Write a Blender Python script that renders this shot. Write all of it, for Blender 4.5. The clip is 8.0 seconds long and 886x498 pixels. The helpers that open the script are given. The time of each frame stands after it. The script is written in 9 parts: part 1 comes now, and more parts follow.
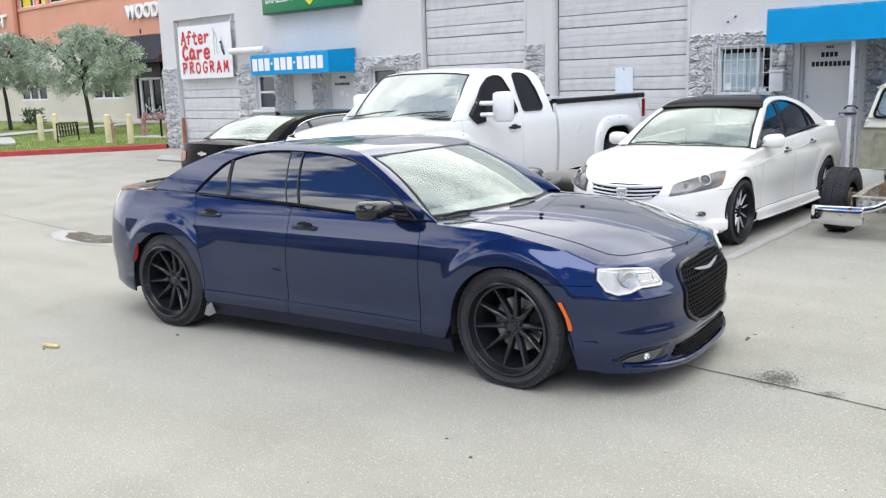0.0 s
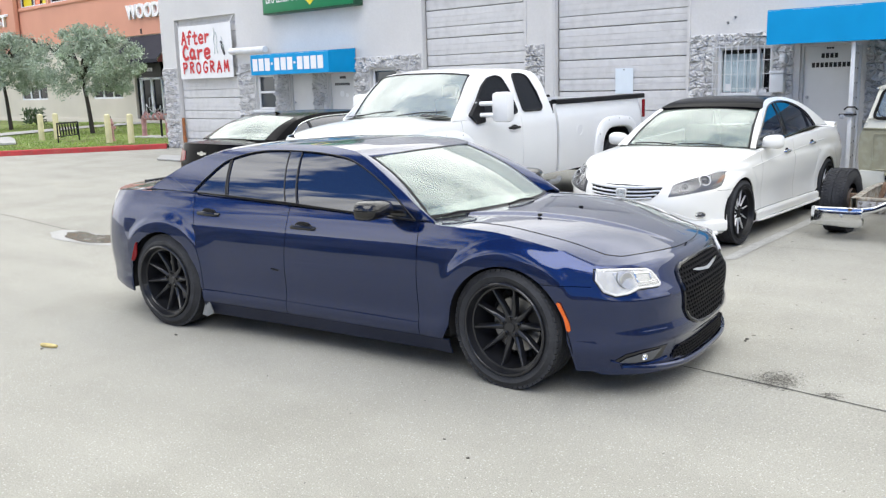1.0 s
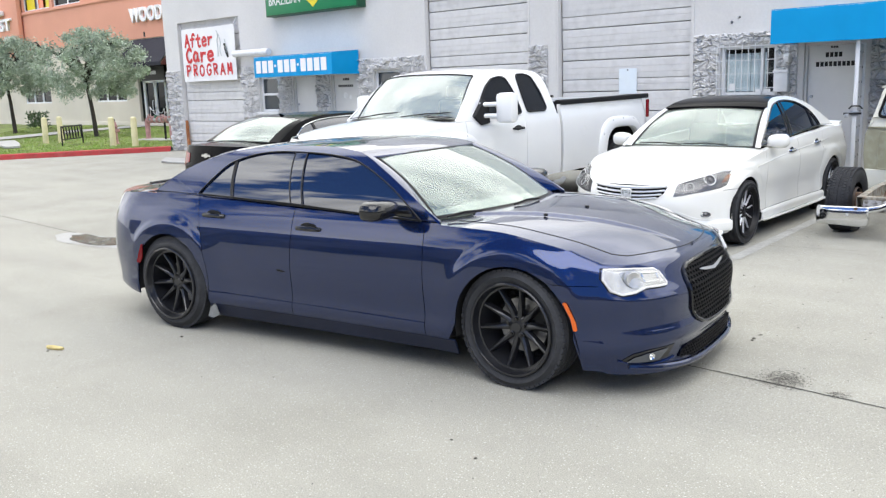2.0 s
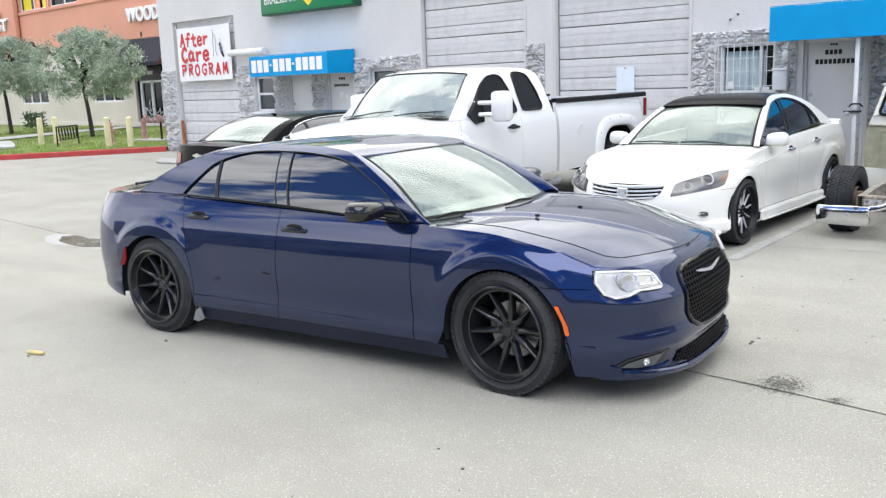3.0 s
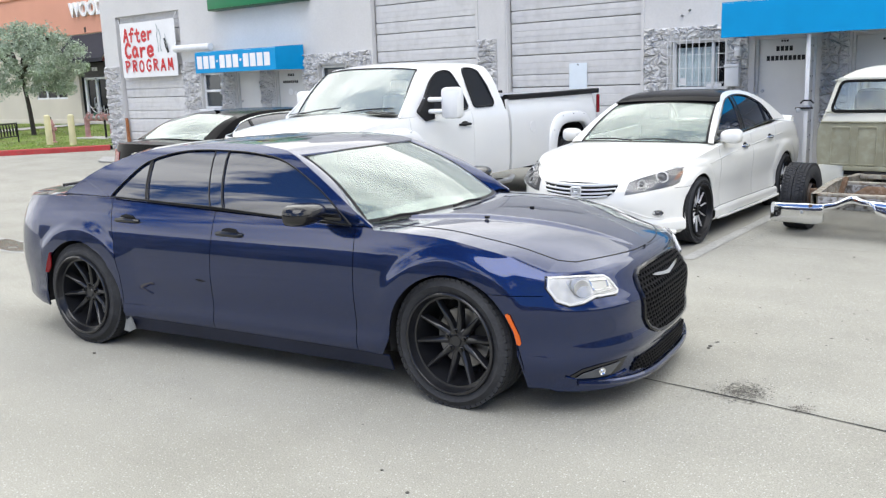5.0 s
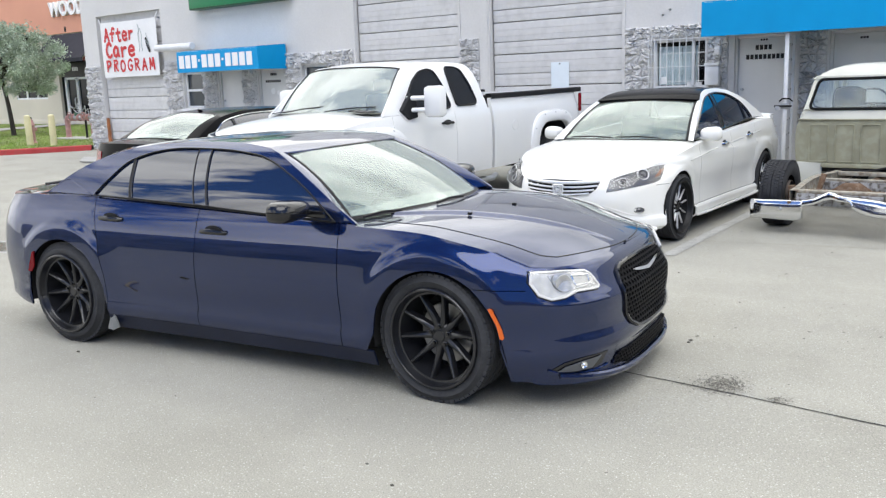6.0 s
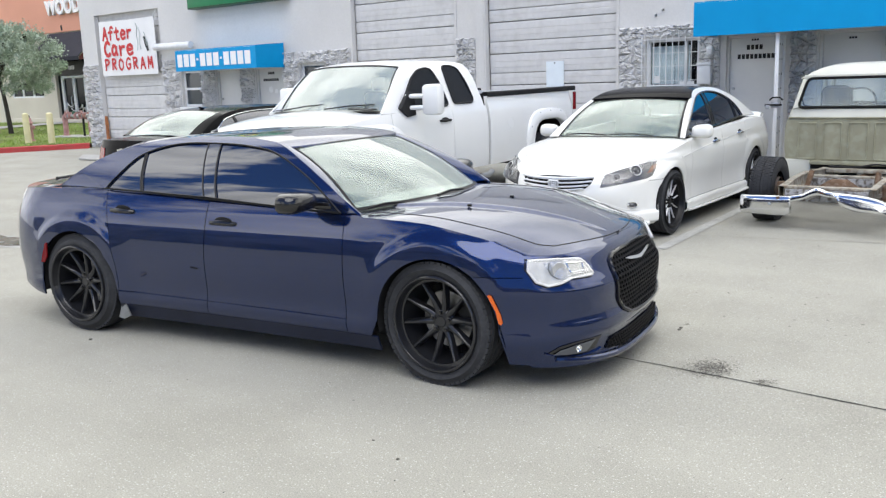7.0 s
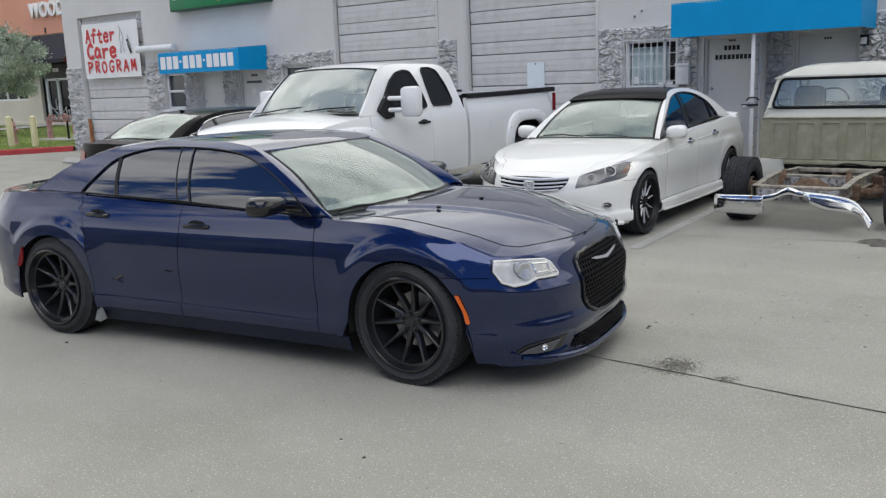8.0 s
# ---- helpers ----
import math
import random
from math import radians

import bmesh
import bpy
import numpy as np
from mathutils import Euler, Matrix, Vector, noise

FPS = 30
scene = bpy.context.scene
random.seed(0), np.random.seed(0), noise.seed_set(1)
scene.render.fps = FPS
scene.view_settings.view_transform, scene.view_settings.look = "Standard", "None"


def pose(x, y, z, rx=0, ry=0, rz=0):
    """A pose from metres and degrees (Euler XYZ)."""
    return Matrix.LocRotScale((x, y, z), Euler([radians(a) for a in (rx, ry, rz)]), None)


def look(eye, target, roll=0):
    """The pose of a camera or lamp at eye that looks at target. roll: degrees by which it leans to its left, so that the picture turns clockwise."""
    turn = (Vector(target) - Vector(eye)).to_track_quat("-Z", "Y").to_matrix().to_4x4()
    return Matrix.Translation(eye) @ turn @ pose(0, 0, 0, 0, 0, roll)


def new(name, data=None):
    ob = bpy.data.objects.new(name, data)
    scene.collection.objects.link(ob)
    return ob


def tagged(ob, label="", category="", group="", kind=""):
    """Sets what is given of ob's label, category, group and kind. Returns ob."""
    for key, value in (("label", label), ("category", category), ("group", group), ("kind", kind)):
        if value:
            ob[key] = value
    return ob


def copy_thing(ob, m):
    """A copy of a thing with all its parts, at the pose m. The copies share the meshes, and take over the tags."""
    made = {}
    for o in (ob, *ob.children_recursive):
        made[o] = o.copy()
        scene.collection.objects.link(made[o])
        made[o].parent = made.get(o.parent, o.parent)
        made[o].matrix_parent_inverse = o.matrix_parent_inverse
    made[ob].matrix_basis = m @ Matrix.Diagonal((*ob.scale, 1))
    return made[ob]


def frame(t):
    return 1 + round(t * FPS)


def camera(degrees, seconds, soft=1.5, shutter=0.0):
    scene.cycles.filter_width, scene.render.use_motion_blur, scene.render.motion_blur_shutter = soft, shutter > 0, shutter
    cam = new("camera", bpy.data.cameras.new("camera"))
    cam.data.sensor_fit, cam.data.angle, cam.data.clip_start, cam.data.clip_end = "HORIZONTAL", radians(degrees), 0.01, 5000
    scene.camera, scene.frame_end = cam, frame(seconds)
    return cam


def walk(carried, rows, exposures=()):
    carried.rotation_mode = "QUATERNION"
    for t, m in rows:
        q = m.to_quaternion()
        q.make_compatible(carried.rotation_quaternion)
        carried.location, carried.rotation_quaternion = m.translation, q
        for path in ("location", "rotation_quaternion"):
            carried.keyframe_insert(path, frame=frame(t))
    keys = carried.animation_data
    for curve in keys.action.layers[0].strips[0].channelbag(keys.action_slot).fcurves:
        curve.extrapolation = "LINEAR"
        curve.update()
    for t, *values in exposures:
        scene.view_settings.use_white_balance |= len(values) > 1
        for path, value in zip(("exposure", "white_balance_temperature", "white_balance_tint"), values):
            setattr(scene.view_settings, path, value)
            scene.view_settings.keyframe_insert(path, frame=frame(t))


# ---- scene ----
cam = camera(53.29, 8.0, soft=1.3)
ROWS = [  # seconds, x, y, z, pitch, roll, yaw
    (0.0, 0.000, 0.000, 1.842, -10.65, 1.64, 41.38),
    (0.5, 0.014, 0.004, 1.844, -10.66, 1.66, 41.31),
    (1.0, 0.005, 0.015, 1.839, -10.62, 1.54, 41.43),
    (1.5, 0.005, 0.002, 1.838, -10.54, 1.70, 41.53),
    (3.0, -0.066, 0.175, 1.812, -10.53, 1.95, 41.57),
    (3.5, -0.077, 0.357, 1.808, -10.58, 2.03, 41.14),
    (4.0, -0.123, 0.404, 1.801, -10.73, 1.87, 39.69),
    (4.5, -0.224, 0.449, 1.796, -10.78, 1.85, 39.16),
    (6.0, -0.190, 0.409, 1.782, -10.85, 1.99, 37.55),
    (6.5, -0.098, 0.322, 1.772, -10.89, 1.99, 37.46),
    (7.0, -0.075, 0.193, 1.770, -10.89, 1.89, 37.20),
    (7.5, -0.015, 0.143, 1.775, -10.95, 1.71, 36.06),
    (8.0, 0.074, 0.200, 1.789, -10.90, 2.15, 36.44),
]
walk(cam, [(t, pose(x, y, z, 90 + pitch, roll, yaw)) for t, x, y, z, pitch, roll, yaw in ROWS],
     exposures=[(0.0, 0.17), (1.5, 0.24), (3.5, 0.27), (4.5, 0.23), (6.5, 0.12), (7.6, 0.05), (7.8, -0.22), (8.0, -0.58)])

# ---- sky, sun ----
world = bpy.data.worlds.new("sky")
scene.world = world
world.use_nodes = True
wt = world.node_tree
wt.nodes.clear()
w_out = wt.nodes.new("ShaderNodeOutputWorld")
w_bg = wt.nodes.new("ShaderNodeBackground")
w_sky = wt.nodes.new("ShaderNodeTexSky")
w_sky.sky_type = "NISHITA"
w_sky.sun_disc = False
w_sky.sun_elevation = radians(61)
w_sky.sun_rotation = radians(162)
w_sky.air_density = 1.0
w_sky.dust_density = 0.4
w_tc = wt.nodes.new("ShaderNodeTexCoord")
w_map = wt.nodes.new("ShaderNodeMapping")
w_map.inputs["Scale"].default_value = (1.0, 1.0, 1.25)
w_map.inputs["Location"].default_value = (0.40, 1.90, 0.95)
w_noise = wt.nodes.new("ShaderNodeTexNoise")
w_noise.inputs["Scale"].default_value = 1.9
w_noise.inputs["Detail"].default_value = 7.0
w_noise.inputs["Roughness"].default_value = 0.58
w_noise.inputs["Distortion"].default_value = 0.15
w_ramp = wt.nodes.new("ShaderNodeValToRGB")
w_ramp.color_ramp.elements[0].position, w_ramp.color_ramp.elements[1].position = 0.50, 0.56
w_ramp.color_ramp.elements[0].color = (0.0, 0.0, 0.0, 1)
w_ramp.color_ramp.elements[1].color = (1, 1, 1, 1)
w_shade = wt.nodes.new("ShaderNodeTexNoise")
w_shade.inputs["Scale"].default_value = 4.0
w_shade.inputs["Detail"].default_value = 5.0
w_cr = wt.nodes.new("ShaderNodeValToRGB")
w_cr.color_ramp.elements[0].position, w_cr.color_ramp.elements[1].position = 0.3, 0.75
w_cr.color_ramp.elements[0].color = (7.9, 8.0, 7.9, 1)
w_cr.color_ramp.elements[1].color = (19.0, 19.0, 18.6, 1)
w_mix = wt.nodes.new("ShaderNodeMix")
w_mix.data_type = "RGBA"
wt.links.new(w_tc.outputs["Generated"], w_map.inputs["Vector"])
wt.links.new(w_map.outputs["Vector"], w_noise.inputs["Vector"])
wt.links.new(w_map.outputs["Vector"], w_shade.inputs["Vector"])
# more cloud towards the north-west and overhead, open blue to the south
w_dot = wt.nodes.new("ShaderNodeVectorMath")
w_dot.operation = "DOT_PRODUCT"
w_dot.inputs[1].default_value = (-0.10, 0.20, 0.0)
w_add = wt.nodes.new("ShaderNodeMath")
w_add.operation = "ADD"
wt.links.new(w_tc.outputs["Generated"], w_dot.inputs[0])
# heaps of cloud stand closer together towards the horizon
w_hor = wt.nodes.new("ShaderNodeSeparateXYZ")
wt.links.new(w_tc.outputs["Generated"], w_hor.inputs["Vector"])
w_inv = wt.nodes.new("ShaderNodeMath")
w_inv.operation = "SUBTRACT"
w_inv.use_clamp = True
w_inv.inputs[0].default_value = 1.0
wt.links.new(w_hor.outputs["Z"], w_inv.inputs[1])
w_cub = wt.nodes.new("ShaderNodeMath")
w_cub.operation = "POWER"
w_cub.inputs[1].default_value = 2.0
wt.links.new(w_inv.outputs["Value"], w_cub.inputs[0])
w_low = wt.nodes.new("ShaderNodeMath")
w_low.operation = "MULTIPLY_ADD"
w_low.inputs[1].default_value = 0.34
wt.links.new(w_cub.outputs["Value"], w_low.inputs[0])
wt.links.new(w_dot.outputs["Value"], w_low.inputs[2])
wt.links.new(w_noise.outputs["Fac"], w_add.inputs[0])
wt.links.new(w_low.outputs["Value"], w_add.inputs[1])
wt.links.new(w_add.outputs["Value"], w_ramp.inputs["Fac"])
wt.links.new(w_shade.outputs["Fac"], w_cr.inputs["Fac"])
wt.links.new(w_ramp.outputs["Color"], w_mix.inputs["Factor"])
w_blue = wt.nodes.new("ShaderNodeVectorMath")
w_blue.operation = "MULTIPLY"
w_blue.inputs[1].default_value = (0.46, 0.66, 1.05)
wt.links.new(w_sky.outputs["Color"], w_blue.inputs[0])
wt.links.new(w_blue.outputs["Vector"], w_mix.inputs["A"])
# an overcast sky is brighter overhead than near the horizon
w_sep = wt.nodes.new("ShaderNodeSeparateXYZ")
wt.links.new(w_tc.outputs["Generated"], w_sep.inputs["Vector"])
w_up = wt.nodes.new("ShaderNodeMapRange")
w_up.inputs["To Min"].default_value, w_up.inputs["To Max"].default_value = 1.0, 1.45
wt.links.new(w_sep.outputs["Z"], w_up.inputs["Value"])
w_sc = wt.nodes.new("ShaderNodeVectorMath")
w_sc.operation = "SCALE"
wt.links.new(w_cr.outputs["Color"], w_sc.inputs[0])
wt.links.new(w_up.outputs["Result"], w_sc.inputs["Scale"])
# thin cloud glows round the hidden sun
w_near = wt.nodes.new("ShaderNodeVectorMath")
w_near.operation = "DOT_PRODUCT"
w_near.inputs[1].default_value = Vector((6, -18.5, 36)).normalized()
wt.links.new(w_tc.outputs["Generated"], w_near.inputs[0])
w_pos = wt.nodes.new("ShaderNodeMath")
w_pos.operation = "MAXIMUM"
w_pos.inputs[1].default_value = 0.0
wt.links.new(w_near.outputs["Value"], w_pos.inputs[0])
w_pow = wt.nodes.new("ShaderNodeMath")
w_pow.operation = "POWER"
w_pow.inputs[1].default_value = 7.0
wt.links.new(w_pos.outputs["Value"], w_pow.inputs[0])
w_glow = wt.nodes.new("ShaderNodeMath")
w_glow.operation = "MULTIPLY_ADD"
w_glow.inputs[1].default_value, w_glow.inputs[2].default_value = 0.35, 1.0
wt.links.new(w_pow.outputs["Value"], w_glow.inputs[0])
w_sc2 = wt.nodes.new("ShaderNodeVectorMath")
w_sc2.operation = "SCALE"
wt.links.new(w_sc.outputs["Vector"], w_sc2.inputs[0])
wt.links.new(w_glow.outputs["Value"], w_sc2.inputs["Scale"])
wt.links.new(w_sc2.outputs["Vector"], w_mix.inputs["B"])
wt.links.new(w_mix.outputs["Result"], w_bg.inputs["Color"])
w_bg.inputs["Strength"].default_value = 0.118
wt.links.new(w_bg.outputs["Background"], w_out.inputs["Surface"])

sun = new("sun", bpy.data.lights.new("sun", "SUN"))
sun.data.energy = 2.45
sun.data.angle = radians(56)
sun.data.color = (1.0, 0.98, 0.92)
sun.matrix_world = look((8, -12.5, 34), (-5, 4.5, 0))


# ---- materials ----
def mat(name, color, rough=0.5, metal=0.0, coat=0.0, var=0.0, var_scale=3.0, fine=0.0, fine_scale=60.0, bump=0.0, bump_scale=80.0, spec=0.5, trans=0.0, ior=1.45, emit=0.0, coat_rough=0.03, tint2=None, rough_var=0.0, coat_ior=1.5):
    m = bpy.data.materials.new(name)
    m.use_nodes = True
    nt = m.node_tree
    b = nt.nodes["Principled BSDF"]
    b.inputs["Base Color"].default_value = (*color, 1)
    b.inputs["Roughness"].default_value = rough
    b.inputs["Metallic"].default_value = metal
    b.inputs["Coat Weight"].default_value = coat
    b.inputs["Coat Roughness"].default_value = coat_rough
    b.inputs["Coat IOR"].default_value = coat_ior
    b.inputs["Specular IOR Level"].default_value = spec
    b.inputs["Transmission Weight"].default_value = trans
    b.inputs["IOR"].default_value = ior
    if emit:
        b.inputs["Emission Color"].default_value = (*color, 1)
        b.inputs["Emission Strength"].default_value = emit
    tc = nt.nodes.new("ShaderNodeTexCoord")
    if var or fine or tint2:
        n1 = nt.nodes.new("ShaderNodeTexNoise")
        n1.inputs["Scale"].default_value = var_scale
        n1.inputs["Detail"].default_value = 6
        n2 = nt.nodes.new("ShaderNodeTexNoise")
        n2.inputs["Scale"].default_value = fine_scale
        n2.inputs["Detail"].default_value = 3
        for n in (n1, n2):
            nt.links.new(tc.outputs["Object"], n.inputs["Vector"])
        r1 = nt.nodes.new("ShaderNodeMapRange")
        r1.inputs["From Min"].default_value, r1.inputs["From Max"].default_value = 0.3, 0.7
        r1.inputs["To Min"].default_value, r1.inputs["To Max"].default_value = 1 - var, 1 + var
        nt.links.new(n1.outputs["Fac"], r1.inputs["Value"])
        r2 = nt.nodes.new("ShaderNodeMapRange")
        r2.inputs["From Min"].default_value, r2.inputs["From Max"].default_value = 0.3, 0.7
        r2.inputs["To Min"].default_value, r2.inputs["To Max"].default_value = 1 - fine, 1 + fine
        nt.links.new(n2.outputs["Fac"], r2.inputs["Value"])
        mu = nt.nodes.new("ShaderNodeMath")
        mu.operation = "MULTIPLY"
        nt.links.new(r1.outputs["Result"], mu.inputs[0])
        nt.links.new(r2.outputs["Result"], mu.inputs[1])
        vm = nt.nodes.new("ShaderNodeVectorMath")
        vm.operation = "SCALE"
        vm.inputs[0].default_value = color
        if tint2:
            mx = nt.nodes.new("ShaderNodeMix")
            mx.data_type = "RGBA"
            mx.inputs["A"].default_value = (*color, 1)
            mx.inputs["B"].default_value = (*tint2, 1)
            rr = nt.nodes.new("ShaderNodeMapRange")
            rr.inputs["From Min"].default_value, rr.inputs["From Max"].default_value = 0.48, 0.62
            n3 = nt.nodes.new("ShaderNodeTexNoise")
            n3.inputs["Scale"].default_value = var_scale * 2.3
            n3.inputs["Detail"].default_value = 8
            nt.links.new(tc.outputs["Object"], n3.inputs["Vector"])
            nt.links.new(n3.outputs["Fac"], rr.inputs["Value"])
            nt.links.new(rr.outputs["Result"], mx.inputs["Factor"])
            nt.links.new(mx.outputs["Result"], vm.inputs[0])
        nt.links.new(mu.outputs["Value"], vm.inputs["Scale"])
        nt.links.new(vm.outputs["Vector"], b.inputs["Base Color"])
        if rough_var:
            r3 = nt.nodes.new("ShaderNodeMapRange")
            r3.inputs["From Min"].default_value, r3.inputs["From Max"].default_value = 0.3, 0.7
            r3.inputs["To Min"].default_value, r3.inputs["To Max"].default_value = rough - rough_var, rough + rough_var
            nt.links.new(n1.outputs["Fac"], r3.inputs["Value"])
            nt.links.new(r3.outputs["Result"], b.inputs["Roughness"])
    if bump:
        nb = nt.nodes.new("ShaderNodeTexNoise")
        nb.inputs["Scale"].default_value = bump_scale
        nb.inputs["Detail"].default_value = 5
        nt.links.new(tc.outputs["Object"], nb.inputs["Vector"])
        bp = nt.nodes.new("ShaderNodeBump")
        bp.inputs["Strength"].default_value = bump
        bp.inputs["Distance"].default_value = 0.02
        nt.links.new(nb.outputs["Fac"], bp.inputs["Height"])
        nt.links.new(bp.outputs["Normal"], b.inputs["Normal"])
    return m


M_BLUE = mat("blue_metallic_paint", (0.0004, 0.0138, 0.081), 0.26, 0.9, 1.0, fine=0.12, fine_scale=900, coat_rough=0.01, spec=0.1, coat_ior=1.64)


def dusty(m, color, most, patch, grain):
    """Lays a thin dry dust of fine grains in uneven patches over a material."""
    nt = m.node_tree
    tc = nt.nodes.new("ShaderNodeTexCoord")
    facs = []
    for scale, lo, hi, a in ((patch, 0.35, 0.7, 0.3), (grain, 0.50, 0.66, 0.15)):
        n = nt.nodes.new("ShaderNodeTexNoise")
        n.inputs["Scale"].default_value = scale
        n.inputs["Detail"].default_value = 4
        r = nt.nodes.new("ShaderNodeMapRange")
        r.inputs["From Min"].default_value, r.inputs["From Max"].default_value = lo, hi
        r.inputs["To Min"].default_value, r.inputs["To Max"].default_value = a, 1.0
        nt.links.new(tc.outputs["Object"], n.inputs["Vector"])
        nt.links.new(n.outputs["Fac"], r.inputs["Value"])
        facs.append(r)
    k = nt.nodes.new("ShaderNodeMath")
    k.operation = "MULTIPLY"
    k2 = nt.nodes.new("ShaderNodeMath")
    k2.operation = "MULTIPLY"
    k2.inputs[1].default_value = most
    nt.links.new(facs[0].outputs["Result"], k.inputs[0])
    nt.links.new(facs[1].outputs["Result"], k.inputs[1])
    nt.links.new(k.outputs["Value"], k2.inputs[0])
    d = nt.nodes.new("ShaderNodeBsdfDiffuse")
    d.inputs["Color"].default_value = (*color, 1)
    mx = nt.nodes.new("ShaderNodeMixShader")
    nt.links.new(k2.outputs["Value"], mx.inputs[0])
    nt.links.new(nt.nodes["Principled BSDF"].outputs[0], mx.inputs[1])
    nt.links.new(d.outputs[0], mx.inputs[2])
    nt.links.new(mx.outputs[0], nt.nodes["Material Output"].inputs["Surface"])


dusty(M_BLUE, (0.30, 0.33, 0.36), 0.022, 3.0, 115.0)
M_WHITE = mat("white_car_paint", (0.83, 0.835, 0.825), 0.35, 0, 0.8, var=0.02, var_scale=2)
M_CREAM = mat("pearl_white_paint", (0.83, 0.825, 0.785), 0.35, 0, 0.8, var=0.02, var_scale=2)
M_DARKPAINT = mat("black_car_paint", (0.004, 0.004, 0.005), 0.18, 0.0, 0.0, var=0.1, spec=0.05)
M_BLACK = mat("gloss_black", (0.008, 0.008, 0.009), 0.18, 0, 0.5)
M_SATIN = mat("satin_black_trim", (0.006, 0.006, 0.007), 0.38, spec=0.3, var=0.1)
M_TRIM = mat("black_plastic", (0.014, 0.014, 0.015), 0.5, spec=0.28, var=0.2, fine=0.1, bump=0.05, bump_scale=300)
M_RIM = mat("gloss_black_rim", (0.013, 0.0135, 0.016), 0.28, 0.1, 0.5, var=0.15, coat_rough=0.08)
M_TYRE = mat("tyre_rubber", (0.032, 0.033, 0.036), 0.70, spec=0.40, var=0.25, var_scale=8, fine=0.15, bump=0.15, bump_scale=150)
M_DISC = mat("brake_steel", (0.35, 0.34, 0.33), 0.4, 0.9, var=0.15, fine=0.1)
M_CHROME = mat("chrome", (0.82, 0.83, 0.84), 0.10, 1.0, var=0.03)
M_SILVER = mat("silver_lamp_housing", (0.50, 0.50, 0.495), 0.28, 0.3, var=0.15, var_scale=25)
M_WHITELENS = mat("white_lamp_pipe", (0.66, 0.66, 0.67), 0.25, 0.0, 0.6)
# windscreen glasses carry some pale body colour that imitates bright sky reflection
M_GLASS = mat("part_white_glass", (0.84, 0.93, 0.89), 0.02, 0, trans=0.88, ior=1.75)
M_SKYGLASS = mat("sky_whitened_glass", (0.84, 0.92, 0.89), 0.02, 0, trans=0.80, ior=1.8)
M_SCREEN = mat("pale_green_windscreen", (0.82, 0.93, 0.87), 0.02, 0, trans=0.87, ior=1.55)
M_TINT = mat("tinted_glass", (0.004, 0.010, 0.030), 0.02, 0, 1.0, spec=0.6, coat_rough=0.0, coat_ior=1.8)
M_LENS = mat("lamp_lens", (0.95, 0.96, 0.97), 0.03, 0, trans=1.0, ior=1.4)
M_ORANGE = mat("orange_reflector", (0.75, 0.13, 0.01), 0.25, 0, 0.5)
M_RED = mat("red_lens", (0.22, 0.004, 0.009), 0.25, 0, 0.15)
M_INT = mat("dark_interior", (0.03, 0.03, 0.032), 0.8, var=0.2)
M_INTGREY = mat("grey_interior", (0.20, 0.20, 0.19), 0.8, var=0.15)
M_PLASTICGREY = mat("grey_liner_plastic", (0.20, 0.205, 0.20), 0.7, var=0.2, var_scale=12)
M_UNDER = mat("underbody", (0.01, 0.01, 0.01), 0.9, var=0.3)

# parking concrete: clouded tone, sandy grain, pale and dark specks of aggregate
M_CONC = mat("parking_concrete", (0.350, 0.340, 0.292), 0.85, var=0.05, var_scale=0.5, fine=0.20, fine_scale=130, bump=0.3, bump_scale=110, tint2=(0.322, 0.312, 0.266))
nt = M_CONC.node_tree
bs = nt.nodes["Principled BSDF"]
was = bs.inputs["Base Color"].links[0].from_socket
tco = nt.nodes.new("ShaderNodeTexCoord")
for sc, lo, hi, colour in ((42.0, 0.13, 0.20, (0.62, 0.61, 0.56, 1)), (62.0, 0.12, 0.19, (0.55, 0.54, 0.49, 1)), (26.0, 0.07, 0.11, (0.17, 0.165, 0.15, 1)), (48.0, 0.09, 0.15, (0.22, 0.215, 0.195, 1))):
    vo = nt.nodes.new("ShaderNodeTexVoronoi")
    vo.inputs["Scale"].default_value = sc
    vo.inputs["Randomness"].default_value = 1.0
    nt.links.new(tco.outputs["Object"], vo.inputs["Vector"])
    mr = nt.nodes.new("ShaderNodeMapRange")
    mr.inputs["From Min"].default_value, mr.inputs["From Max"].default_value = lo, hi
    mr.inputs["To Min"].default_value, mr.inputs["To Max"].default_value = 0.75, 0.0
    nt.links.new(vo.outputs["Distance"], mr.inputs["Value"])
    mx = nt.nodes.new("ShaderNodeMix")
    mx.data_type = "RGBA"
    mx.inputs["B"].default_value = colour
    nt.links.new(mr.outputs["Result"], mx.inputs["Factor"])
    nt.links.new(was, mx.inputs["A"])
    was = mx.outputs["Result"]
# broad faint tyre-worn bands and spill marks
ns = nt.nodes.new("ShaderNodeTexNoise")
ns.inputs["Scale"].default_value, ns.inputs["Detail"].default_value = 1.1, 8
mp = nt.nodes.new("ShaderNodeMapping")
mp.inputs["Scale"].default_value = (0.35, 1.6, 1.0)
nt.links.new(tco.outputs["Object"], mp.inputs["Vector"])
nt.links.new(mp.outputs["Vector"], ns.inputs["Vector"])
mr = nt.nodes.new("ShaderNodeMapRange")
mr.inputs["From Min"].default_value, mr.inputs["From Max"].default_value = 0.35, 0.7
mr.inputs["To Min"].default_value, mr.inputs["To Max"].default_value = 0.95, 1.05
nt.links.new(ns.outputs["Fac"], mr.inputs["Value"])
vs = nt.nodes.new("ShaderNodeVectorMath")
vs.operation = "SCALE"
nt.links.new(was, vs.inputs[0])
nt.links.new(mr.outputs["Result"], vs.inputs["Scale"])
nt.links.new(vs.outputs["Vector"], bs.inputs["Base Color"])
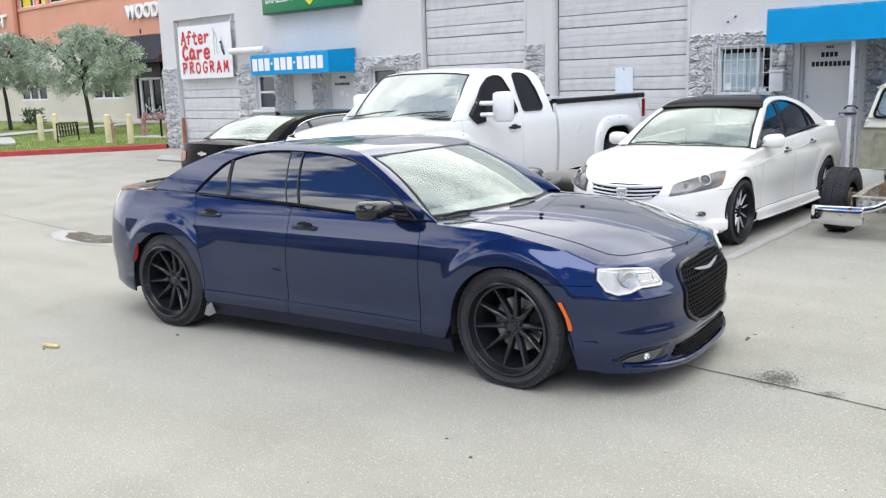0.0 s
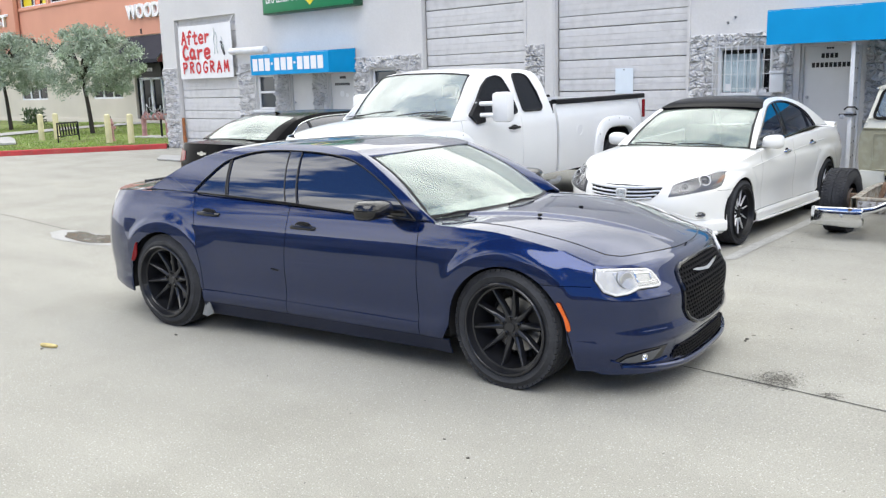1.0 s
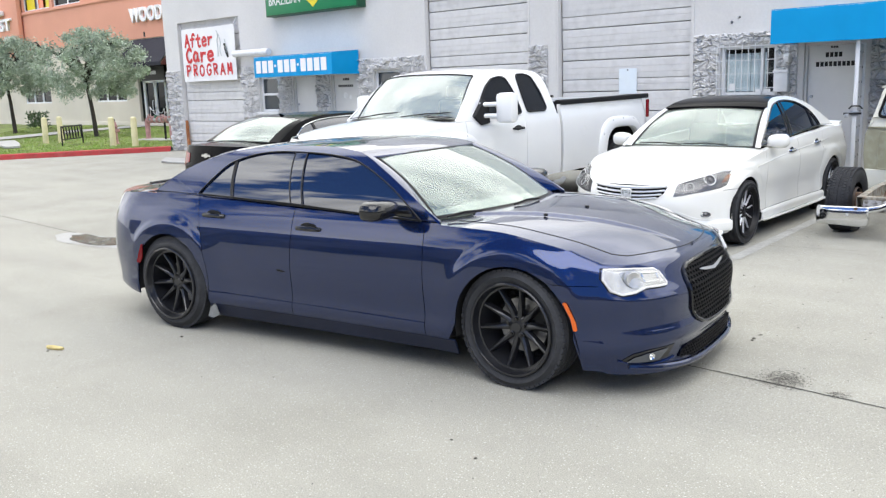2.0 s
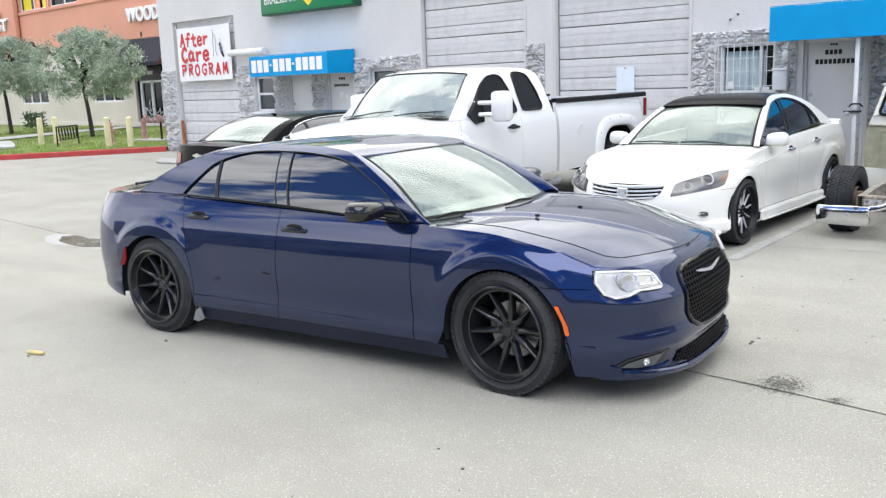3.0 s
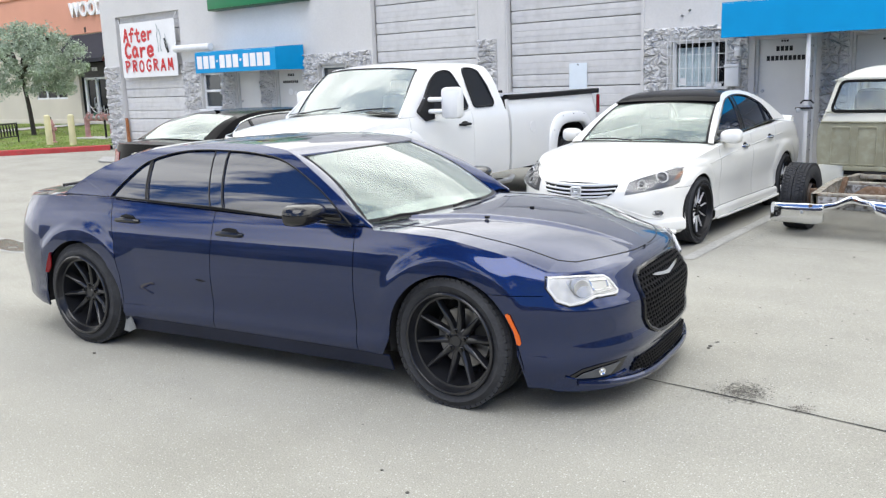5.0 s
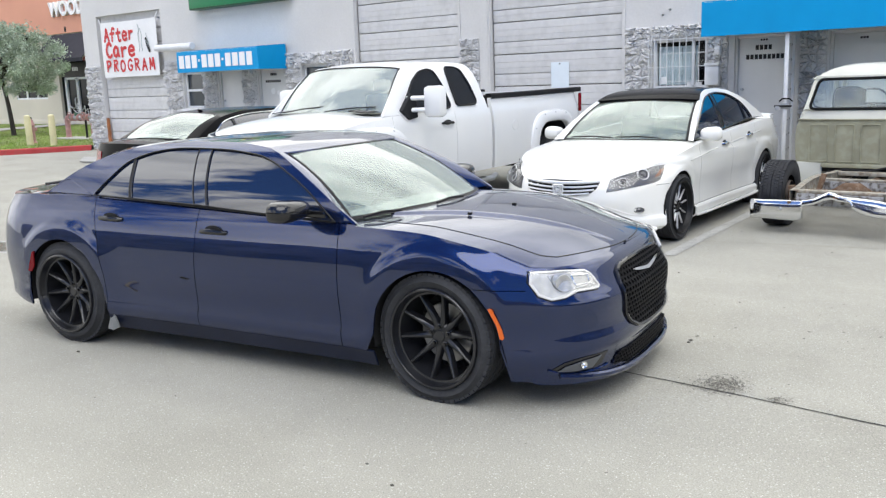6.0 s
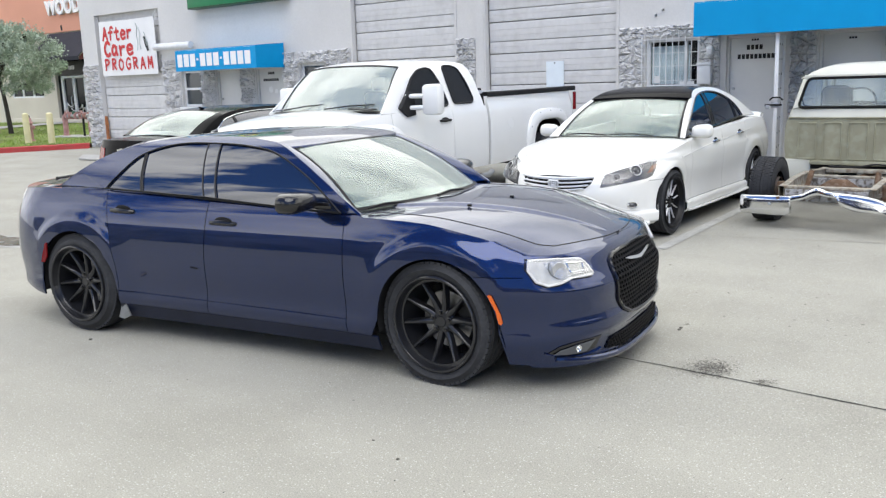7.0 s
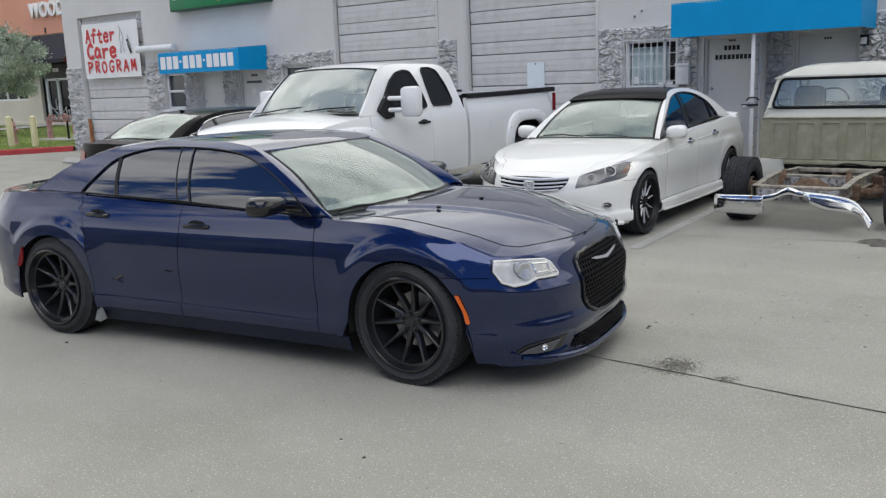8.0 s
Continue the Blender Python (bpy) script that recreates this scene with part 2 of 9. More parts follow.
M_SILL = mat("dull_sill_paint", (0.008, 0.012, 0.030), 0.38, 0, 0.1, var=0.2, spec=0.25)
M_STUCCO = mat("grey_painted_stucco", (0.622, 0.613, 0.600), 0.8, var=0.05, var_scale=0.8, fine=0.03, fine_scale=30, bump=0.12, bump_scale=60)
M_STONE = mat("painted_fieldstone", (0.60, 0.595, 0.59), 0.9, var=0.12, var_scale=6, fine=0.12, fine_scale=40, bump=1.0, bump_scale=16)
M_ROLL = mat("roller_door_paint", (0.61, 0.605, 0.60), 0.55, var=0.05, var_scale=1.5, fine=0.03, fine_scale=12, tint2=(0.555, 0.55, 0.545))
M_DOORPAINT = mat("grey_door_paint", (0.67, 0.665, 0.655), 0.5, var=0.05, var_scale=2)
M_AWN = mat("blue_awning_vinyl", (0.0, 0.285, 0.60), 0.5, spec=0.2, var=0.05, var_scale=2, bump=0.05, bump_scale=40)
M_BANNER = mat("white_banner_vinyl", (0.80, 0.80, 0.80), 0.5, var=0.03, var_scale=3, bump=0.25, bump_scale=3)
M_REDPAINT = mat("red_letter_paint", (0.55, 0.02, 0.025), 0.5, var=0.08)
M_WHITEPAINT = mat("white_letter_paint", (0.82, 0.82, 0.82), 0.5, var=0.03)
M_SIGN_G = mat("green_sign_face", (0.0, 0.20, 0.075), 0.35, var=0.05)
M_YELLOW = mat("yellow_sign_paint", (0.75, 0.62, 0.02), 0.4, var=0.05)
M_WINGLASS = mat("window_glass", (0.035, 0.045, 0.055), 0.04, 0, spec=0.8, var=0.3, var_scale=1.5)
M_WHITEMETAL = mat("white_painted_metal", (0.72, 0.73, 0.74), 0.45, var=0.06, var_scale=6)
M_RUSTJAMB = mat("bright_rust", (0.36, 0.135, 0.05), 0.85, 0.0, var=0.35, var_scale=7, tint2=(0.22, 0.10, 0.05), bump=0.3)
M_GALV = mat("galvanised_steel", (0.45, 0.46, 0.48), 0.45, 0.7, var=0.15, var_scale=6)
M_RUST = mat("rusty_metal", (0.12, 0.070, 0.04), 0.85, 0.2, var=0.3, var_scale=9, tint2=(0.17, 0.12, 0.085), bump=0.3)
M_PEACH = mat("peach_stucco", (0.68, 0.325, 0.225), 0.8, var=0.05, var_scale=0.4, bump=0.1)
M_CREAMWALL = mat("cream_stucco", (0.62, 0.57, 0.49), 0.8, var=0.06, var_scale=0.5, bump=0.1)
M_KERB = mat("red_kerb_paint", (0.42, 0.045, 0.045), 0.7, var=0.2, var_scale=3, tint2=(0.36, 0.07, 0.06))
M_BOLLARD = mat("yellow_bollard_paint", (0.66, 0.60, 0.36), 0.6, var=0.1, var_scale=5)
M_SOIL = mat("lawn_soil", (0.17, 0.235, 0.055), 0.9, var=0.3, var_scale=1.2, fine=0.3, fine_scale=25, tint2=(0.12, 0.12, 0.05))
M_GRASS = mat("grass_blade", (0.22, 0.33, 0.06), 0.7, var=0.35, var_scale=1.0, tint2=(0.29, 0.31, 0.11))
M_LEAF = mat("silver_green_leaf", (0.36, 0.425, 0.33), 0.6, var=0.3, var_scale=1.5, tint2=(0.25, 0.32, 0.22))
M_BARK = mat("tree_bark", (0.05, 0.042, 0.036), 0.9, var=0.3, var_scale=8, bump=0.4, bump_scale=30)
M_DARKGLASS = mat("dark_storefront_glass", (0.008, 0.010, 0.012), 0.06, 0, spec=0.16)
M_NAVYAWN = mat("dark_fabric_awning", (0.022, 0.022, 0.032), 0.8, var=0.15)
M_PINKPIPE = mat("faded_red_pipe_paint", (0.42, 0.23, 0.22), 0.6, var=0.2, var_scale=8)
M_OLIVE = mat("olive_primer", (0.315, 0.305, 0.215), 0.6, var=0.12, var_scale=4, tint2=(0.36, 0.355, 0.26))
M_OLDWHITE = mat("aged_white_paint", (0.64, 0.635, 0.56), 0.45, 0, 0.2, var=0.06, var_scale=3)
M_ASPHALT_SEAM = mat("joint_sealant", (0.035, 0.033, 0.03), 0.9, var=0.3, var_scale=20)
M_LINE = mat("worn_parking_paint", (0.42, 0.415, 0.385), 0.8, var=0.12, var_scale=6, fine=0.25, tint2=(0.37, 0.365, 0.34))
M_STAIN = mat("oil_stained_concrete", (0.12, 0.112, 0.095), 0.85, var=0.35, var_scale=20, fine=0.5, fine_scale=90)
M_STAIN2 = mat("faint_oil_stain", (0.225, 0.215, 0.185), 0.85, var=0.3, var_scale=20, fine=0.4, fine_scale=110)
M_WATER = mat("puddle_water", (0.06, 0.057, 0.046), 0.22, 0, spec=0.3, var=0.35, var_scale=5, rough_var=0.1)
M_FARWALL = mat("unseen_far_block", (0.19, 0.19, 0.195), 0.85, var=0.35, var_scale=0.22, tint2=(0.09, 0.10, 0.085))

M_WINGLASS_CLEAR = mat("clear_window_glass", (0.75, 0.82, 0.85), 0.02, 0, trans=1.0)
M_BLIND = mat("pale_blue_blind", (0.72, 0.79, 0.84), 0.7, var=0.05)
M_STROKE = mat("grey_paint_stroke", (0.46, 0.50, 0.50), 0.6, var=0.2)
M_SIGNCASE = mat("dark_green_case", (0.01, 0.07, 0.035), 0.4, var=0.1)
M_SIGNDARK = mat("dark_sign_disc", (0.03, 0.05, 0.12), 0.4, var=0.1)
M_MAROON = mat("maroon_fabric", (0.10, 0.025, 0.022), 0.8, var=0.15)
M_DARKGREEN = mat("dark_green_paint", (0.03, 0.10, 0.06), 0.5, var=0.15)
M_DARKLEAF = mat("dark_green_leaf", (0.06, 0.10, 0.04), 0.6, var=0.35, var_scale=3)
M_PATCH = mat("pale_patch_concrete", (0.41, 0.405, 0.385), 0.8, var=0.08, var_scale=3, fine=0.1, bump=0.1)


# ---- mesh helpers ----
def part(name, bm, material, parent=None, label="", smooth=35, m=None):
    me = bpy.data.meshes.new(name)
    bm.to_mesh(me)
    bm.free()
    me.materials.append(material)
    if smooth:
        me.polygons.foreach_set("use_smooth", [True] * len(me.polygons))
        me.set_sharp_from_angle(angle=radians(smooth))
    ob = new(name, me)
    if m is not None:
        ob.matrix_world = m
    if parent is not None:
        ob.parent = parent
    if label:
        ob["label"] = label
    return ob


def empty(name, m, label, category, group="", kind=""):
    ob = new(name)
    ob.matrix_world = m
    return tagged(ob, label, category, group, kind)


def add_box(bm, x0, x1, y0, y1, z0, z1, bevel=0.0, m=None):
    vs = [bm.verts.new((x, y, z)) for x in (x0, x1) for y in (y0, y1) for z in (z0, z1)]
    fs = [bm.faces.new([vs[i] for i in q]) for q in ((0, 1, 3, 2), (4, 6, 7, 5), (0, 4, 5, 1), (2, 3, 7, 6), (0, 2, 6, 4), (1, 5, 7, 3))]
    if bevel:
        es = list({e for f in fs for e in f.edges})
        r = bmesh.ops.bevel(bm, geom=es, offset=bevel, segments=2, affect="EDGES", profile=0.5)
        vs = list({v for f in r["faces"] for v in f.verts} | {v for v in vs if v.is_valid})
    if m is not None:
        bmesh.ops.transform(bm, matrix=m, verts=[v for v in vs if v.is_valid])
    return bm


def box(x0, x1, y0, y1, z0, z1, bevel=0.0):
    return add_box(bmesh.new(), x0, x1, y0, y1, z0, z1, bevel)


def add_grid(bm, rows, close_u=False, close_v=False, out=None):
    """Quads between rows of points; out: a point that the faces turn away from."""
    vv = [[bm.verts.new(p) for p in r] for r in rows]
    n, k = len(vv), len(vv[0])
    fs = []
    for i in range(n if close_u else n - 1):
        for j in range(k if close_v else k - 1):
            q = [vv[i][j], vv[(i + 1) % n][j], vv[(i + 1) % n][(j + 1) % k], vv[i][(j + 1) % k]]
            u = []
            for v in q:
                if all((v.co - w.co).length > 1e-6 for w in u):
                    u.append(v)
            if len(u) >= 3:
                fs.append(bm.faces.new(u))
    if out is not None:
        c = Vector(out)
        s = sum((f.normal if f.normal.length else Vector()).dot(f.calc_center_median() - c) for f in fs if f.calc_area() > 0 and (f.normal_update() or True))
        if s < 0:
            bmesh.ops.reverse_faces(bm, faces=fs)
    return vv


def grid(rows, close_u=False, close_v=False, out=None):
    bm = bmesh.new()
    add_grid(bm, rows, close_u, close_v, out)
    return bm


def add_lathe(bm, profile, n=32, axis="y", at=(0, 0, 0), closed=False):
    """profile: (radius, along) pairs turned about an axis."""
    rows = []
    for i in range(n):
        a = 2 * math.pi * i / n
        c, s = math.cos(a), math.sin(a)
        if axis == "y":
            rows.append([(at[0] + r * c, at[1] + h, at[2] + r * s) for r, h in profile])
        elif axis == "z":
            rows.append([(at[0] + r * c, at[1] + r * s, at[2] + h) for r, h in profile])
        else:
            rows.append([(at[0] + h, at[1] + r * c, at[2] + r * s) for r, h in profile])
    add_grid(bm, rows, close_u=True, close_v=closed)
    bmesh.ops.recalc_face_normals(bm, faces=bm.faces[:])
    return bm


def lathe(profile, n=32, axis="y", at=(0, 0, 0), closed=False):
    return add_lathe(bmesh.new(), profile, n, axis, at, closed)


def add_tube(bm, pts, r, n=8, closed=False):
    """A round bar along points; r: one radius or one per point."""
    pts = [Vector(p) for p in pts]
    rows, k = [], len(pts)
    side = None
    for i, p in enumerate(pts):
        a = pts[(i - 1) % k] if (closed or i > 0) else p
        b = pts[(i + 1) % k] if (closed or i < k - 1) else p
        d = (b - a).normalized()
        if side is None:
            side = d.orthogonal().normalized()
        else:
            side = (side - d * side.dot(d)).normalized()
        up = d.cross(side)
        rr = r[i] if isinstance(r, (list, tuple)) else r
        rows.append([p + side * rr * math.cos(2 * math.pi * j / n) + up * rr * math.sin(2 * math.pi * j / n) for j in range(n)])
    vv = add_grid(bm, rows, close_u=closed, close_v=True)
    if not closed:
        for r_ in (vv[0], vv[-1]):
            if (r_[0].co - r_[n // 2].co).length > 1e-5:
                bm.faces.new(r_)
    bmesh.ops.recalc_face_normals(bm, faces=bm.faces[:])
    return bm


def tube(pts, r, n=8, closed=False):
    return add_tube(bmesh.new(), pts, r, n, closed)


def add_poly(bm, pts, thick, d):
    """A flat or bent plate from an outline, thickened along d."""
    d = Vector(d).normalized() * thick
    a = [bm.verts.new(p) for p in pts]
    b = [bm.verts.new(Vector(p) + d) for p in pts]
    n = len(a)
    bm.faces.new(a)
    bm.faces.new(b[::-1])
    for i in range(n):
        bm.faces.new((a[i], b[i], b[(i + 1) % n], a[(i + 1) % n]))
    bmesh.ops.recalc_face_normals(bm, faces=bm.faces[:])
    return bm


def plate(pts, thick, d):
    return add_poly(bmesh.new(), pts, thick, d)


def lerp_table(tab, x):
    if x <= tab[0][0]:
        return tab[0][1]
    for (a, va), (b, vb) in zip(tab, tab[1:]):
        if x <= b:
            k = (x - a) / (b - a)
            return va + (vb - va) * k
    return tab[-1][1]


def curve_table(tab, x):
    """Smooth monotone interpolation through a table."""
    if x <= tab[0][0]:
        return tab[0][1]
    if x >= tab[-1][0]:
        return tab[-1][1]
    for i in range(len(tab) - 1):
        (a, va), (b, vb) = tab[i], tab[i + 1]
        if x <= b:
            h = b - a
            d = (vb - va) / h

            def slope(k):
                if k <= 0 or k >= len(tab) - 1:
                    return d
                d0 = (tab[k][1] - tab[k - 1][1]) / (tab[k][0] - tab[k - 1][0])
                d1 = (tab[k + 1][1] - tab[k][1]) / (tab[k + 1][0] - tab[k][0])
                return 0.0 if d0 * d1 <= 0 else 2 * d0 * d1 / (d0 + d1)
            m0, m1 = slope(i), slope(i + 1)
            t = (x - a) / h
            return (2 * t ** 3 - 3 * t * t + 1) * va + (t ** 3 - 2 * t * t + t) * h * m0 + (-2 * t ** 3 + 3 * t * t) * vb + (t ** 3 - t * t) * h * m1


def resample(pts, n):
    pts = [Vector(p) for p in pts]
    ls = [0.0]
    for a, b in zip(pts, pts[1:]):
        ls.append(ls[-1] + (b - a).length)
    out = []
    for i in range(n):
        s = ls[-1] * i / (n - 1)
        k = 0
        while k < len(ls) - 2 and ls[k + 1] < s:
            k += 1
        t = (s - ls[k]) / max(ls[k + 1] - ls[k], 1e-9)
        out.append(pts[k].lerp(pts[k + 1], t))
    return out


def rounded(pts, r, n=4):
    """A closed outline with its corners rounded."""
    pts = [Vector(p) for p in pts]
    out = []
    k = len(pts)
    for i, p in enumerate(pts):
        a, b = pts[i - 1] - p, pts[(i + 1) % k] - p
        ra = min(r, a.length * 0.45, b.length * 0.45)
        pa, pb = p + a.normalized() * ra, p + b.normalized() * ra
        for j in range(n + 1):
            t = j / n
            out.append(pa * (1 - t) ** 2 + p * 2 * t * (1 - t) + pb * t * t)
    return out


def text(name, body, size, m, material, parent=None, depth=0.004, width=None, bold=0.0):
    """Raised lettering as a mesh: x along the words, y up, z out of the face."""
    cu = bpy.data.curves.new(name, "FONT")
    cu.body, cu.size, cu.extrude = body, size, depth
    cu.offset = bold
    cu.align_x, cu.align_y = "CENTER", "CENTER"
    tmp = bpy.data.objects.new(name, cu)
    scene.collection.objects.link(tmp)
    dg = bpy.context.evaluated_depsgraph_get()
    me = bpy.data.meshes.new_from_object(tmp.evaluated_get(dg))
    bpy.data.objects.remove(tmp)
    me.materials.clear()
    me.materials.append(material)
    if width:
        xs = [v.co.x for v in me.vertices]
        k = width / (max(xs) - min(xs))
        for v in me.vertices:
            v.co.x *= k
    me.transform(m)
    ob = new(name, me)
    if parent is not None:
        ob.parent = parent
    return ob


def ground_z(y):
    return curve_table([(3.5, 0.0), (5.5, 0.005), (9.0, 0.085), (14.8, 0.14), (16.0, 0.15)], y)

# ---- ground ----
GX = [-400, -160, -90, -60] + [-50 + 1.0 * i for i in range(72)] + [30, 60, 120, 400]
GY = [-400, -150, -60, -30, -12, -4] + [-2 + 0.8 * i for i in range(26)] + [22, 40, 90, 400]
rows = [[(x, y, ground_z(y)) for y in GY] for x in GX]
ground = part("ground", grid(rows, out=(0, 0, -50)), M_CONC)
tagged(ground, "pale grey broom-finished concrete parking lot with speckles", "ground", kind="structure")


def strip_on_ground(name, pts, w, material, lift, label, category, jit=0.5):
    """A band that lies on the ground along points, of uneven width."""
    rng = random.Random(name)
    pts = resample([(x, y, 0) for x, y in pts], max(6, int(sum((Vector(a) - Vector(b)).length for a, b in zip(pts, pts[1:])) / 0.12)))
    rows = []
    for i, p in enumerate(pts):
        d = (pts[min(i + 1, len(pts) - 1)] - pts[max(i - 1, 0)]).normalized()
        s = Vector((-d.y, d.x, 0))
        k = w * (1 + jit * (rng.random() - 0.5))
        o = s * (rng.random() - 0.5) * w * jit
        rows.append([Vector((q.x, q.y, ground_z(q.y) + lift)) for q in (p + o - s * k / 2, p + o, p + o + s * k / 2)])
    return tagged(part(name, grid(rows, out=(0, 0, -50)), material), label, category, kind="structure")


def blotch(name, x, y, rx, ry, material, lift, label, category, seed=1, spikes=0.35, kind="structure", turn=0.0):
    """An uneven patch lying on the ground."""
    rng = random.Random(seed)
    n = 40
    ph = [rng.random() * 6.28 for _ in range(6)]
    rim = []
    for i in range(n):
        a = 2 * math.pi * i / n
        k = 1 + spikes * sum(math.sin((j + 2) * a + ph[j]) / (j + 2) for j in range(6))
        dx, dy = rx * k * math.cos(a), ry * k * math.sin(a)
        rim.append((x + dx * math.cos(turn) - dy * math.sin(turn), y + dx * math.sin(turn) + dy * math.cos(turn)))
    rows = [[Vector((x + (px - x) * f, y + (py - y) * f, ground_z(y + (py - y) * f) + lift)) for px, py in rim] for f in (0.02, 0.35, 0.7, 1.0)]
    return tagged(part(name, grid(rows, close_v=True, out=(x, y, -20)), material), label, category, kind=kind)


strip_on_ground("slab_joint", [(-20.0, 6.0), (-13.3, 5.63), (-12.0, 5.55), (-7.0, 5.33), (-2.57, 5.10), (-1.93, 5.08), (-1.13, 5.03), (0.5, 4.95), (6.0, 4.7)], 0.011, M_ASPHALT_SEAM, 0.004, "thin dark joint between two concrete slabs", "joint")
strip_on_ground("parking_line", [(-3.55, 8.2), (-3.64, 10.7), (-3.74, 14.4)], 0.12, M_LINE, 0.005, "worn white parking bay line on the concrete", "parking line", 0.08)
strip_on_ground("parking_line", [(-6.55, 8.4), (-6.6, 14.4)], 0.10, M_LINE, 0.005, "worn white parking bay line on the concrete", "parking line", 0.08)
strip_on_ground("slab_joint", [(-6.4, 8.45), (-3.55, 8.95), (-1.53, 9.36), (1.0, 9.85), (6.0, 10.9)], 0.010, M_STAIN2, 0.004, "faint dirty joint between two concrete slabs", "joint")
blotch("oil_stain", -1.55, 9.35, 0.14, 0.22, M_STAIN, 0.006, "dark oil stain on the concrete under the old truck", "stain", 8, 0.4)
blotch("oil_stain", -1.30, 9.9, 0.22, 0.12, M_STAIN, 0.006, "faint oil stain on the concrete under the old truck", "stain", 9, 0.5)
blotch("patch_of_concrete", -10.86, 5.35, 0.90, 0.285, M_PATCH, 0.005, "pale patch of newer concrete round a drain", "concrete patch", 4, 0.2)
blotch("puddle", -10.83, 5.39, 0.76, 0.19, M_WATER, 0.009, "shallow dark puddle in a dip of the concrete", "puddle", 6, 0.35, turn=-0.04)

# specks of grit round the oil stains
rng = random.Random(2)
for cx, cy, sx, sy, n in ((-1.915, 5.185, 0.115, 0.125, 720), (-1.93, 5.20, 0.22, 0.20, 120), (-1.567, 5.105, 0.055, 0.05, 110), (-2.40, 5.22, 0.10, 0.07, 16), (-1.5, 9.4, 0.3, 0.3, 80)):
    bm = bmesh.new()
    for _ in range(n):
        x, y = cx + sx * max(-1.6, min(1.6, rng.gauss(0, 0.6))), cy + sy * max(-1.4, min(1.4, rng.gauss(0, 0.6)))
        r = rng.uniform(0.002, 0.0065)
        bm.faces.new([bm.verts.new((x + r * math.cos(a) * rng.uniform(0.6, 1.3), y + r * math.sin(a), ground_z(y) + 0.003)) for a in (0.2, 1.4, 2.6, 3.9, 5.2)])
    tagged(part("grit", bm, M_STAIN, smooth=0), "dark grit specks round an oil stain", "grit", kind="stuff")

# crumbs of stone and leaf litter
rng = random.Random(11)
for i in range(46):
    x, y = rng.uniform(-7.5, 0.5), rng.uniform(2.4, 9.0)
    bm = bmesh.new()
    s = rng.uniform(0.006, 0.014)
    bmesh.ops.create_icosphere(bm, subdivisions=1, radius=s)
    for v in bm.verts:
        v.co *= 1 + rng.uniform(-0.3, 0.3)
        v.co.z *= 0.5
    ob = part("pebble", bm, M_STAIN, m=pose(x, y, ground_z(y) + s * 0.35, 0, 0, rng.uniform(0, 360)))
    tagged(ob, "small dark pebble lying on the concrete", "pebble", "pebbles on the lot")

bm = bmesh.new()
rng = random.Random(41)
for _ in range(420):
    x, y = (rng.uniform(-4.4, 0.6), rng.uniform(5.6, 10.8)) if rng.random() < 0.62 else (rng.uniform(-9.0, 1.0), rng.uniform(1.6, 6.0))
    r, e, a0 = rng.uniform(0.002, 0.0085) * (1.0 if y > 6 else 0.55), rng.uniform(1.0, 2.6), rng.uniform(0, 3.14)
    ring = []
    for k in range(6):
        u, v = r * e * math.cos(k * 1.047), r * math.sin(k * 1.047) * rng.uniform(0.6, 1.2)
        ring.append(bm.verts.new((x + u * math.cos(a0) - v * math.sin(a0), y + u * math.sin(a0) + v * math.cos(a0), ground_z(y) + 0.0035)))
    tip = bm.verts.new((x, y, ground_z(y) + 0.0035 + r * 0.5))
    for k in range(6):
        bm.faces.new((ring[k], ring[(k + 1) % 6], tip))
tagged(part("litter_flakes", bm, M_STAIN, smooth=0), "small dark flakes of dirt and dry leaf on the concrete", "litter", kind="stuff")

bm = add_lathe(bmesh.new(), [(0.0, -0.075), (0.014, -0.072), (0.017, -0.03), (0.016, 0.02), (0.012, 0.06), (0.010, 0.075), (0.0, 0.077)], 12, "x")
M_CORN = mat("dry_husk", (0.62, 0.50, 0.22), 0.8, var=0.2, var_scale=30)
ob = part("dry_seed_pod", bm, M_CORN, m=pose(-6.37, 2.765, 0.016, 0, 0, 20))
tagged(ob, "small dry tan seed pod lying on the concrete", "seed pod")


# ---- grey warehouse ----
FY = 14.786
WALL_T = 0.28
HEAD = 3.85


def wall_with_openings(name, x0, x1, y0, y1, z0, z1, openings, material):
    """A wall along x with true holes: openings are (x0, x1, z0, z1)."""
    bm = bmesh.new()
    xs = sorted({x0, x1, *[o[0] for o in openings], *[o[1] for o in openings]})
    for a, b in zip(xs, xs[1:]):
        holes = sorted((o[2], o[3]) for o in openings if o[0] < (a + b) / 2 < o[1])
        z = z0
        for h0, h1 in holes:
            if h0 > z + 1e-4:
                add_box(bm, a, b, y0, y1, z, h0)
            z = h1
        if z < z1:
            add_box(bm, a, b, y0, y1, z, z1)
    bmesh.ops.remove_doubles(bm, verts=bm.verts[:], dist=1e-4)
    inner = [f for f in bm.faces if sum(1 for g in bm.faces if g is not f and (g.calc_center_median() - f.calc_center_median()).length < 1e-4)]
    bmesh.ops.delete(bm, geom=inner, context="FACES_ONLY")
    return part(name, bm, material, smooth=0)


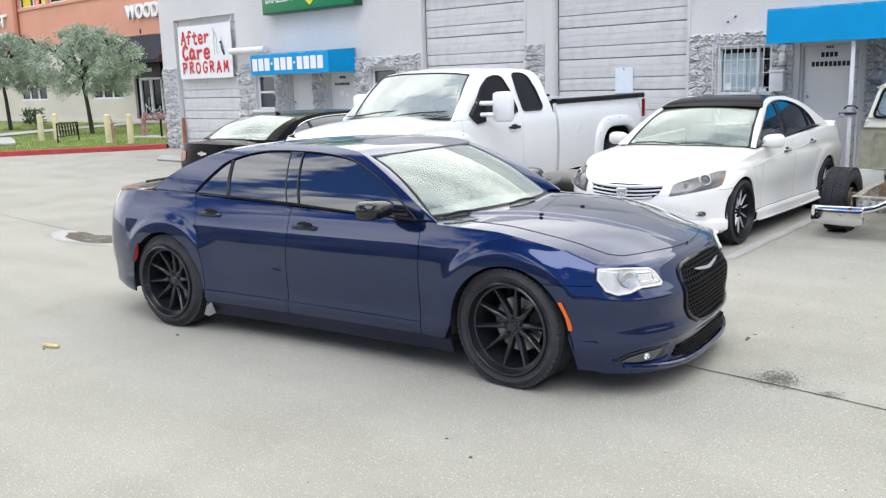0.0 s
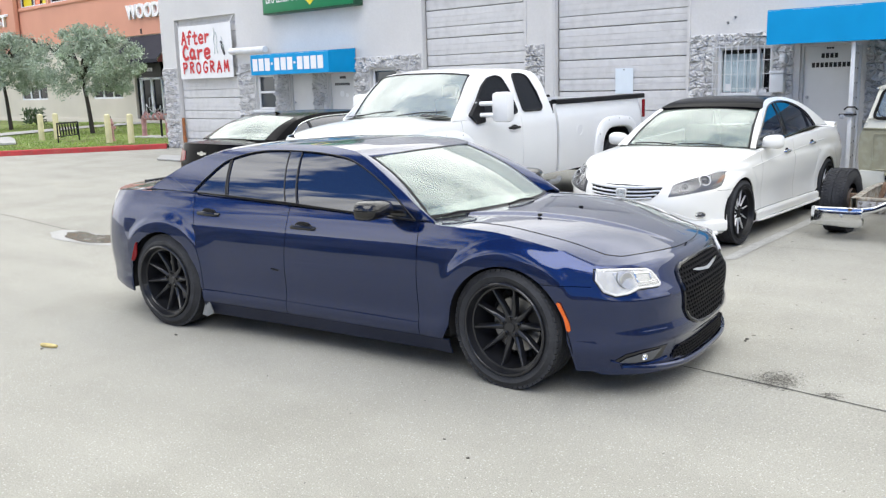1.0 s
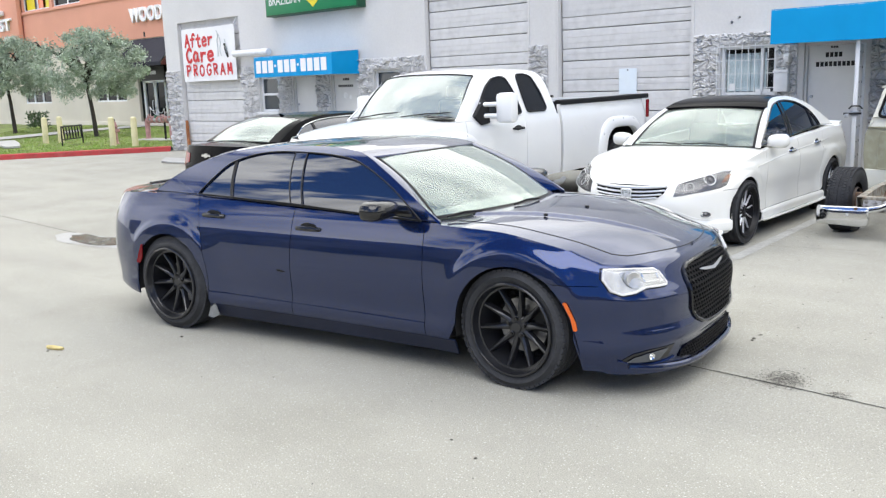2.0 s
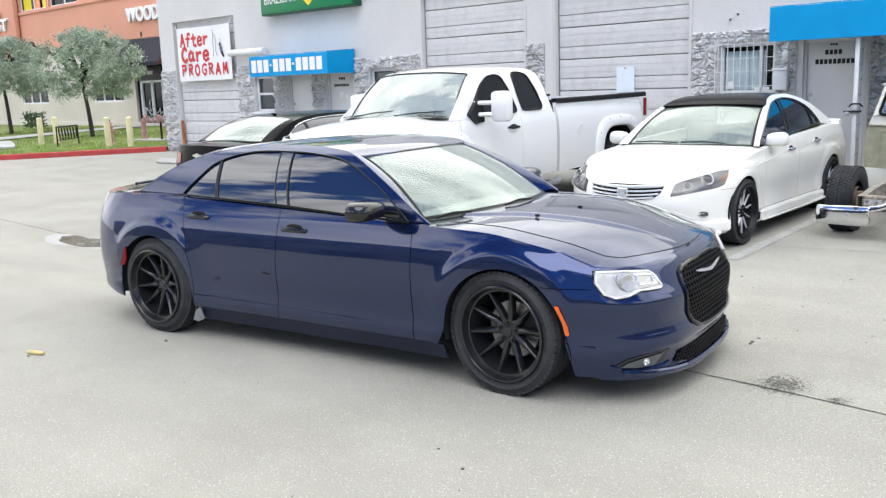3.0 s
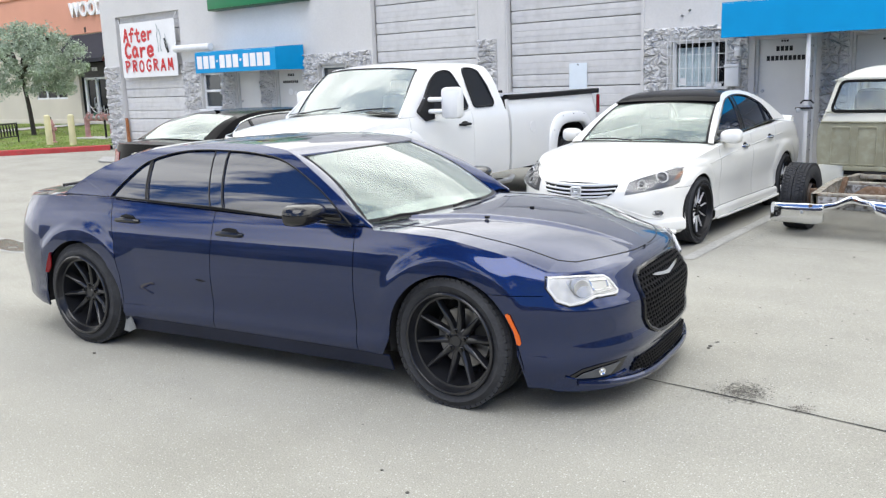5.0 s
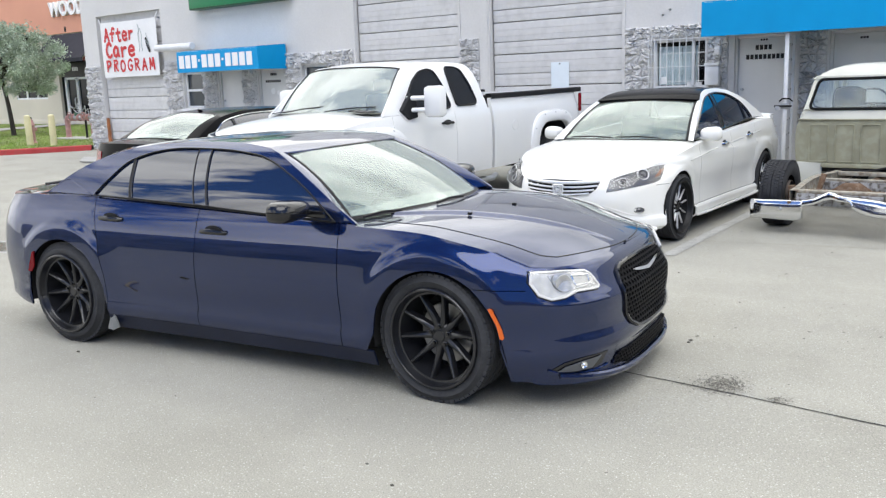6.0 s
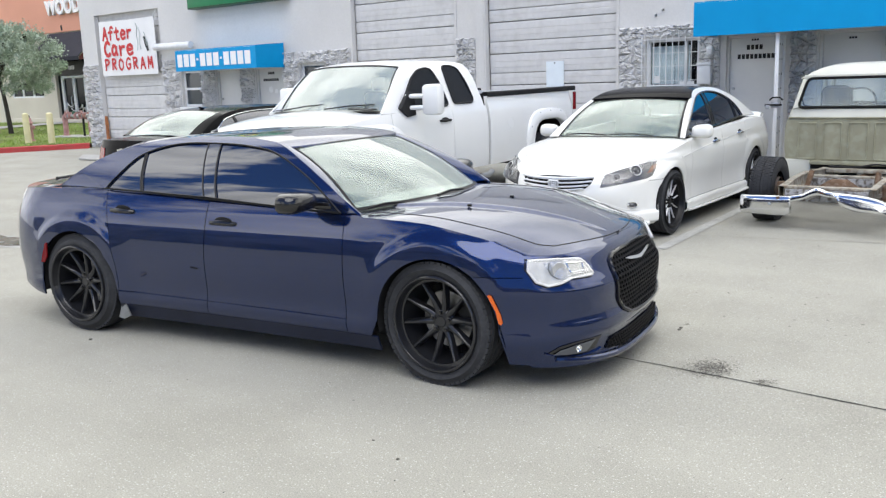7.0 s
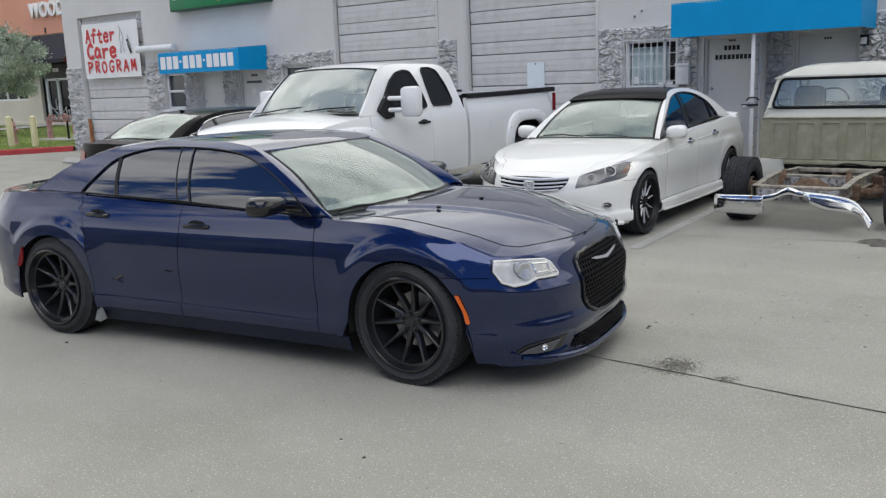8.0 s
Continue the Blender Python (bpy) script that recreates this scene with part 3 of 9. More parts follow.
ROLLS = [(-23.48, -20.48), (-13.62, -10.79), (-10.10, -7.26)]
WINS = [(-19.74, -18.90, 1.28, 2.19), (-15.31, -14.44, 1.28, 2.22), (-6.74, -5.78, 1.50, 2.32)]
DOORS = [(-18.31, -17.38, 2.20), (-16.83, -15.86, 2.20), (-5.32, -4.37, 2.31), (-3.87, -2.96, 2.30)]
openings = [(a, b, 0.0, HEAD) for a, b in ROLLS] + list(WINS) + [(a, b, 0.0, h) for a, b, h in DOORS]
wall = wall_with_openings("wall_north", -24.22, 8.0, FY, FY + WALL_T, -0.1, 5.3, openings, M_STUCCO)
tagged(wall, "grey painted stucco warehouse wall with stone cladding below", "wall", kind="structure")
bm = box(-24.22, -23.94, FY + WALL_T + 0.002, 34.0, -0.1, 5.3)
tagged(part("wall_west", bm, M_STUCCO, smooth=0), "grey painted stucco side wall of the warehouse", "wall", kind="structure")
bm = box(-24.3, 8.1, FY - 0.06, 34.0, 5.3, 5.5)
tagged(part("ceiling", bm, M_STUCCO, smooth=0), "flat grey parapet and roof of the warehouse", "roof", kind="structure")
bm = box(-23.9, 8.0, FY + 2.6, FY + 2.75, -0.1, 5.29)
tagged(part("wall_inner", bm, M_INT, smooth=0), "dark inner wall behind the windows", "wall", kind="structure")

# pilaster between the two roller doors
bm = box(-10.30, -10.102, FY - 0.035, FY - 0.001, ground_z(FY) - 0.02, 5.29, 0.004)
tagged(part("trim", bm, M_STUCCO, smooth=0), "narrow plain stucco pilaster between roller doors", "trim", kind="structure")
for a, b in ROLLS[1:]:
    bm = bmesh.new()
    for x in (a - 0.03, b - 0.03):
        add_box(bm, x, x + 0.06, FY - 0.02, FY + 0.10, ground_z(FY) - 0.02, HEAD, 0.004)
    tagged(part("trim", bm, M_STUCCO, smooth=0), "grey painted steel jambs of a roller door", "trim", kind="structure")


def roller_door(name, a, b):
    door = empty(name, pose((a + b) / 2, FY + 0.13, 0), "grey sectional garage door with horizontal ribs, closed", "garage door", "warehouse garage doors", "structure")
    w = (b - a) / 2 - 0.035
    # sections 0.6 m high, each with a rib groove and faint embossed lines
    prof = [(0.0, 0.055), (0.008, 0.006), (0.012, 0.0), (0.06, -0.004), (0.115, -0.002), (0.12, 0.002), (0.13, -0.002), (0.215, -0.003), (0.224, 0.0), (0.226, 0.050), (0.238, 0.050), (0.241, 0.0), (0.33, -0.004), (0.335, 0.001), (0.345, -0.004), (0.44, -0.002), (0.445, 0.002), (0.455, -0.003), (0.575, -0.003), (0.586, 0.0), (0.589, 0.006), (0.593, 0.055)]
    z = 0.415 - 0.3
    first = True
    while z < HEAD:
        rows = [[(x, y, s) for s, y in prof if not first or s > 0.29] for x in (-w, 0, w)]
        ob = part("panel", grid(rows, out=(0, 5, 0.14)), M_ROLL, door, smooth=20)
        ob.location = (0, 0, z - (0.3 if first else 0.0))
        z += 0.3 if first else 0.6
        first = False
    bm = box(-w, w, 0.058, 0.075, 0.1, HEAD + 0.05)
    part("backing", bm, M_TRIM, door, smooth=0)
    return door


for i, (a, b) in enumerate(ROLLS):
    roller_door("door_%d" % (i + 1), a, b)


# rough stone cladding, each stone a lump of its own
def stone_mesh(poly, depth, rng):
    c = Vector((sum(p[0] for p in poly) / len(poly), 0, sum(p[1] for p in poly) / len(poly)))
    rim = []
    k = len(poly)
    for i in range(k):
        a, b = Vector((poly[i][0], 0, poly[i][1])), Vector((poly[(i + 1) % k][0], 0, poly[(i + 1) % k][1]))
        for t in (0.0, 0.33, 0.67):
            p = a.lerp(b, t)
            p += Vector((rng.uniform(-0.010, 0.010), 0, rng.uniform(-0.010, 0.010)))
            rim.append(p)
    rows = []
    for f, d in ((1.0, -0.002), (0.95, 0.45), (0.78, 0.9), (0.42, 1.0)):
        r = []
        for p in rim:
            q = c + (p - c) * f
            q.y = -depth * d * (1 + rng.uniform(-0.55, 0.55) * (d > 0.3))
            r.append(q - Vector((c.x, 0, c.z)))
        rows.append(r)
    bm = bmesh.new()
    vv = add_grid(bm, rows, close_v=True)
    top = bm.verts.new((0, -depth * rng.uniform(0.7, 1.15), 0))
    for i in range(len(rim)):
        bm.faces.new((vv[-1][i], vv[-1][(i + 1) % len(rim)], top))
    bmesh.ops.recalc_face_normals(bm, faces=bm.faces[:])
    return bm, c


def clad(x0, x1, z0, z1, rng, size=0.135, joined=None):
    nx, nz = max(1, round((x1 - x0) / size)), max(1, round((z1 - z0) / (size * 0.85)))
    pts = {}
    for i in range(nx + 1):
        for j in range(nz + 1):
            x = x0 + (x1 - x0) * i / nx
            z = z0 + (z1 - z0) * j / nz
            if 0 < i < nx:
                x += rng.uniform(-0.33, 0.33) * (x1 - x0) / nx + (0.22 if j % 2 else -0.22) * (x1 - x0) / nx
            if 0 < j < nz:
                z += rng.uniform(-0.36, 0.36) * (z1 - z0) / nz
            pts[i, j] = (x, z)
    for i in range(nx):
        for j in range(nz):
            bm, c = stone_mesh([pts[i, j], pts[i + 1, j], pts[i + 1, j + 1], pts[i, j + 1]], rng.uniform(0.035, 0.080), rng)
            if joined is not None:
                k = len(joined[0])
                bm.verts.index_update()
                joined[0].extend([(v.co.x + c.x, v.co.y + FY - 0.001, v.co.z + c.z) for v in bm.verts])
                joined[1].extend([[k + v.index for v in f.verts] for f in bm.faces])
                bm.free()
                continue
            ob = part("stone", bm, M_STONE, wall, smooth=28)
            ob.location = (c.x, FY - 0.001, c.z)


G0 = ground_z(FY)
CLAD = [(-24.22, -23.5, G0, 2.5), (-20.46, -19.76, G0, 2.5), (-19.72, -18.92, G0, 1.26), (-18.88, -18.34, G0, 2.5), (-17.36, -16.85, G0, 2.5), (-15.84, -15.33, G0, 2.5), (-15.29, -14.46, 2.24, 2.5), (-14.42, -13.66, G0, 2.5), (-15.29, -14.46, G0, 1.26),
        (-10.76, -10.32, G0, 2.55), (-7.22, -6.76, G0, 2.54), (-6.72, -5.80, 2.34, 2.54), (-6.72, -5.80, G0, 1.48), (-5.76, -5.42, G0, 2.54), (-4.30, -3.90, G0, 2.54), (-2.93, -2.3, G0, 2.54), (-19.7, -15.9, 2.22, 2.5)]


# ---- vehicles ----


def wheel(parent, at, side, r_tyre, r_rim, width, spokes, m_rim, steer=0.0, dish=0.05, disc=True, style="mesh", tread=True, name="wheel", lip_mat=None, spoke_mat=None, stretch=0.0):
    """A wheel with its axis along y; side -1 shows its face to -y, +1 to +y."""
    hub = new(name)
    hub.parent = parent
    hub.matrix_basis = pose(*at, 0, 0, steer) @ Matrix.Diagonal((1, -side, 1, 1))
    w = width / 2
    # tyre: sidewall, shoulder, grooved tread
    q = stretch
    prof = [(r_rim - 0.006, -w + 0.012), (r_rim + 0.012, -w + 0.004), (r_rim + 0.03, -w - 0.004 + 0.25 * q), ((r_rim + r_tyre) / 2, -w - 0.010 + 0.6 * q), (r_tyre - 0.035, -w - 0.004 + 0.9 * q), (r_tyre - 0.012, -w + 0.008 + q), (r_tyre - 0.006, -w + 0.016 + q), (r_tyre - 0.004, -w + 0.036 + q)]
    gr = []
    for g in (-0.55, 0.0, 0.55):
        gr += [(r_tyre, g * w - 0.007), (r_tyre - 0.009, g * w - 0.005), (r_tyre - 0.009, g * w + 0.005), (r_tyre, g * w + 0.007)]
    back = [(r, -h) for r, h in prof[::-1]]
    tyre = part("tyre", lathe(prof + gr + back, 56), M_TYRE, hub, smooth=30)
    if tread == "blocks":
        bm = bmesh.new()
        n = 60
        for i in range(n):
            a = 2 * math.pi * i / n
            for j, (c, hw) in enumerate(((-0.86, 0.12), (-0.50, 0.15), (-0.16, 0.13), (0.16, 0.13), (0.50, 0.15), (0.86, 0.12))):
                add_box(bm, -0.0135, 0.0135, (c - hw) * w, (c + hw) * w, r_tyre - 0.02, r_tyre + 0.006, m=Matrix.Rotation(a + (j % 2) * math.pi / n, 4, "Y"))
        tagged(part("tread_block", bm, M_TYRE, tyre, smooth=0), kind="stuff")
    elif tread:
        bm = bmesh.new()
        n = 60
        for i in range(n):
            a = 2 * math.pi * i / n
            for s in (-1, 1):
                add_box(bm, -0.0155, 0.0155, s * (w - 0.036 - stretch), s * (w - 0.006 - stretch), r_tyre - 0.02, r_tyre + 0.0015, m=Matrix.Rotation(a + (0.02 if s > 0 else 0), 4, "Y"))
        tb = part("tread_block", bm, M_TYRE, tyre, smooth=0)
        tagged(tb, kind="stuff")
    # rim barrel and lip
    ro = r_rim
    barrel = [(ro + 0.003, -w + 0.008), (ro + 0.001, -w - 0.006), (ro - 0.004, -w - 0.010), (ro - 0.012, -w - 0.009), (ro - 0.017, -w + 0.0), (ro - 0.022, -w + 0.022), (ro - 0.028, -w + 0.034), (ro - 0.038, -w + 0.036), (ro - 0.040, -w + 0.048), (ro - 0.050, -w + dish + 0.06), (ro - 0.065, w * 0.3), (ro - 0.065, w)]
    rim = part("rim", lathe(barrel, 56), m_rim, hub, smooth=40)
    part("rim_lip", lathe([(ro + 0.004, -w + 0.004), (ro + 0.002, -w - 0.009), (ro - 0.004, -w - 0.0135), (ro - 0.012, -w - 0.0125), (ro - 0.0175, -w - 0.003), (ro - 0.018, -w + 0.004)], 56), lip_mat or m_rim, rim)
    back_y = w * 0.5
    part("rim_back", lathe([(ro - 0.055, back_y + 0.03), (0.0, back_y + 0.04)], 32), M_UNDER, rim)
    if disc:
        part("brake_disc", lathe([(0.0, back_y - 0.03), (0.17, back_y - 0.03), (0.175, back_y - 0.02), (0.175, back_y), (0.0, back_y)], 40), M_DISC, hub)
        bm = bmesh.new()
        for a0 in (0.35,):
            rows = []
            for k in range(7):
                a = a0 - 0.45 + 0.15 * k
                rows.append([(q * math.cos(a), yy, q * math.sin(a)) for q, yy in ((0.11, back_y - 0.06), (0.185, back_y - 0.065), (0.19, back_y - 0.01), (0.11, back_y - 0.01))])
            add_grid(bm, rows, close_v=True)
        part("brake_caliper", bm, M_TRIM, hub)
    # spokes: tapered ribs from hub to lip, set back by the dish
    yo, yi = -w + 0.040, -w + dish
    for i in range(spokes):
        a = 2 * math.pi * i / spokes + 0.12
        offs = (0.0,) if style == "single" or spoke_mat else (-0.11, 0.11)
        for o in offs:
            bm = bmesh.new()
            rows = []
            for t in (0.0, 0.25, 0.6, 0.9, 1.0):
                q = 0.055 + (ro - 0.036 - 0.055) * t
                da = o * t
                hw = (0.017 - 0.007 * t) if style == "single" else (0.0066 - 0.0022 * t)
                deep = 0.016 if spoke_mat else 0.040
                y = yi + (yo - yi) * (t ** 1.6)
                c, s = math.cos(a + da), math.sin(a + da)
                row = []
                for e, yy in ((-hw * 1.35, y + deep), (-hw, y + 0.008), (-hw * 0.35, y), (hw * 0.35, y), (hw, y + 0.008), (hw * 1.35, y + deep)):
                    row.append((q * c - e * s, yy, q * s + e * c))
                rows.append(row)
            add_grid(bm, rows, close_v=True)
            bmesh.ops.recalc_face_normals(bm, faces=bm.faces[:])
            part("spoke", bm, spoke_mat or m_rim, rim, smooth=40)
    part("hub_cap", lathe([(0.0, yi - 0.006), (0.030, yi - 0.006), (0.034, yi), (0.062, yi + 0.006), (0.075, yi + 0.02), (0.078, yi + 0.05)], 28), m_rim, rim)
    for i in range(5):
        a = 2 * math.pi * i / 5 + 0.3
        part("lug_nut", lathe([(0.0, yi - 0.018), (0.010, yi - 0.018), (0.012, yi - 0.004), (0.0165, yi - 0.002), (0.0165, yi + 0.012)], 8, at=(0.060 * math.cos(a), 0, 0.055 * math.sin(a))), M_BLACK, rim)
    return hub


class Shell:
    """The outer skin of a car: a plan outline rounded at both ends, bent by tables over height."""

    def __init__(self, w, x_f, x_r, cf, pf, cr, pr, side, plan, flares, warps, arches, nose, tail, sill, front_sill, rear_sill, shoulder, front_top, rear_top):
        self.w, self.x_f, self.x_r, self.cf, self.pf, self.cr, self.pr = w, x_f, x_r, cf, pf, cr, pr
        self.side, self.plan, self.flares, self.warps, self.arches = side, plan, flares, warps, arches
        self.nose, self.tail, self.sill, self.front_sill, self.rear_sill = nose, tail, sill, front_sill, rear_sill
        self.shoulder, self.front_top, self.rear_top = shoulder, front_top, rear_top
        self.wave, self.arch_pow = 0.0, 2.0

    def half(self, x, z):
        """Half width of the skin at x and z."""
        w = (self.w + curve_table(self.side, z)) * curve_table(self.plan, x)
        w += self.wave * math.sin(4.3 * x + 6 * z + 1) * math.sin(2.1 * x - 3 * z)
        for xa, R, A, zc in self.flares:
            r = math.hypot(x - xa, z - zc)
            if r > R - 0.01:
                q = min(max((R + 0.165 - r) / 0.085, 0.0), 1.0)
                w += A * q * q * (3 - 2 * q)
        d = (curve_table(self.nose, z) - x) / self.cf
        if d < 1:
            w *= max(1 - (1 - max(d, 0)) ** self.pf, 0) ** (1 / self.pf)
        d = (x - curve_table(self.tail, z)) / self.cr
        if d < 1:
            w *= max(1 - (1 - max(d, 0)) ** self.pr, 0) ** (1 / self.pr)
        return w

    def ends(self, kind):
        return (self.nose, self.cf, self.pf, self.x_f, 1) if kind == "f" else (self.tail, self.cr, self.pr, self.x_r, -1)

    def front_x(self, y, z, kind="f"):
        tab, c, p, x0, s = self.ends(kind)
        W = (self.w + curve_table(self.side, z)) * curve_table(self.plan, x0)
        t = min(abs(y) / W, 1.0)
        return curve_table(tab, z) - s * c * (1 - (1 - t ** p) ** (1 / p))

    def point(self, u, z):
        """u: ('s', x) on the side; ('f', k), ('r', k) round an end, k from 0 at the side to 1 at the centre line."""
        kind, a = u
        if kind == "s":
            x = a
            for xs, k, z0, wd in self.warps:
                if z > z0:
                    x += k * (z - z0) * max(0.0, 1 - abs(a - xs) / wd)
            return Vector((x, -self.half(x, z), z))
        tab, c, p, x0, s = self.ends(kind)
        e = curve_table(tab, z)
        W = (self.w + curve_table(self.side, z)) * curve_table(self.plan, x0)
        q = min(max(1 - s * (e - x0) / c, 0.0), 1.0)
        th0 = math.asin(q ** (p / 2))
        th = th0 + (math.pi / 2 - th0) * a
        x = e - s * c * (1 - math.sin(th) ** (2 / p))
        return Vector((x, -W * max(math.cos(th), 0.0) ** (2 / p) if a < 1 else 0.0, z))

    def bottom(self, u):
        kind, a = u
        if kind == "f":
            return lerp_table(self.front_sill, a)
        if kind == "r":
            return lerp_table(self.rear_sill, a)
        z = curve_table(self.sill, a)
        for xa, R, zc in self.arches:
            d = abs(a - xa)
            if d < R:
                z = max(z, zc + (R ** self.arch_pow - d ** self.arch_pow) ** (1 / self.arch_pow))
        return z

    def top(self, u):
        kind, a = u
        if kind == "s":
            return curve_table(self.shoulder, a)
        if kind == "f":
            return curve_table(self.front_top, a)
        return curve_table(self.rear_top, a)

    def side_stations(self, x0, x1):
        xs = {round(x0, 4), round(x1, 4)}
        n = max(2, int(abs(x1 - x0) / 0.09))
        for i in range(n + 1):
            xs.add(round(x0 + (x1 - x0) * i / n, 4))
        for xa, R, zc in self.arches:
            xs = {x for x in xs if abs(x - xa) > R + 0.012 or x in (round(x0, 4), round(x1, 4))}
            zs = 0.2
            for i in range(25):
                x = round(xa + R * math.cos(math.pi * i / 24), 4)
                if x0 < x < x1:
                    xs.add(x)
        return [("s", x) for x in sorted(xs)]

    def panel(self, us, v0=0.0, v1=1.0, nv=18, zmin=None, zmax=None):
        rows = []
        for u in us:
            b, t = self.bottom(u), self.top(u)
            za, zb = b + (t - b) * v0, b + (t - b) * v1
            if zmin is not None:
                za = max(za, zmin(u) if callable(zmin) else zmin)
            if zmax is not None:
                zb = min(zb, zmax(u) if callable(zmax) else zmax)
            zb = max(zb, za)
            rows.append([self.point(u, za + (zb - za) * j / nv) for j in range(nv + 1)])
        return rows


def mirrored(rows):
    return [[Vector((p[0], -p[1], p[2])) for p in r] for r in rows]


def thicken(bm, t):
    """Give a sheet a back t behind its face, and rims between."""
    bm.normal_update()
    for v in bm.verts:
        v.normal_update()
    edge = [e for e in bm.edges if len(e.link_faces) == 1]
    fs = bm.faces[:]
    twin = {v: bm.verts.new(v.co - v.normal * t) for v in bm.verts[:]}
    for f in fs:
        bm.faces.new([twin[v] for v in reversed(f.verts)])
    for e in edge:
        a, b = e.verts
        f = e.link_faces[0]
        vs = list(f.verts)
        if vs[(vs.index(a) + 1) % len(vs)] is not b:
            a, b = b, a
        bm.faces.new((b, a, twin[a], twin[b]))
    return bm


def skin(name, rows, material, parent, both=True, thick=0.012, label="", smooth=40, out=(0, 0, 0.4), flip_name=None):
    obs = []
    for k in ((0, 1) if both else (0,)):
        rr = mirrored(rows) if k else rows
        bm = grid(rr, out=out)
        bmesh.ops.remove_doubles(bm, verts=bm.verts[:], dist=2e-5)
        if thick:
            thicken(bm, thick)
        ob = part(name, bm, material, parent, label, smooth)
        obs.append(ob)
    return obs


def side_y(spec, z):
    """Half width of the greenhouse at a height."""
    return curve_table(spec, z)


def smooth_chain(pts, per):
    """A Catmull-Rom chain through points."""
    P = [Vector(p) for p in pts]
    out = []
    for i in range(len(P) - 1):
        a, b, c, d = P[max(i - 1, 0)], P[i], P[i + 1], P[min(i + 2, len(P) - 1)]
        for j in range(per):
            t = j / per
            out.append(tuple(0.5 * (2 * b + (c - a) * t + (2 * a - 5 * b + 4 * c - d) * t * t + (3 * b - a - 3 * c + d) * t ** 3)))
    return out + [tuple(P[-1])]


def deck_rows(sh, us, f0, f1, centre, n=10, power=2.2):
    """The top skin from the shoulder (0) to the centre line (1)."""
    rows = []
    for u in us:
        e = sh.point(u, sh.top(u))
        zc = max(curve_table(centre, e.x), e.z) if u[0] == "s" else curve_table(centre, e.x)
        r = []
        for j in range(n + 1):
            f = f0 + (f1 - f0) * j / n
            r.append(Vector((e.x, e.y * (1 - f), e.z + (zc - e.z) * (1 - (1 - f) ** power))))
        rows.append(r)
    return rows


def full_width(rows):
    """Join rows from the shoulder to the centre line with their mirror image."""
    return [r + [Vector((p.x, -p.y, p.z)) for p in r[-2::-1]] for r in rows]


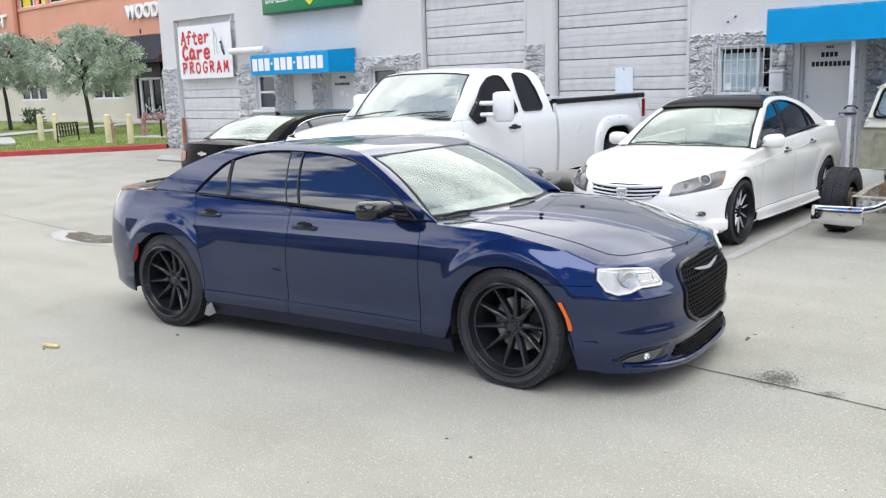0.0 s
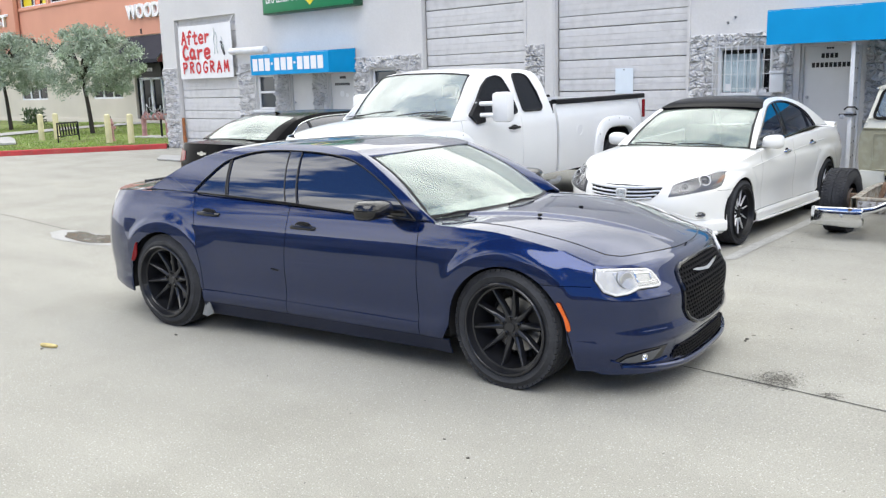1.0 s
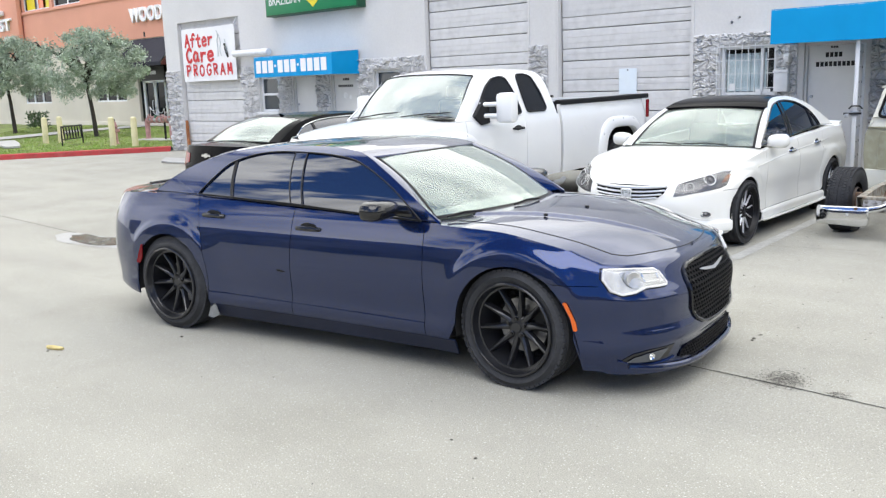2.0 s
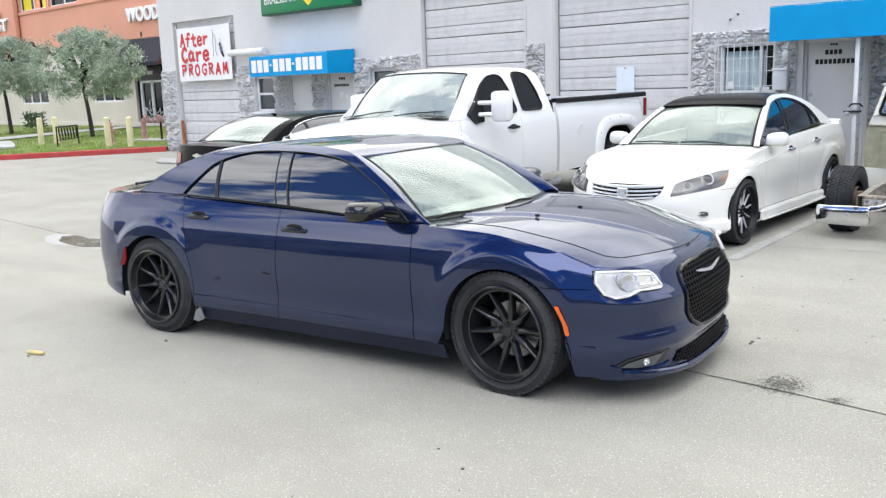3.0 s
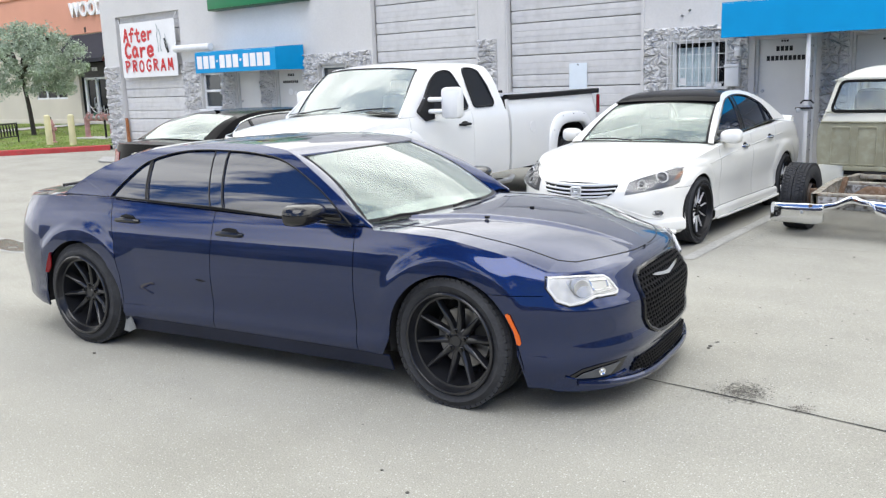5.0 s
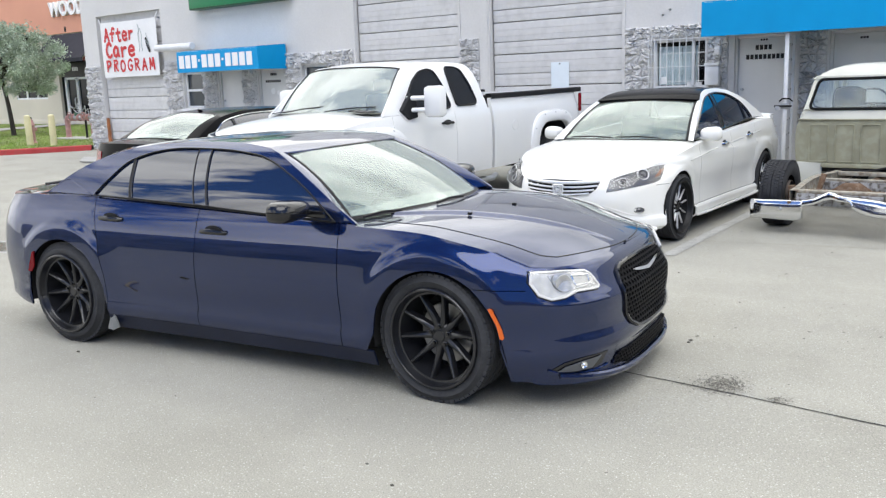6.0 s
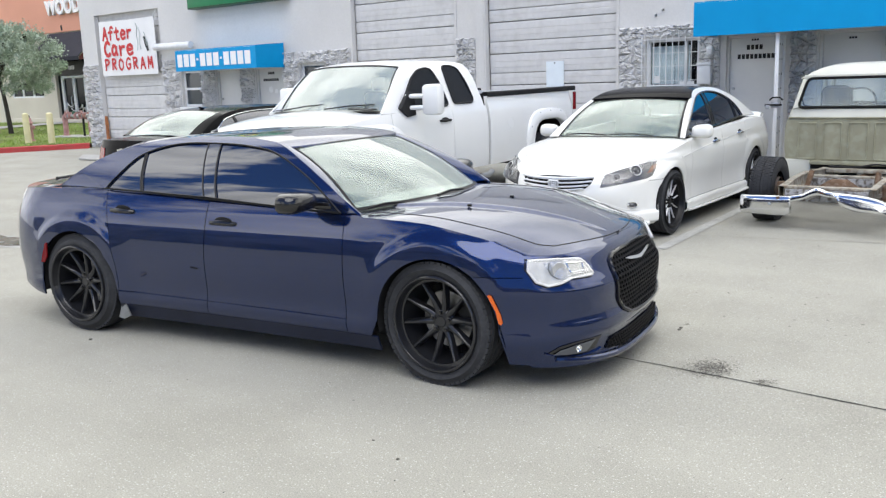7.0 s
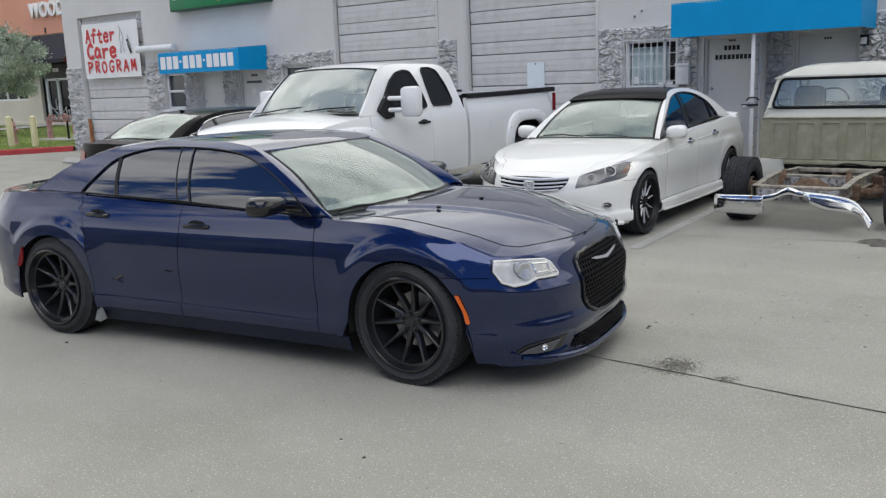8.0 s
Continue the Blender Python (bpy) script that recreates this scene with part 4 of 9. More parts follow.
def build_sedan(car, S, paint, roof_paint=None, glass=None, ws_glass=None):
    """The painted skin, glass, cabin and underside of a saloon car from its table S."""
    sh = S["shell"]
    roof_paint, glass, ws_glass = roof_paint or paint, glass or M_TINT, ws_glass or M_GLASS
    g = 0.0026
    xd = S["doors"]  # front edge of front door, between the doors, rear edge of rear door
    zs = S["rocker_top"]
    za = S["arch_seam"]
    fa, ra = sh.arches[0], sh.arches[1]
    cent = S["centre"]
    # doors
    def door_rows(x0, x1):
        us = sh.side_stations(x0, x1)
        return [[sh.point(u, max(zs + 0.004, sh.bottom(u)) + (sh.top(u) - max(zs + 0.004, sh.bottom(u))) * j / 26) for j in range(27)] for u in us]
    skin("front_door", door_rows(xd[1] + g, xd[0] - g), paint, car)
    skin("rear_door", door_rows(xd[2] + g, xd[1] - g), paint, car)
    # sills
    us = sh.side_stations(ra[0] + ra[1] + 0.012, fa[0] - fa[1] - 0.012)
    skin("sill", [[sh.point(u, sh.bottom(u) + (zs - sh.bottom(u)) * j / 5) for j in range(6)] for u in us], S.get("sill_mat", paint), car)
    # front wings with their tops
    us = sh.side_stations(xd[0] + g, sh.x_f)
    rows = []
    dk = deck_rows(sh, us, 0.0, S["hood_f"], cent, 6)
    for u, d in zip(us, dk):
        b = max(zs + 0.004 if u[1] < fa[0] - fa[1] else 0, sh.bottom(u))
        if u[1] > fa[0]:
            b = max(b, za + 0.004)
        rows.append([sh.point(u, b + (sh.top(u) - b) * j / 22) for j in range(23)] + d[1:])
    skin("front_wing", rows, paint, car)
    # bonnet
    def cut_at(x):
        lo, hi = 0.0, 1.0
        for _ in range(40):
            k = (lo + hi) / 2
            if sh.point(("f", k), sh.top(("f", k))).x < x:
                lo = k
            else:
                hi = k
        return lo
    kc0, kc1 = cut_at(S["hood_x"] - 0.004), cut_at(S["hood_x"] + 0.002)
    us = sh.side_stations(S["cowl_x"], sh.x_f) + [("f", kc0 * (i + 1) / 10) for i in range(10)]
    rows = deck_rows(sh, us, S["hood_f"] + 0.006, 1.0, cent, 22)
    if "hood_cut" in S:
        # front shut line that bows back towards the head lamps
        cx, cd, cw = S["hood_cut"]
        length = sh.x_f - S["cowl_x"]

        def deck_at(s, f):
            u = ("s", S["cowl_x"] + s) if s <= length else ("f", s - length)
            return deck_rows(sh, [u], f, f, cent, 1)[0][0]

        def shut(f):
            lo, hi = 0.0, length + 1.0
            for _ in range(30):
                m = (lo + hi) / 2
                p = deck_at(m, f)
                if p.x < cx - cd * (abs(p.y) / cw) ** 2.4:
                    lo = m
                else:
                    hi = m
            return lo
        fs = [S["hood_f"] + 0.006 + (0.994 - S["hood_f"]) * j / 60 for j in range(61)]
        ends = [shut(f) for f in fs]
        (wx, wy, _), wb = S["ws_bottom"], S["ws_bow"][0]
        begin = [max(0.0, wx + wb * (1 - min(1.0, abs(deck_at(0.1, f).y) / wy) ** 2) - 0.012 - S["cowl_x"]) for f in fs]
        rows = [[deck_at(b + (e - 0.004 - b) * i / 34, f) for f, b, e in zip(fs, begin, ends)] for i in range(35)]
        # dark gap round the bonnet
        line = [deck_at(e - 0.001, f) for f, e in zip(fs, ends)]
        side = [deck_at(ends[0] * i / 24, S["hood_f"] + 0.003) for i in range(2, 24)]
        for k in (-1, 1):
            part("bonnet_gap", tube([Vector((p.x, -k * p.y, p.z - 0.001)) for p in side + line[:-2]], 0.0042, 6), M_SATIN, car)
        cap = [[deck_at(e + (length + 1.0 - e) * (i / 16) ** 1.3, f) for f, e in zip([S["hood_f"]] + fs[1:], [ends[0]] + ends[1:])] for i in range(17)]
    if "hood_dome" in S:
        (wr, wf, hd, wide), x0 = S["hood_dome"], S["cowl_x"]
        for r in rows:
            for p in r:
                t = min(max((p.x - x0) / (S["hood_x"] - x0), 0), 1)
                e = wr + (wf - wr) * t
                q = min(max((e - abs(p.y)) / wide, 0), 1)
                p.z += hd * q * q * (3 - 2 * q) * (1 - t ** 4)
    skin("bonnet", full_width(rows), paint, car, both=False, out=(0.5, 0, 0))
    # fixed tops of the wings beside the bonnet, round the corner
    kw = 1.0 if "hood_cut" in S else kc0
    rows = deck_rows(sh, [("f", kw * i / 20) for i in range(21)], 0.0, S["hood_f"], cent, 6)
    skin("wing_top", rows, paint, car, out=(1.2, 0, 0))
    # front bumper with the nose above it
    fk = [i / 20 for i in range(21)]
    x_seam = fa[0] + math.sqrt(max(fa[1] ** 2 - (za - fa[2]) ** 2, 0.0)) + 0.004
    us = sh.side_stations(x_seam, sh.x_f)
    rows = []
    for u in us:
        b, t = sh.bottom(u), za
        b = min(b, t - 0.002)
        rows.append([sh.point(u, b + (t - b) * j / 24) for j in range(25)])
    for k in fk[1:]:
        u = ("f", k)
        b = sh.bottom(u)
        rows.append([sh.point(u, b + (za - b) * j / 24) for j in range(25)])
    bump = skin("front_bumper", rows + mirrored(rows)[-2::-1], paint, car, both=False, out=(1.2, 0, 0.4))[0]
    rows = [[sh.point(u, za + (max(sh.top(u), za + 0.01) - za) * j / 10) for j in range(11)] for u in [("f", k) for k in fk]]
    skin("nose_panel", rows + mirrored(rows)[-2::-1], paint, car, both=False, out=(1.2, 0, 0.4))
    # top of the nose ahead of the bonnet
    us2 = [("f", kc1 + (1 - kc1) * i / 8) for i in range(9)]
    skin("nose_cap", full_width(cap if "hood_cut" in S else deck_rows(sh, us2, 0.0, 1.0, cent, 10)), paint, car, both=False, out=(2, 0, 0))
    # rear wings, boot and tail
    us = sh.side_stations(sh.x_r, xd[2] - g)
    dk = deck_rows(sh, us, 0.0, 0.16, cent, 5)
    rows = []
    for u, d in zip(us, dk):
        b = max(sh.bottom(u), zs + 0.004 if u[1] > ra[0] + ra[1] else 0)
        rows.append([sh.point(u, b + (sh.top(u) - b) * j / 24) for j in range(25)] + (d[1:] if u[1] < S["rear_glass_x"] + 0.35 else [d[0]] * 5))
    skin("rear_wing", rows, paint, car)
    us = [("r", k) for k in fk]
    rows = [[sh.point(u, sh.bottom(u) + (sh.top(u) - sh.bottom(u)) * j / 20) for j in range(21)] for u in us]
    skin("rear_bumper", rows + mirrored(rows)[-2::-1], paint, car, both=False, out=(-1.2, 0, 0.4))
    us = [("r", k) for k in fk[::-1]][1:] + sh.side_stations(sh.x_r, S["rear_glass_x"] + 0.02)[1:]
    skin("boot_lid", full_width(deck_rows(sh, us, 0.0, 1.0, cent, 12)), paint, car, both=False, out=(-1.5, 0, 0))
    # belt ledge
    ys = S["cabin"]
    us = sh.side_stations(S["rear_glass_x"] + 0.02, S["cowl_x"] + 0.05)
    rows = []
    for u in us:
        e = sh.point(u, sh.top(u))
        zb = e.z + 0.012
        yb = min(side_y(ys, zb), -e.y - 0.01)
        rows.append([e, Vector((e.x, e.y * 0.75 - yb * 0.25, e.z + 0.008)), Vector((e.x, -yb + 0.004, zb))])
    skin("belt_ledge", rows, paint, car, thick=0.006)
    # glasshouse
    top, rail = smooth_chain(S["dlo_top"], 5), smooth_chain(S["rail"], 5)
    rows = []
    for a, b in zip(top, rail):
        r = []
        for j in range(6):
            t = j / 5
            x, z = a[0] + (b[0] - a[0]) * t, a[1] + (b[1] - a[1]) * t
            r.append(Vector((x, -side_y(ys, z), z)))
        rows.append(r)
    skin("roof_side", rows, paint, car, thick=0.02, smooth=50)
    bot = S["dlo_bottom"]

    def at_x(chain, x):
        c = sorted(chain)
        return lerp_table(c, x)
    cuts = S["panes"]
    names = ("quarter_window", "rear_side_window", "front_side_window")
    def pane_rows(cut, n, inset):
        """Upright or leaning strip of the window area: ends at the bottom, ends at the top."""
        x0, x1, t0, t1 = cut if len(cut) == 4 else (*cut, *cut)
        rows = []
        for i in range(n + 1):
            xb, xt = x0 + (x1 - x0) * i / n, t0 + (t1 - t0) * i / n
            zb, zt = at_x(bot, xb), at_x(top, xt)
            rows.append([Vector((xb + (xt - xb) * j / 6, -(side_y(ys, zb + (zt - zb) * j / 6) - inset), zb + (zt - zb) * j / 6)) for j in range(7)])
        return rows
    for nm, cut in zip(names, cuts):
        rows = pane_rows(cut, 16, 0.010)
        skin(nm, rows, glass, car, thick=0.004, smooth=60)
    for cut in S["pillars"]:
        rows = pane_rows(cut, 3, 0.002)
        for r in (rows[0], rows[-1]):
            for k in (-1, 1):
                part("pane_seal", tube([(p.x, -k * (p.y - 0.002), p.z) for p in r], 0.0042, 6), M_SATIN, car)
        skin("pillar_trim", rows, S.get("pillar_mat", M_BLACK), car, thick=0.012)
    # window surround
    loop = [(x, z) for x, z in top] + [(x, z) for x, z in resample_xz(bot, 24)]
    for k in (-1, 1):
        bm = tube([(x, k * (side_y(ys, z) + 0.002), z) for x, z in loop], S.get("trim_r", 0.009), 6, closed=True)
        part("window_trim", bm, S.get("trim_mat", M_BLACK), car)
    # windscreen, A pillars, rear window, C pillars
    (bx, by, bz), (tx, ty, tz) = S["ws_bottom"], S["ws_top"]
    bb, tb = S["ws_bow"]

    def across(x, y, z, bow, crown, n=16):
        return [Vector((x + bow * (1 - (2 * i / n - 1) ** 2), y * (2 * i / n - 1), z + crown * (1 - (2 * i / n - 1) ** 2))) for i in range(n + 1)]
    lo, hi = across(bx, by, bz, bb, S["ws_crown"][0]), across(tx, ty, tz, tb, S["ws_crown"][1])
    rows = [[a.lerp(b, j / 8) + Vector((0.02, 0, 0.03)) * math.sin(math.pi * j / 8) for a, b in zip(lo, hi)] for j in range(9)]
    skin("windscreen", rows, ws_glass, car, both=False, thick=0.005, smooth=60, out=(0, 0, 0.8))[0].visible_shadow = False
    frit = bmesh.new()
    for c0, c1 in ((0, 1), (16, 15)):
        add_grid(frit, [[r[c0] + Vector((0.003, 0, 0.003)), r[c0].lerp(r[c1], S.get("frit", 0.35)) + Vector((0.003, 0, 0.003))] for r in rows])
    add_grid(frit, [[rows[-1][i] + Vector((0.003, 0, 0.003)), rows[-1][i].lerp(rows[-2][i], S.get("frit_top", 0.5)) + Vector((0.003, 0, 0.003))] for i in range(17)])
    add_grid(frit, [[rows[0][i] + Vector((0.003, 0, 0.004)), rows[0][i].lerp(rows[1][i], S.get("frit_low", 0.45)) + Vector((0.003, 0, 0.004))] for i in range(17)])
    part("windscreen_border", frit, M_SATIN, car, "black printed border of the windscreen")
    part("dash_top", grid([[p + Vector((-0.012, 0, -0.006)) for p in lo[1:-1]], [Vector((p.x - 0.2, p.y * 0.98, p.z - 0.015)) for p in lo[1:-1]], [Vector((bx - 0.25, p.y * 0.95, bz - 0.03)) for p in lo[1:-1]]], out=(bx, 0, 0)), M_INTGREY, car)
    edge_l, edge_r = [r[0] for r in rows], [r[-1] for r in rows]
    part("windscreen_seal", tube(edge_l + rows[-1][1:-1] + edge_r[::-1], S.get("seal_r", 0.011), 6), M_TRIM, car)
    n_a = S["rail_a"] * 5  # steps of the rail from the cowl to the windscreen's top
    a_rail = [Vector((x, -side_y(ys, z), z)) for x, z in rail[-n_a - 1:]][::-1]
    k = len(a_rail)
    edge = [lo[0].lerp(hi[0], j / (k - 1)) + Vector((0.02, 0, 0.03)) * math.sin(math.pi * j / (k - 1)) for j in range(k)]
    skin("windscreen_pillar", [[p, p.lerp(q, 0.5) + Vector((0.004, -0.006, 0.006)), q] for p, q in zip(edge, a_rail)], paint, car, thick=0.015)
    (rx, ry, rz), (qx, qy, qz) = S["rw_bottom"], S["rw_top"]
    lo2, hi2 = across(rx, ry, rz, -S["rw_bow"], 0.01), across(qx, qy, qz, -0.04, S["ws_crown"][1])
    rows = [[a.lerp(b, j / 8) + Vector((-0.02, 0, 0.03)) * math.sin(math.pi * j / 8) for a, b in zip(lo2, hi2)] for j in range(9)]
    skin("rear_window", rows, S.get("rw_glass", glass), car, both=False, thick=0.005, smooth=60, out=(0, 0, 0.8))[0].visible_shadow = False
    n_c = S["rail_c"] * 5
    c_rail = [Vector((x, -side_y(ys, z), z)) for x, z in rail[:n_c + 1]]
    k = len(c_rail)
    edge2 = [lo2[0].lerp(hi2[0], j / (k - 1)) + Vector((-0.02, 0, 0.03)) * math.sin(math.pi * j / (k - 1)) for j in range(k)]
    skin("rear_pillar", [[p, p.lerp(q, 0.5) + Vector((-0.004, -0.006, 0.006)), q] for p, q in zip(edge2, c_rail)], paint, car, thick=0.015)
    # roof
    mid = rail[n_c:len(rail) - n_a]
    rows = []
    m = len(mid)
    for i, (x, z) in enumerate(mid):
        yy = side_y(ys, z)
        t = i / (m - 1)
        x0 = x
        r = []
        for j in range(17):
            f = 2 * j / 16 - 1
            bow = (1 - f * f)
            xx = x0 + bow * ((tb * t) - 0.04 * (1 - t))
            r.append(Vector((xx, yy * f, z + S["roof_crown"] * (1 - S.get("roof_taper", 0.0) * max(0.0, (t - 0.7) / 0.3)) * (1 - abs(f) ** 2.5))))
        rows.append(r)
    skin("roof", rows, roof_paint, car, both=False, thick=0.02, smooth=60, out=(0, 0, 0.5))
    # link strips at the roof's front and rear edges
    fr, hi_f = rows[-1], hi
    skin("roof_edge", [[a, b] for a, b in zip(resample(fr, 17), hi_f)], roof_paint, car, both=False, thick=0.01, out=(0, 0, 0.5))
    skin("roof_edge", [[a, b] for a, b in zip(resample(rows[0], 17), hi2)], roof_paint, car, both=False, thick=0.01, out=(0, 0, 0.5))
    # cowl
    rows = [[Vector((a.x + dx, a.y * kk, a.z + dz)) for a in lo] for dx, dz, kk in ((0.0, -0.005, 1.0), (0.05, -0.03, 1.01), (0.12, -0.03, 1.0))]
    skin("cowl", rows, M_TRIM, car, both=False, thick=0.01, out=(0.8, 0, 0))
    # underside, wheel housings, cabin
    L0, L1 = curve_table(sh.tail, 0.4) + 0.35, curve_table(sh.nose, 0.4) - 0.35
    part("underbody", box(L0, L1, -0.62, 0.62, S["floor_z"], S["floor_z"] + 0.05), M_UNDER, car)
    for xa, R, zc in sh.arches:
        for k in (-1, 1):
            rows = []
            for i in range(21):
                a = -0.2 + (math.pi + 0.4) * i / 20
                rows.append([(xa + (R + 0.012) * math.cos(a), k * yy, zc + (R + 0.012) * math.sin(a)) for yy in (sh.half(xa, zc + R) - 0.03, 0.5)] + [(xa, k * 0.5, zc)])
            part("wheel_housing", grid(rows), M_UNDER, car)
    zf = S["floor_z"] + 0.06
    xb, xf = rx + 0.15, bx - 0.05
    zt = sh.top(("s", 0.0)) - 0.06
    tub = bmesh.new()
    add_grid(tub, [[(xb, -0.80, zt), (xb, -0.80, zf), (xb, 0.80, zf), (xb, 0.80, zt)], [(xf, -0.80, zt - 0.05), (xf, -0.80, zf), (xf, 0.80, zf), (xf, 0.80, zt - 0.05)]])
    part("cabin_lining", tub, M_INT, car)
    bm = bmesh.new()
    add_box(bm, bx - 0.42, bx + 0.02, -0.72, 0.72, bz - 0.18, bz - 0.035, 0.04)
    part("dashboard", bm, S.get("dash_mat", M_INTGREY), car)
    for sy in (-0.36, 0.36):
        bm = bmesh.new()
        add_box(bm, -0.35, 0.15, sy - 0.25, sy + 0.25, zf + 0.15, zf + 0.35, 0.05)
        add_box(bm, -0.09, 0.09, sy - 0.23, sy + 0.23, 0.0, 0.62, 0.05, m=pose(-0.36, 0, zf + 0.30, 0, -14, 0))
        part("front_seat", bm, S.get("seat_mat", M_INT), car)
        bm = bmesh.new()
        add_box(bm, -0.05, 0.05, sy - 0.13, sy + 0.13, 0.64, 0.82, 0.04, m=pose(-0.36, 0, zf + 0.28, 0, -12, 0))
        part("headrest", bm, S.get("seat_mat", M_INT), car)
    bm = bmesh.new()
    add_box(bm, -0.1, 0.1, -0.62, 0.62, 0.0, 0.6, 0.06, m=pose(-1.15, 0, zf + 0.26, 0, -18, 0))
    add_box(bm, -1.1, -0.6, -0.62, 0.62, zf + 0.12, zf + 0.32, 0.05)
    part("rear_seat", bm, S.get("seat_mat", M_INT), car)
    sw = [(0.0, 0.18 * math.cos(a), 0.18 * math.sin(a)) for a in (2 * math.pi * i / 20 for i in range(20))]
    bm = tube(sw, 0.014, 6, closed=True)
    add_tube(bm, [(0, -0.17, 0), (0.03, 0, 0), (0, 0.17, 0)], 0.018, 6)
    bmesh.ops.transform(bm, matrix=pose(bx - 0.55, S.get("driver_y", 0.36), bz - 0.12, 0, 25, 0), verts=bm.verts[:])
    part("steering_wheel", bm, M_TRIM, car)
    return bump


def resample_xz(chain, n):
    return [(p.x, p.y) for p in resample([(x, z, 0) for x, z in chain], n)]


def on_front(sh, pts, off=0.004, kind="f"):
    """Points (y, z) laid on the nose of a car, off metres proud of it."""
    out = []
    for y, z in pts:
        x = sh.front_x(y, z, kind)
        e = 0.01
        dx = (sh.front_x(abs(y) + e, z, kind) - sh.front_x(abs(y) - e, z, kind)) / (2 * e)
        dz = (sh.front_x(y, z + e, kind) - sh.front_x(y, z - e, kind)) / (2 * e)
        n = Vector((1, -dx * (1 if y >= 0 else -1), -dz)) if kind == "f" else Vector((-1, dx * (1 if y >= 0 else -1), dz))
        out.append(Vector((x, y, z)) + n.normalized() * off)
    return out


def front_patch(sh, lower, upper, n, k, off, kind="f"):
    """A sheet on the nose between two chains of (y, z), each with the same number of points."""
    a, b = resample_xz(lower, n), resample_xz(upper, n)
    return [on_front(sh, [(p[0] + (q[0] - p[0]) * j / k, p[1] + (q[1] - p[1]) * j / k) for j in range(k + 1)], off, kind) for p, q in zip(a, b)]


def loop_tube(sh, loop, r, off, per=4, kind="f"):
    pts = []
    for i, p in enumerate(loop):
        q = loop[(i + 1) % len(loop)]
        for j in range(per):
            t = j / per
            pts.append((p[0] + (q[0] - p[0]) * t, p[1] + (q[1] - p[1]) * t))
    return tube(on_front(sh, pts, off, kind), r, 6, closed=True)


def mirror_cup(parent, at, side, paint, stalk, size=(0.10, 0.19, 0.15), name="door_mirror"):
    """A door mirror: a rounded shell on a short arm."""
    sx, sy, sz = size
    bm = bmesh.new()
    bmesh.ops.create_uvsphere(bm, u_segments=20, v_segments=12, radius=1.0)
    for v in bm.verts:
        x, y, z = v.co
        x, y, z = [math.copysign(abs(c) ** 0.7, c) for c in (x, y, z)]
        x = x * 0.5 * sx * 2 if x > 0 else max(x, -0.35) * 0.5 * sx
        v.co = (x, y * sy / 2, z * sz / 2 * (1 + 0.12 * y * side))
    ob = part(name, bm, paint, parent)
    ob.location = at
    bm = bmesh.new()
    add_box(bm, -0.03, 0.03, -sy * 0.95 if side > 0 else sy * 0.3, -sy * 0.3 if side > 0 else sy * 0.95, -sz * 0.42, -sz * 0.22, 0.012)
    part("mirror_arm", bm, stalk, ob)
    bm = box(-0.19 * sx, -0.165 * sx, -sy * 0.36, sy * 0.36, -sz * 0.30, sz * 0.30, 0.003)
    part("mirror_glass", bm, M_CHROME, ob)
    return ob


def door_handle(parent, x, y, z, material, side, length=0.22, name="door_handle"):
    s = -1 if side < 0 else 1
    bm = tube([(x - length / 2, s * y, z), (x - length / 2 + 0.02, s * (y + 0.018), z), (x, s * (y + 0.024), z + 0.003), (x + length / 2 - 0.02, s * (y + 0.018), z), (x + length / 2, s * y, z)], [0.011, 0.016, 0.018, 0.016, 0.011], 8)
    ob = part(name, bm, material, parent)
    # flat dark disc that paints the shade of the hollow behind the handle
    bm = bmesh.new()
    bmesh.ops.create_uvsphere(bm, u_segments=16, v_segments=8, radius=1.0)
    for v in bm.verts:
        v.co = (x + v.co.x * length * 0.36, s * (y + 0.001) + v.co.y * 0.004, z + v.co.z * 0.040)
    part("handle_recess_shade", bm, M_UNDER, ob)
    return ob


def wiper(parent, a, b, name="wiper"):
    bm = tube([a, (Vector(a) + Vector(b)) / 2 + Vector((0, 0, 0.012)), b], 0.008, 6)
    return part(name, bm, M_SATIN, parent)


def rounded_yz(pts, r):
    return [(p.x, p.y) for p in rounded([(y, z, 0) for y, z in pts], r, 3)]


M_RIM_CUT = mat("machined_dark_rim", (0.72, 0.72, 0.725), 0.36, 0.25, 0.4, var=0.2)
M_LAMPGREY = mat("smoked_lamp_housing", (0.095, 0.095, 0.10), 0.25, 0.3, 0.4, var=0.2)
M_AMBER = mat("amber_lens", (0.20, 0.085, 0.04), 0.25, 0, 0.5)


M_GRILLE = mat("matt_black_grille", (0.006, 0.006, 0.007), 0.6, var=0.1, spec=0.15)
M_BOWL = mat("mirrored_bowl", (0.55, 0.55, 0.545), 0.25, 0.6, var=0.25, var_scale=30)
M_LAMPGREY2 = mat("fog_lens_grey", (0.10, 0.105, 0.115), 0.15, 0.2, 0.6, var=0.1)

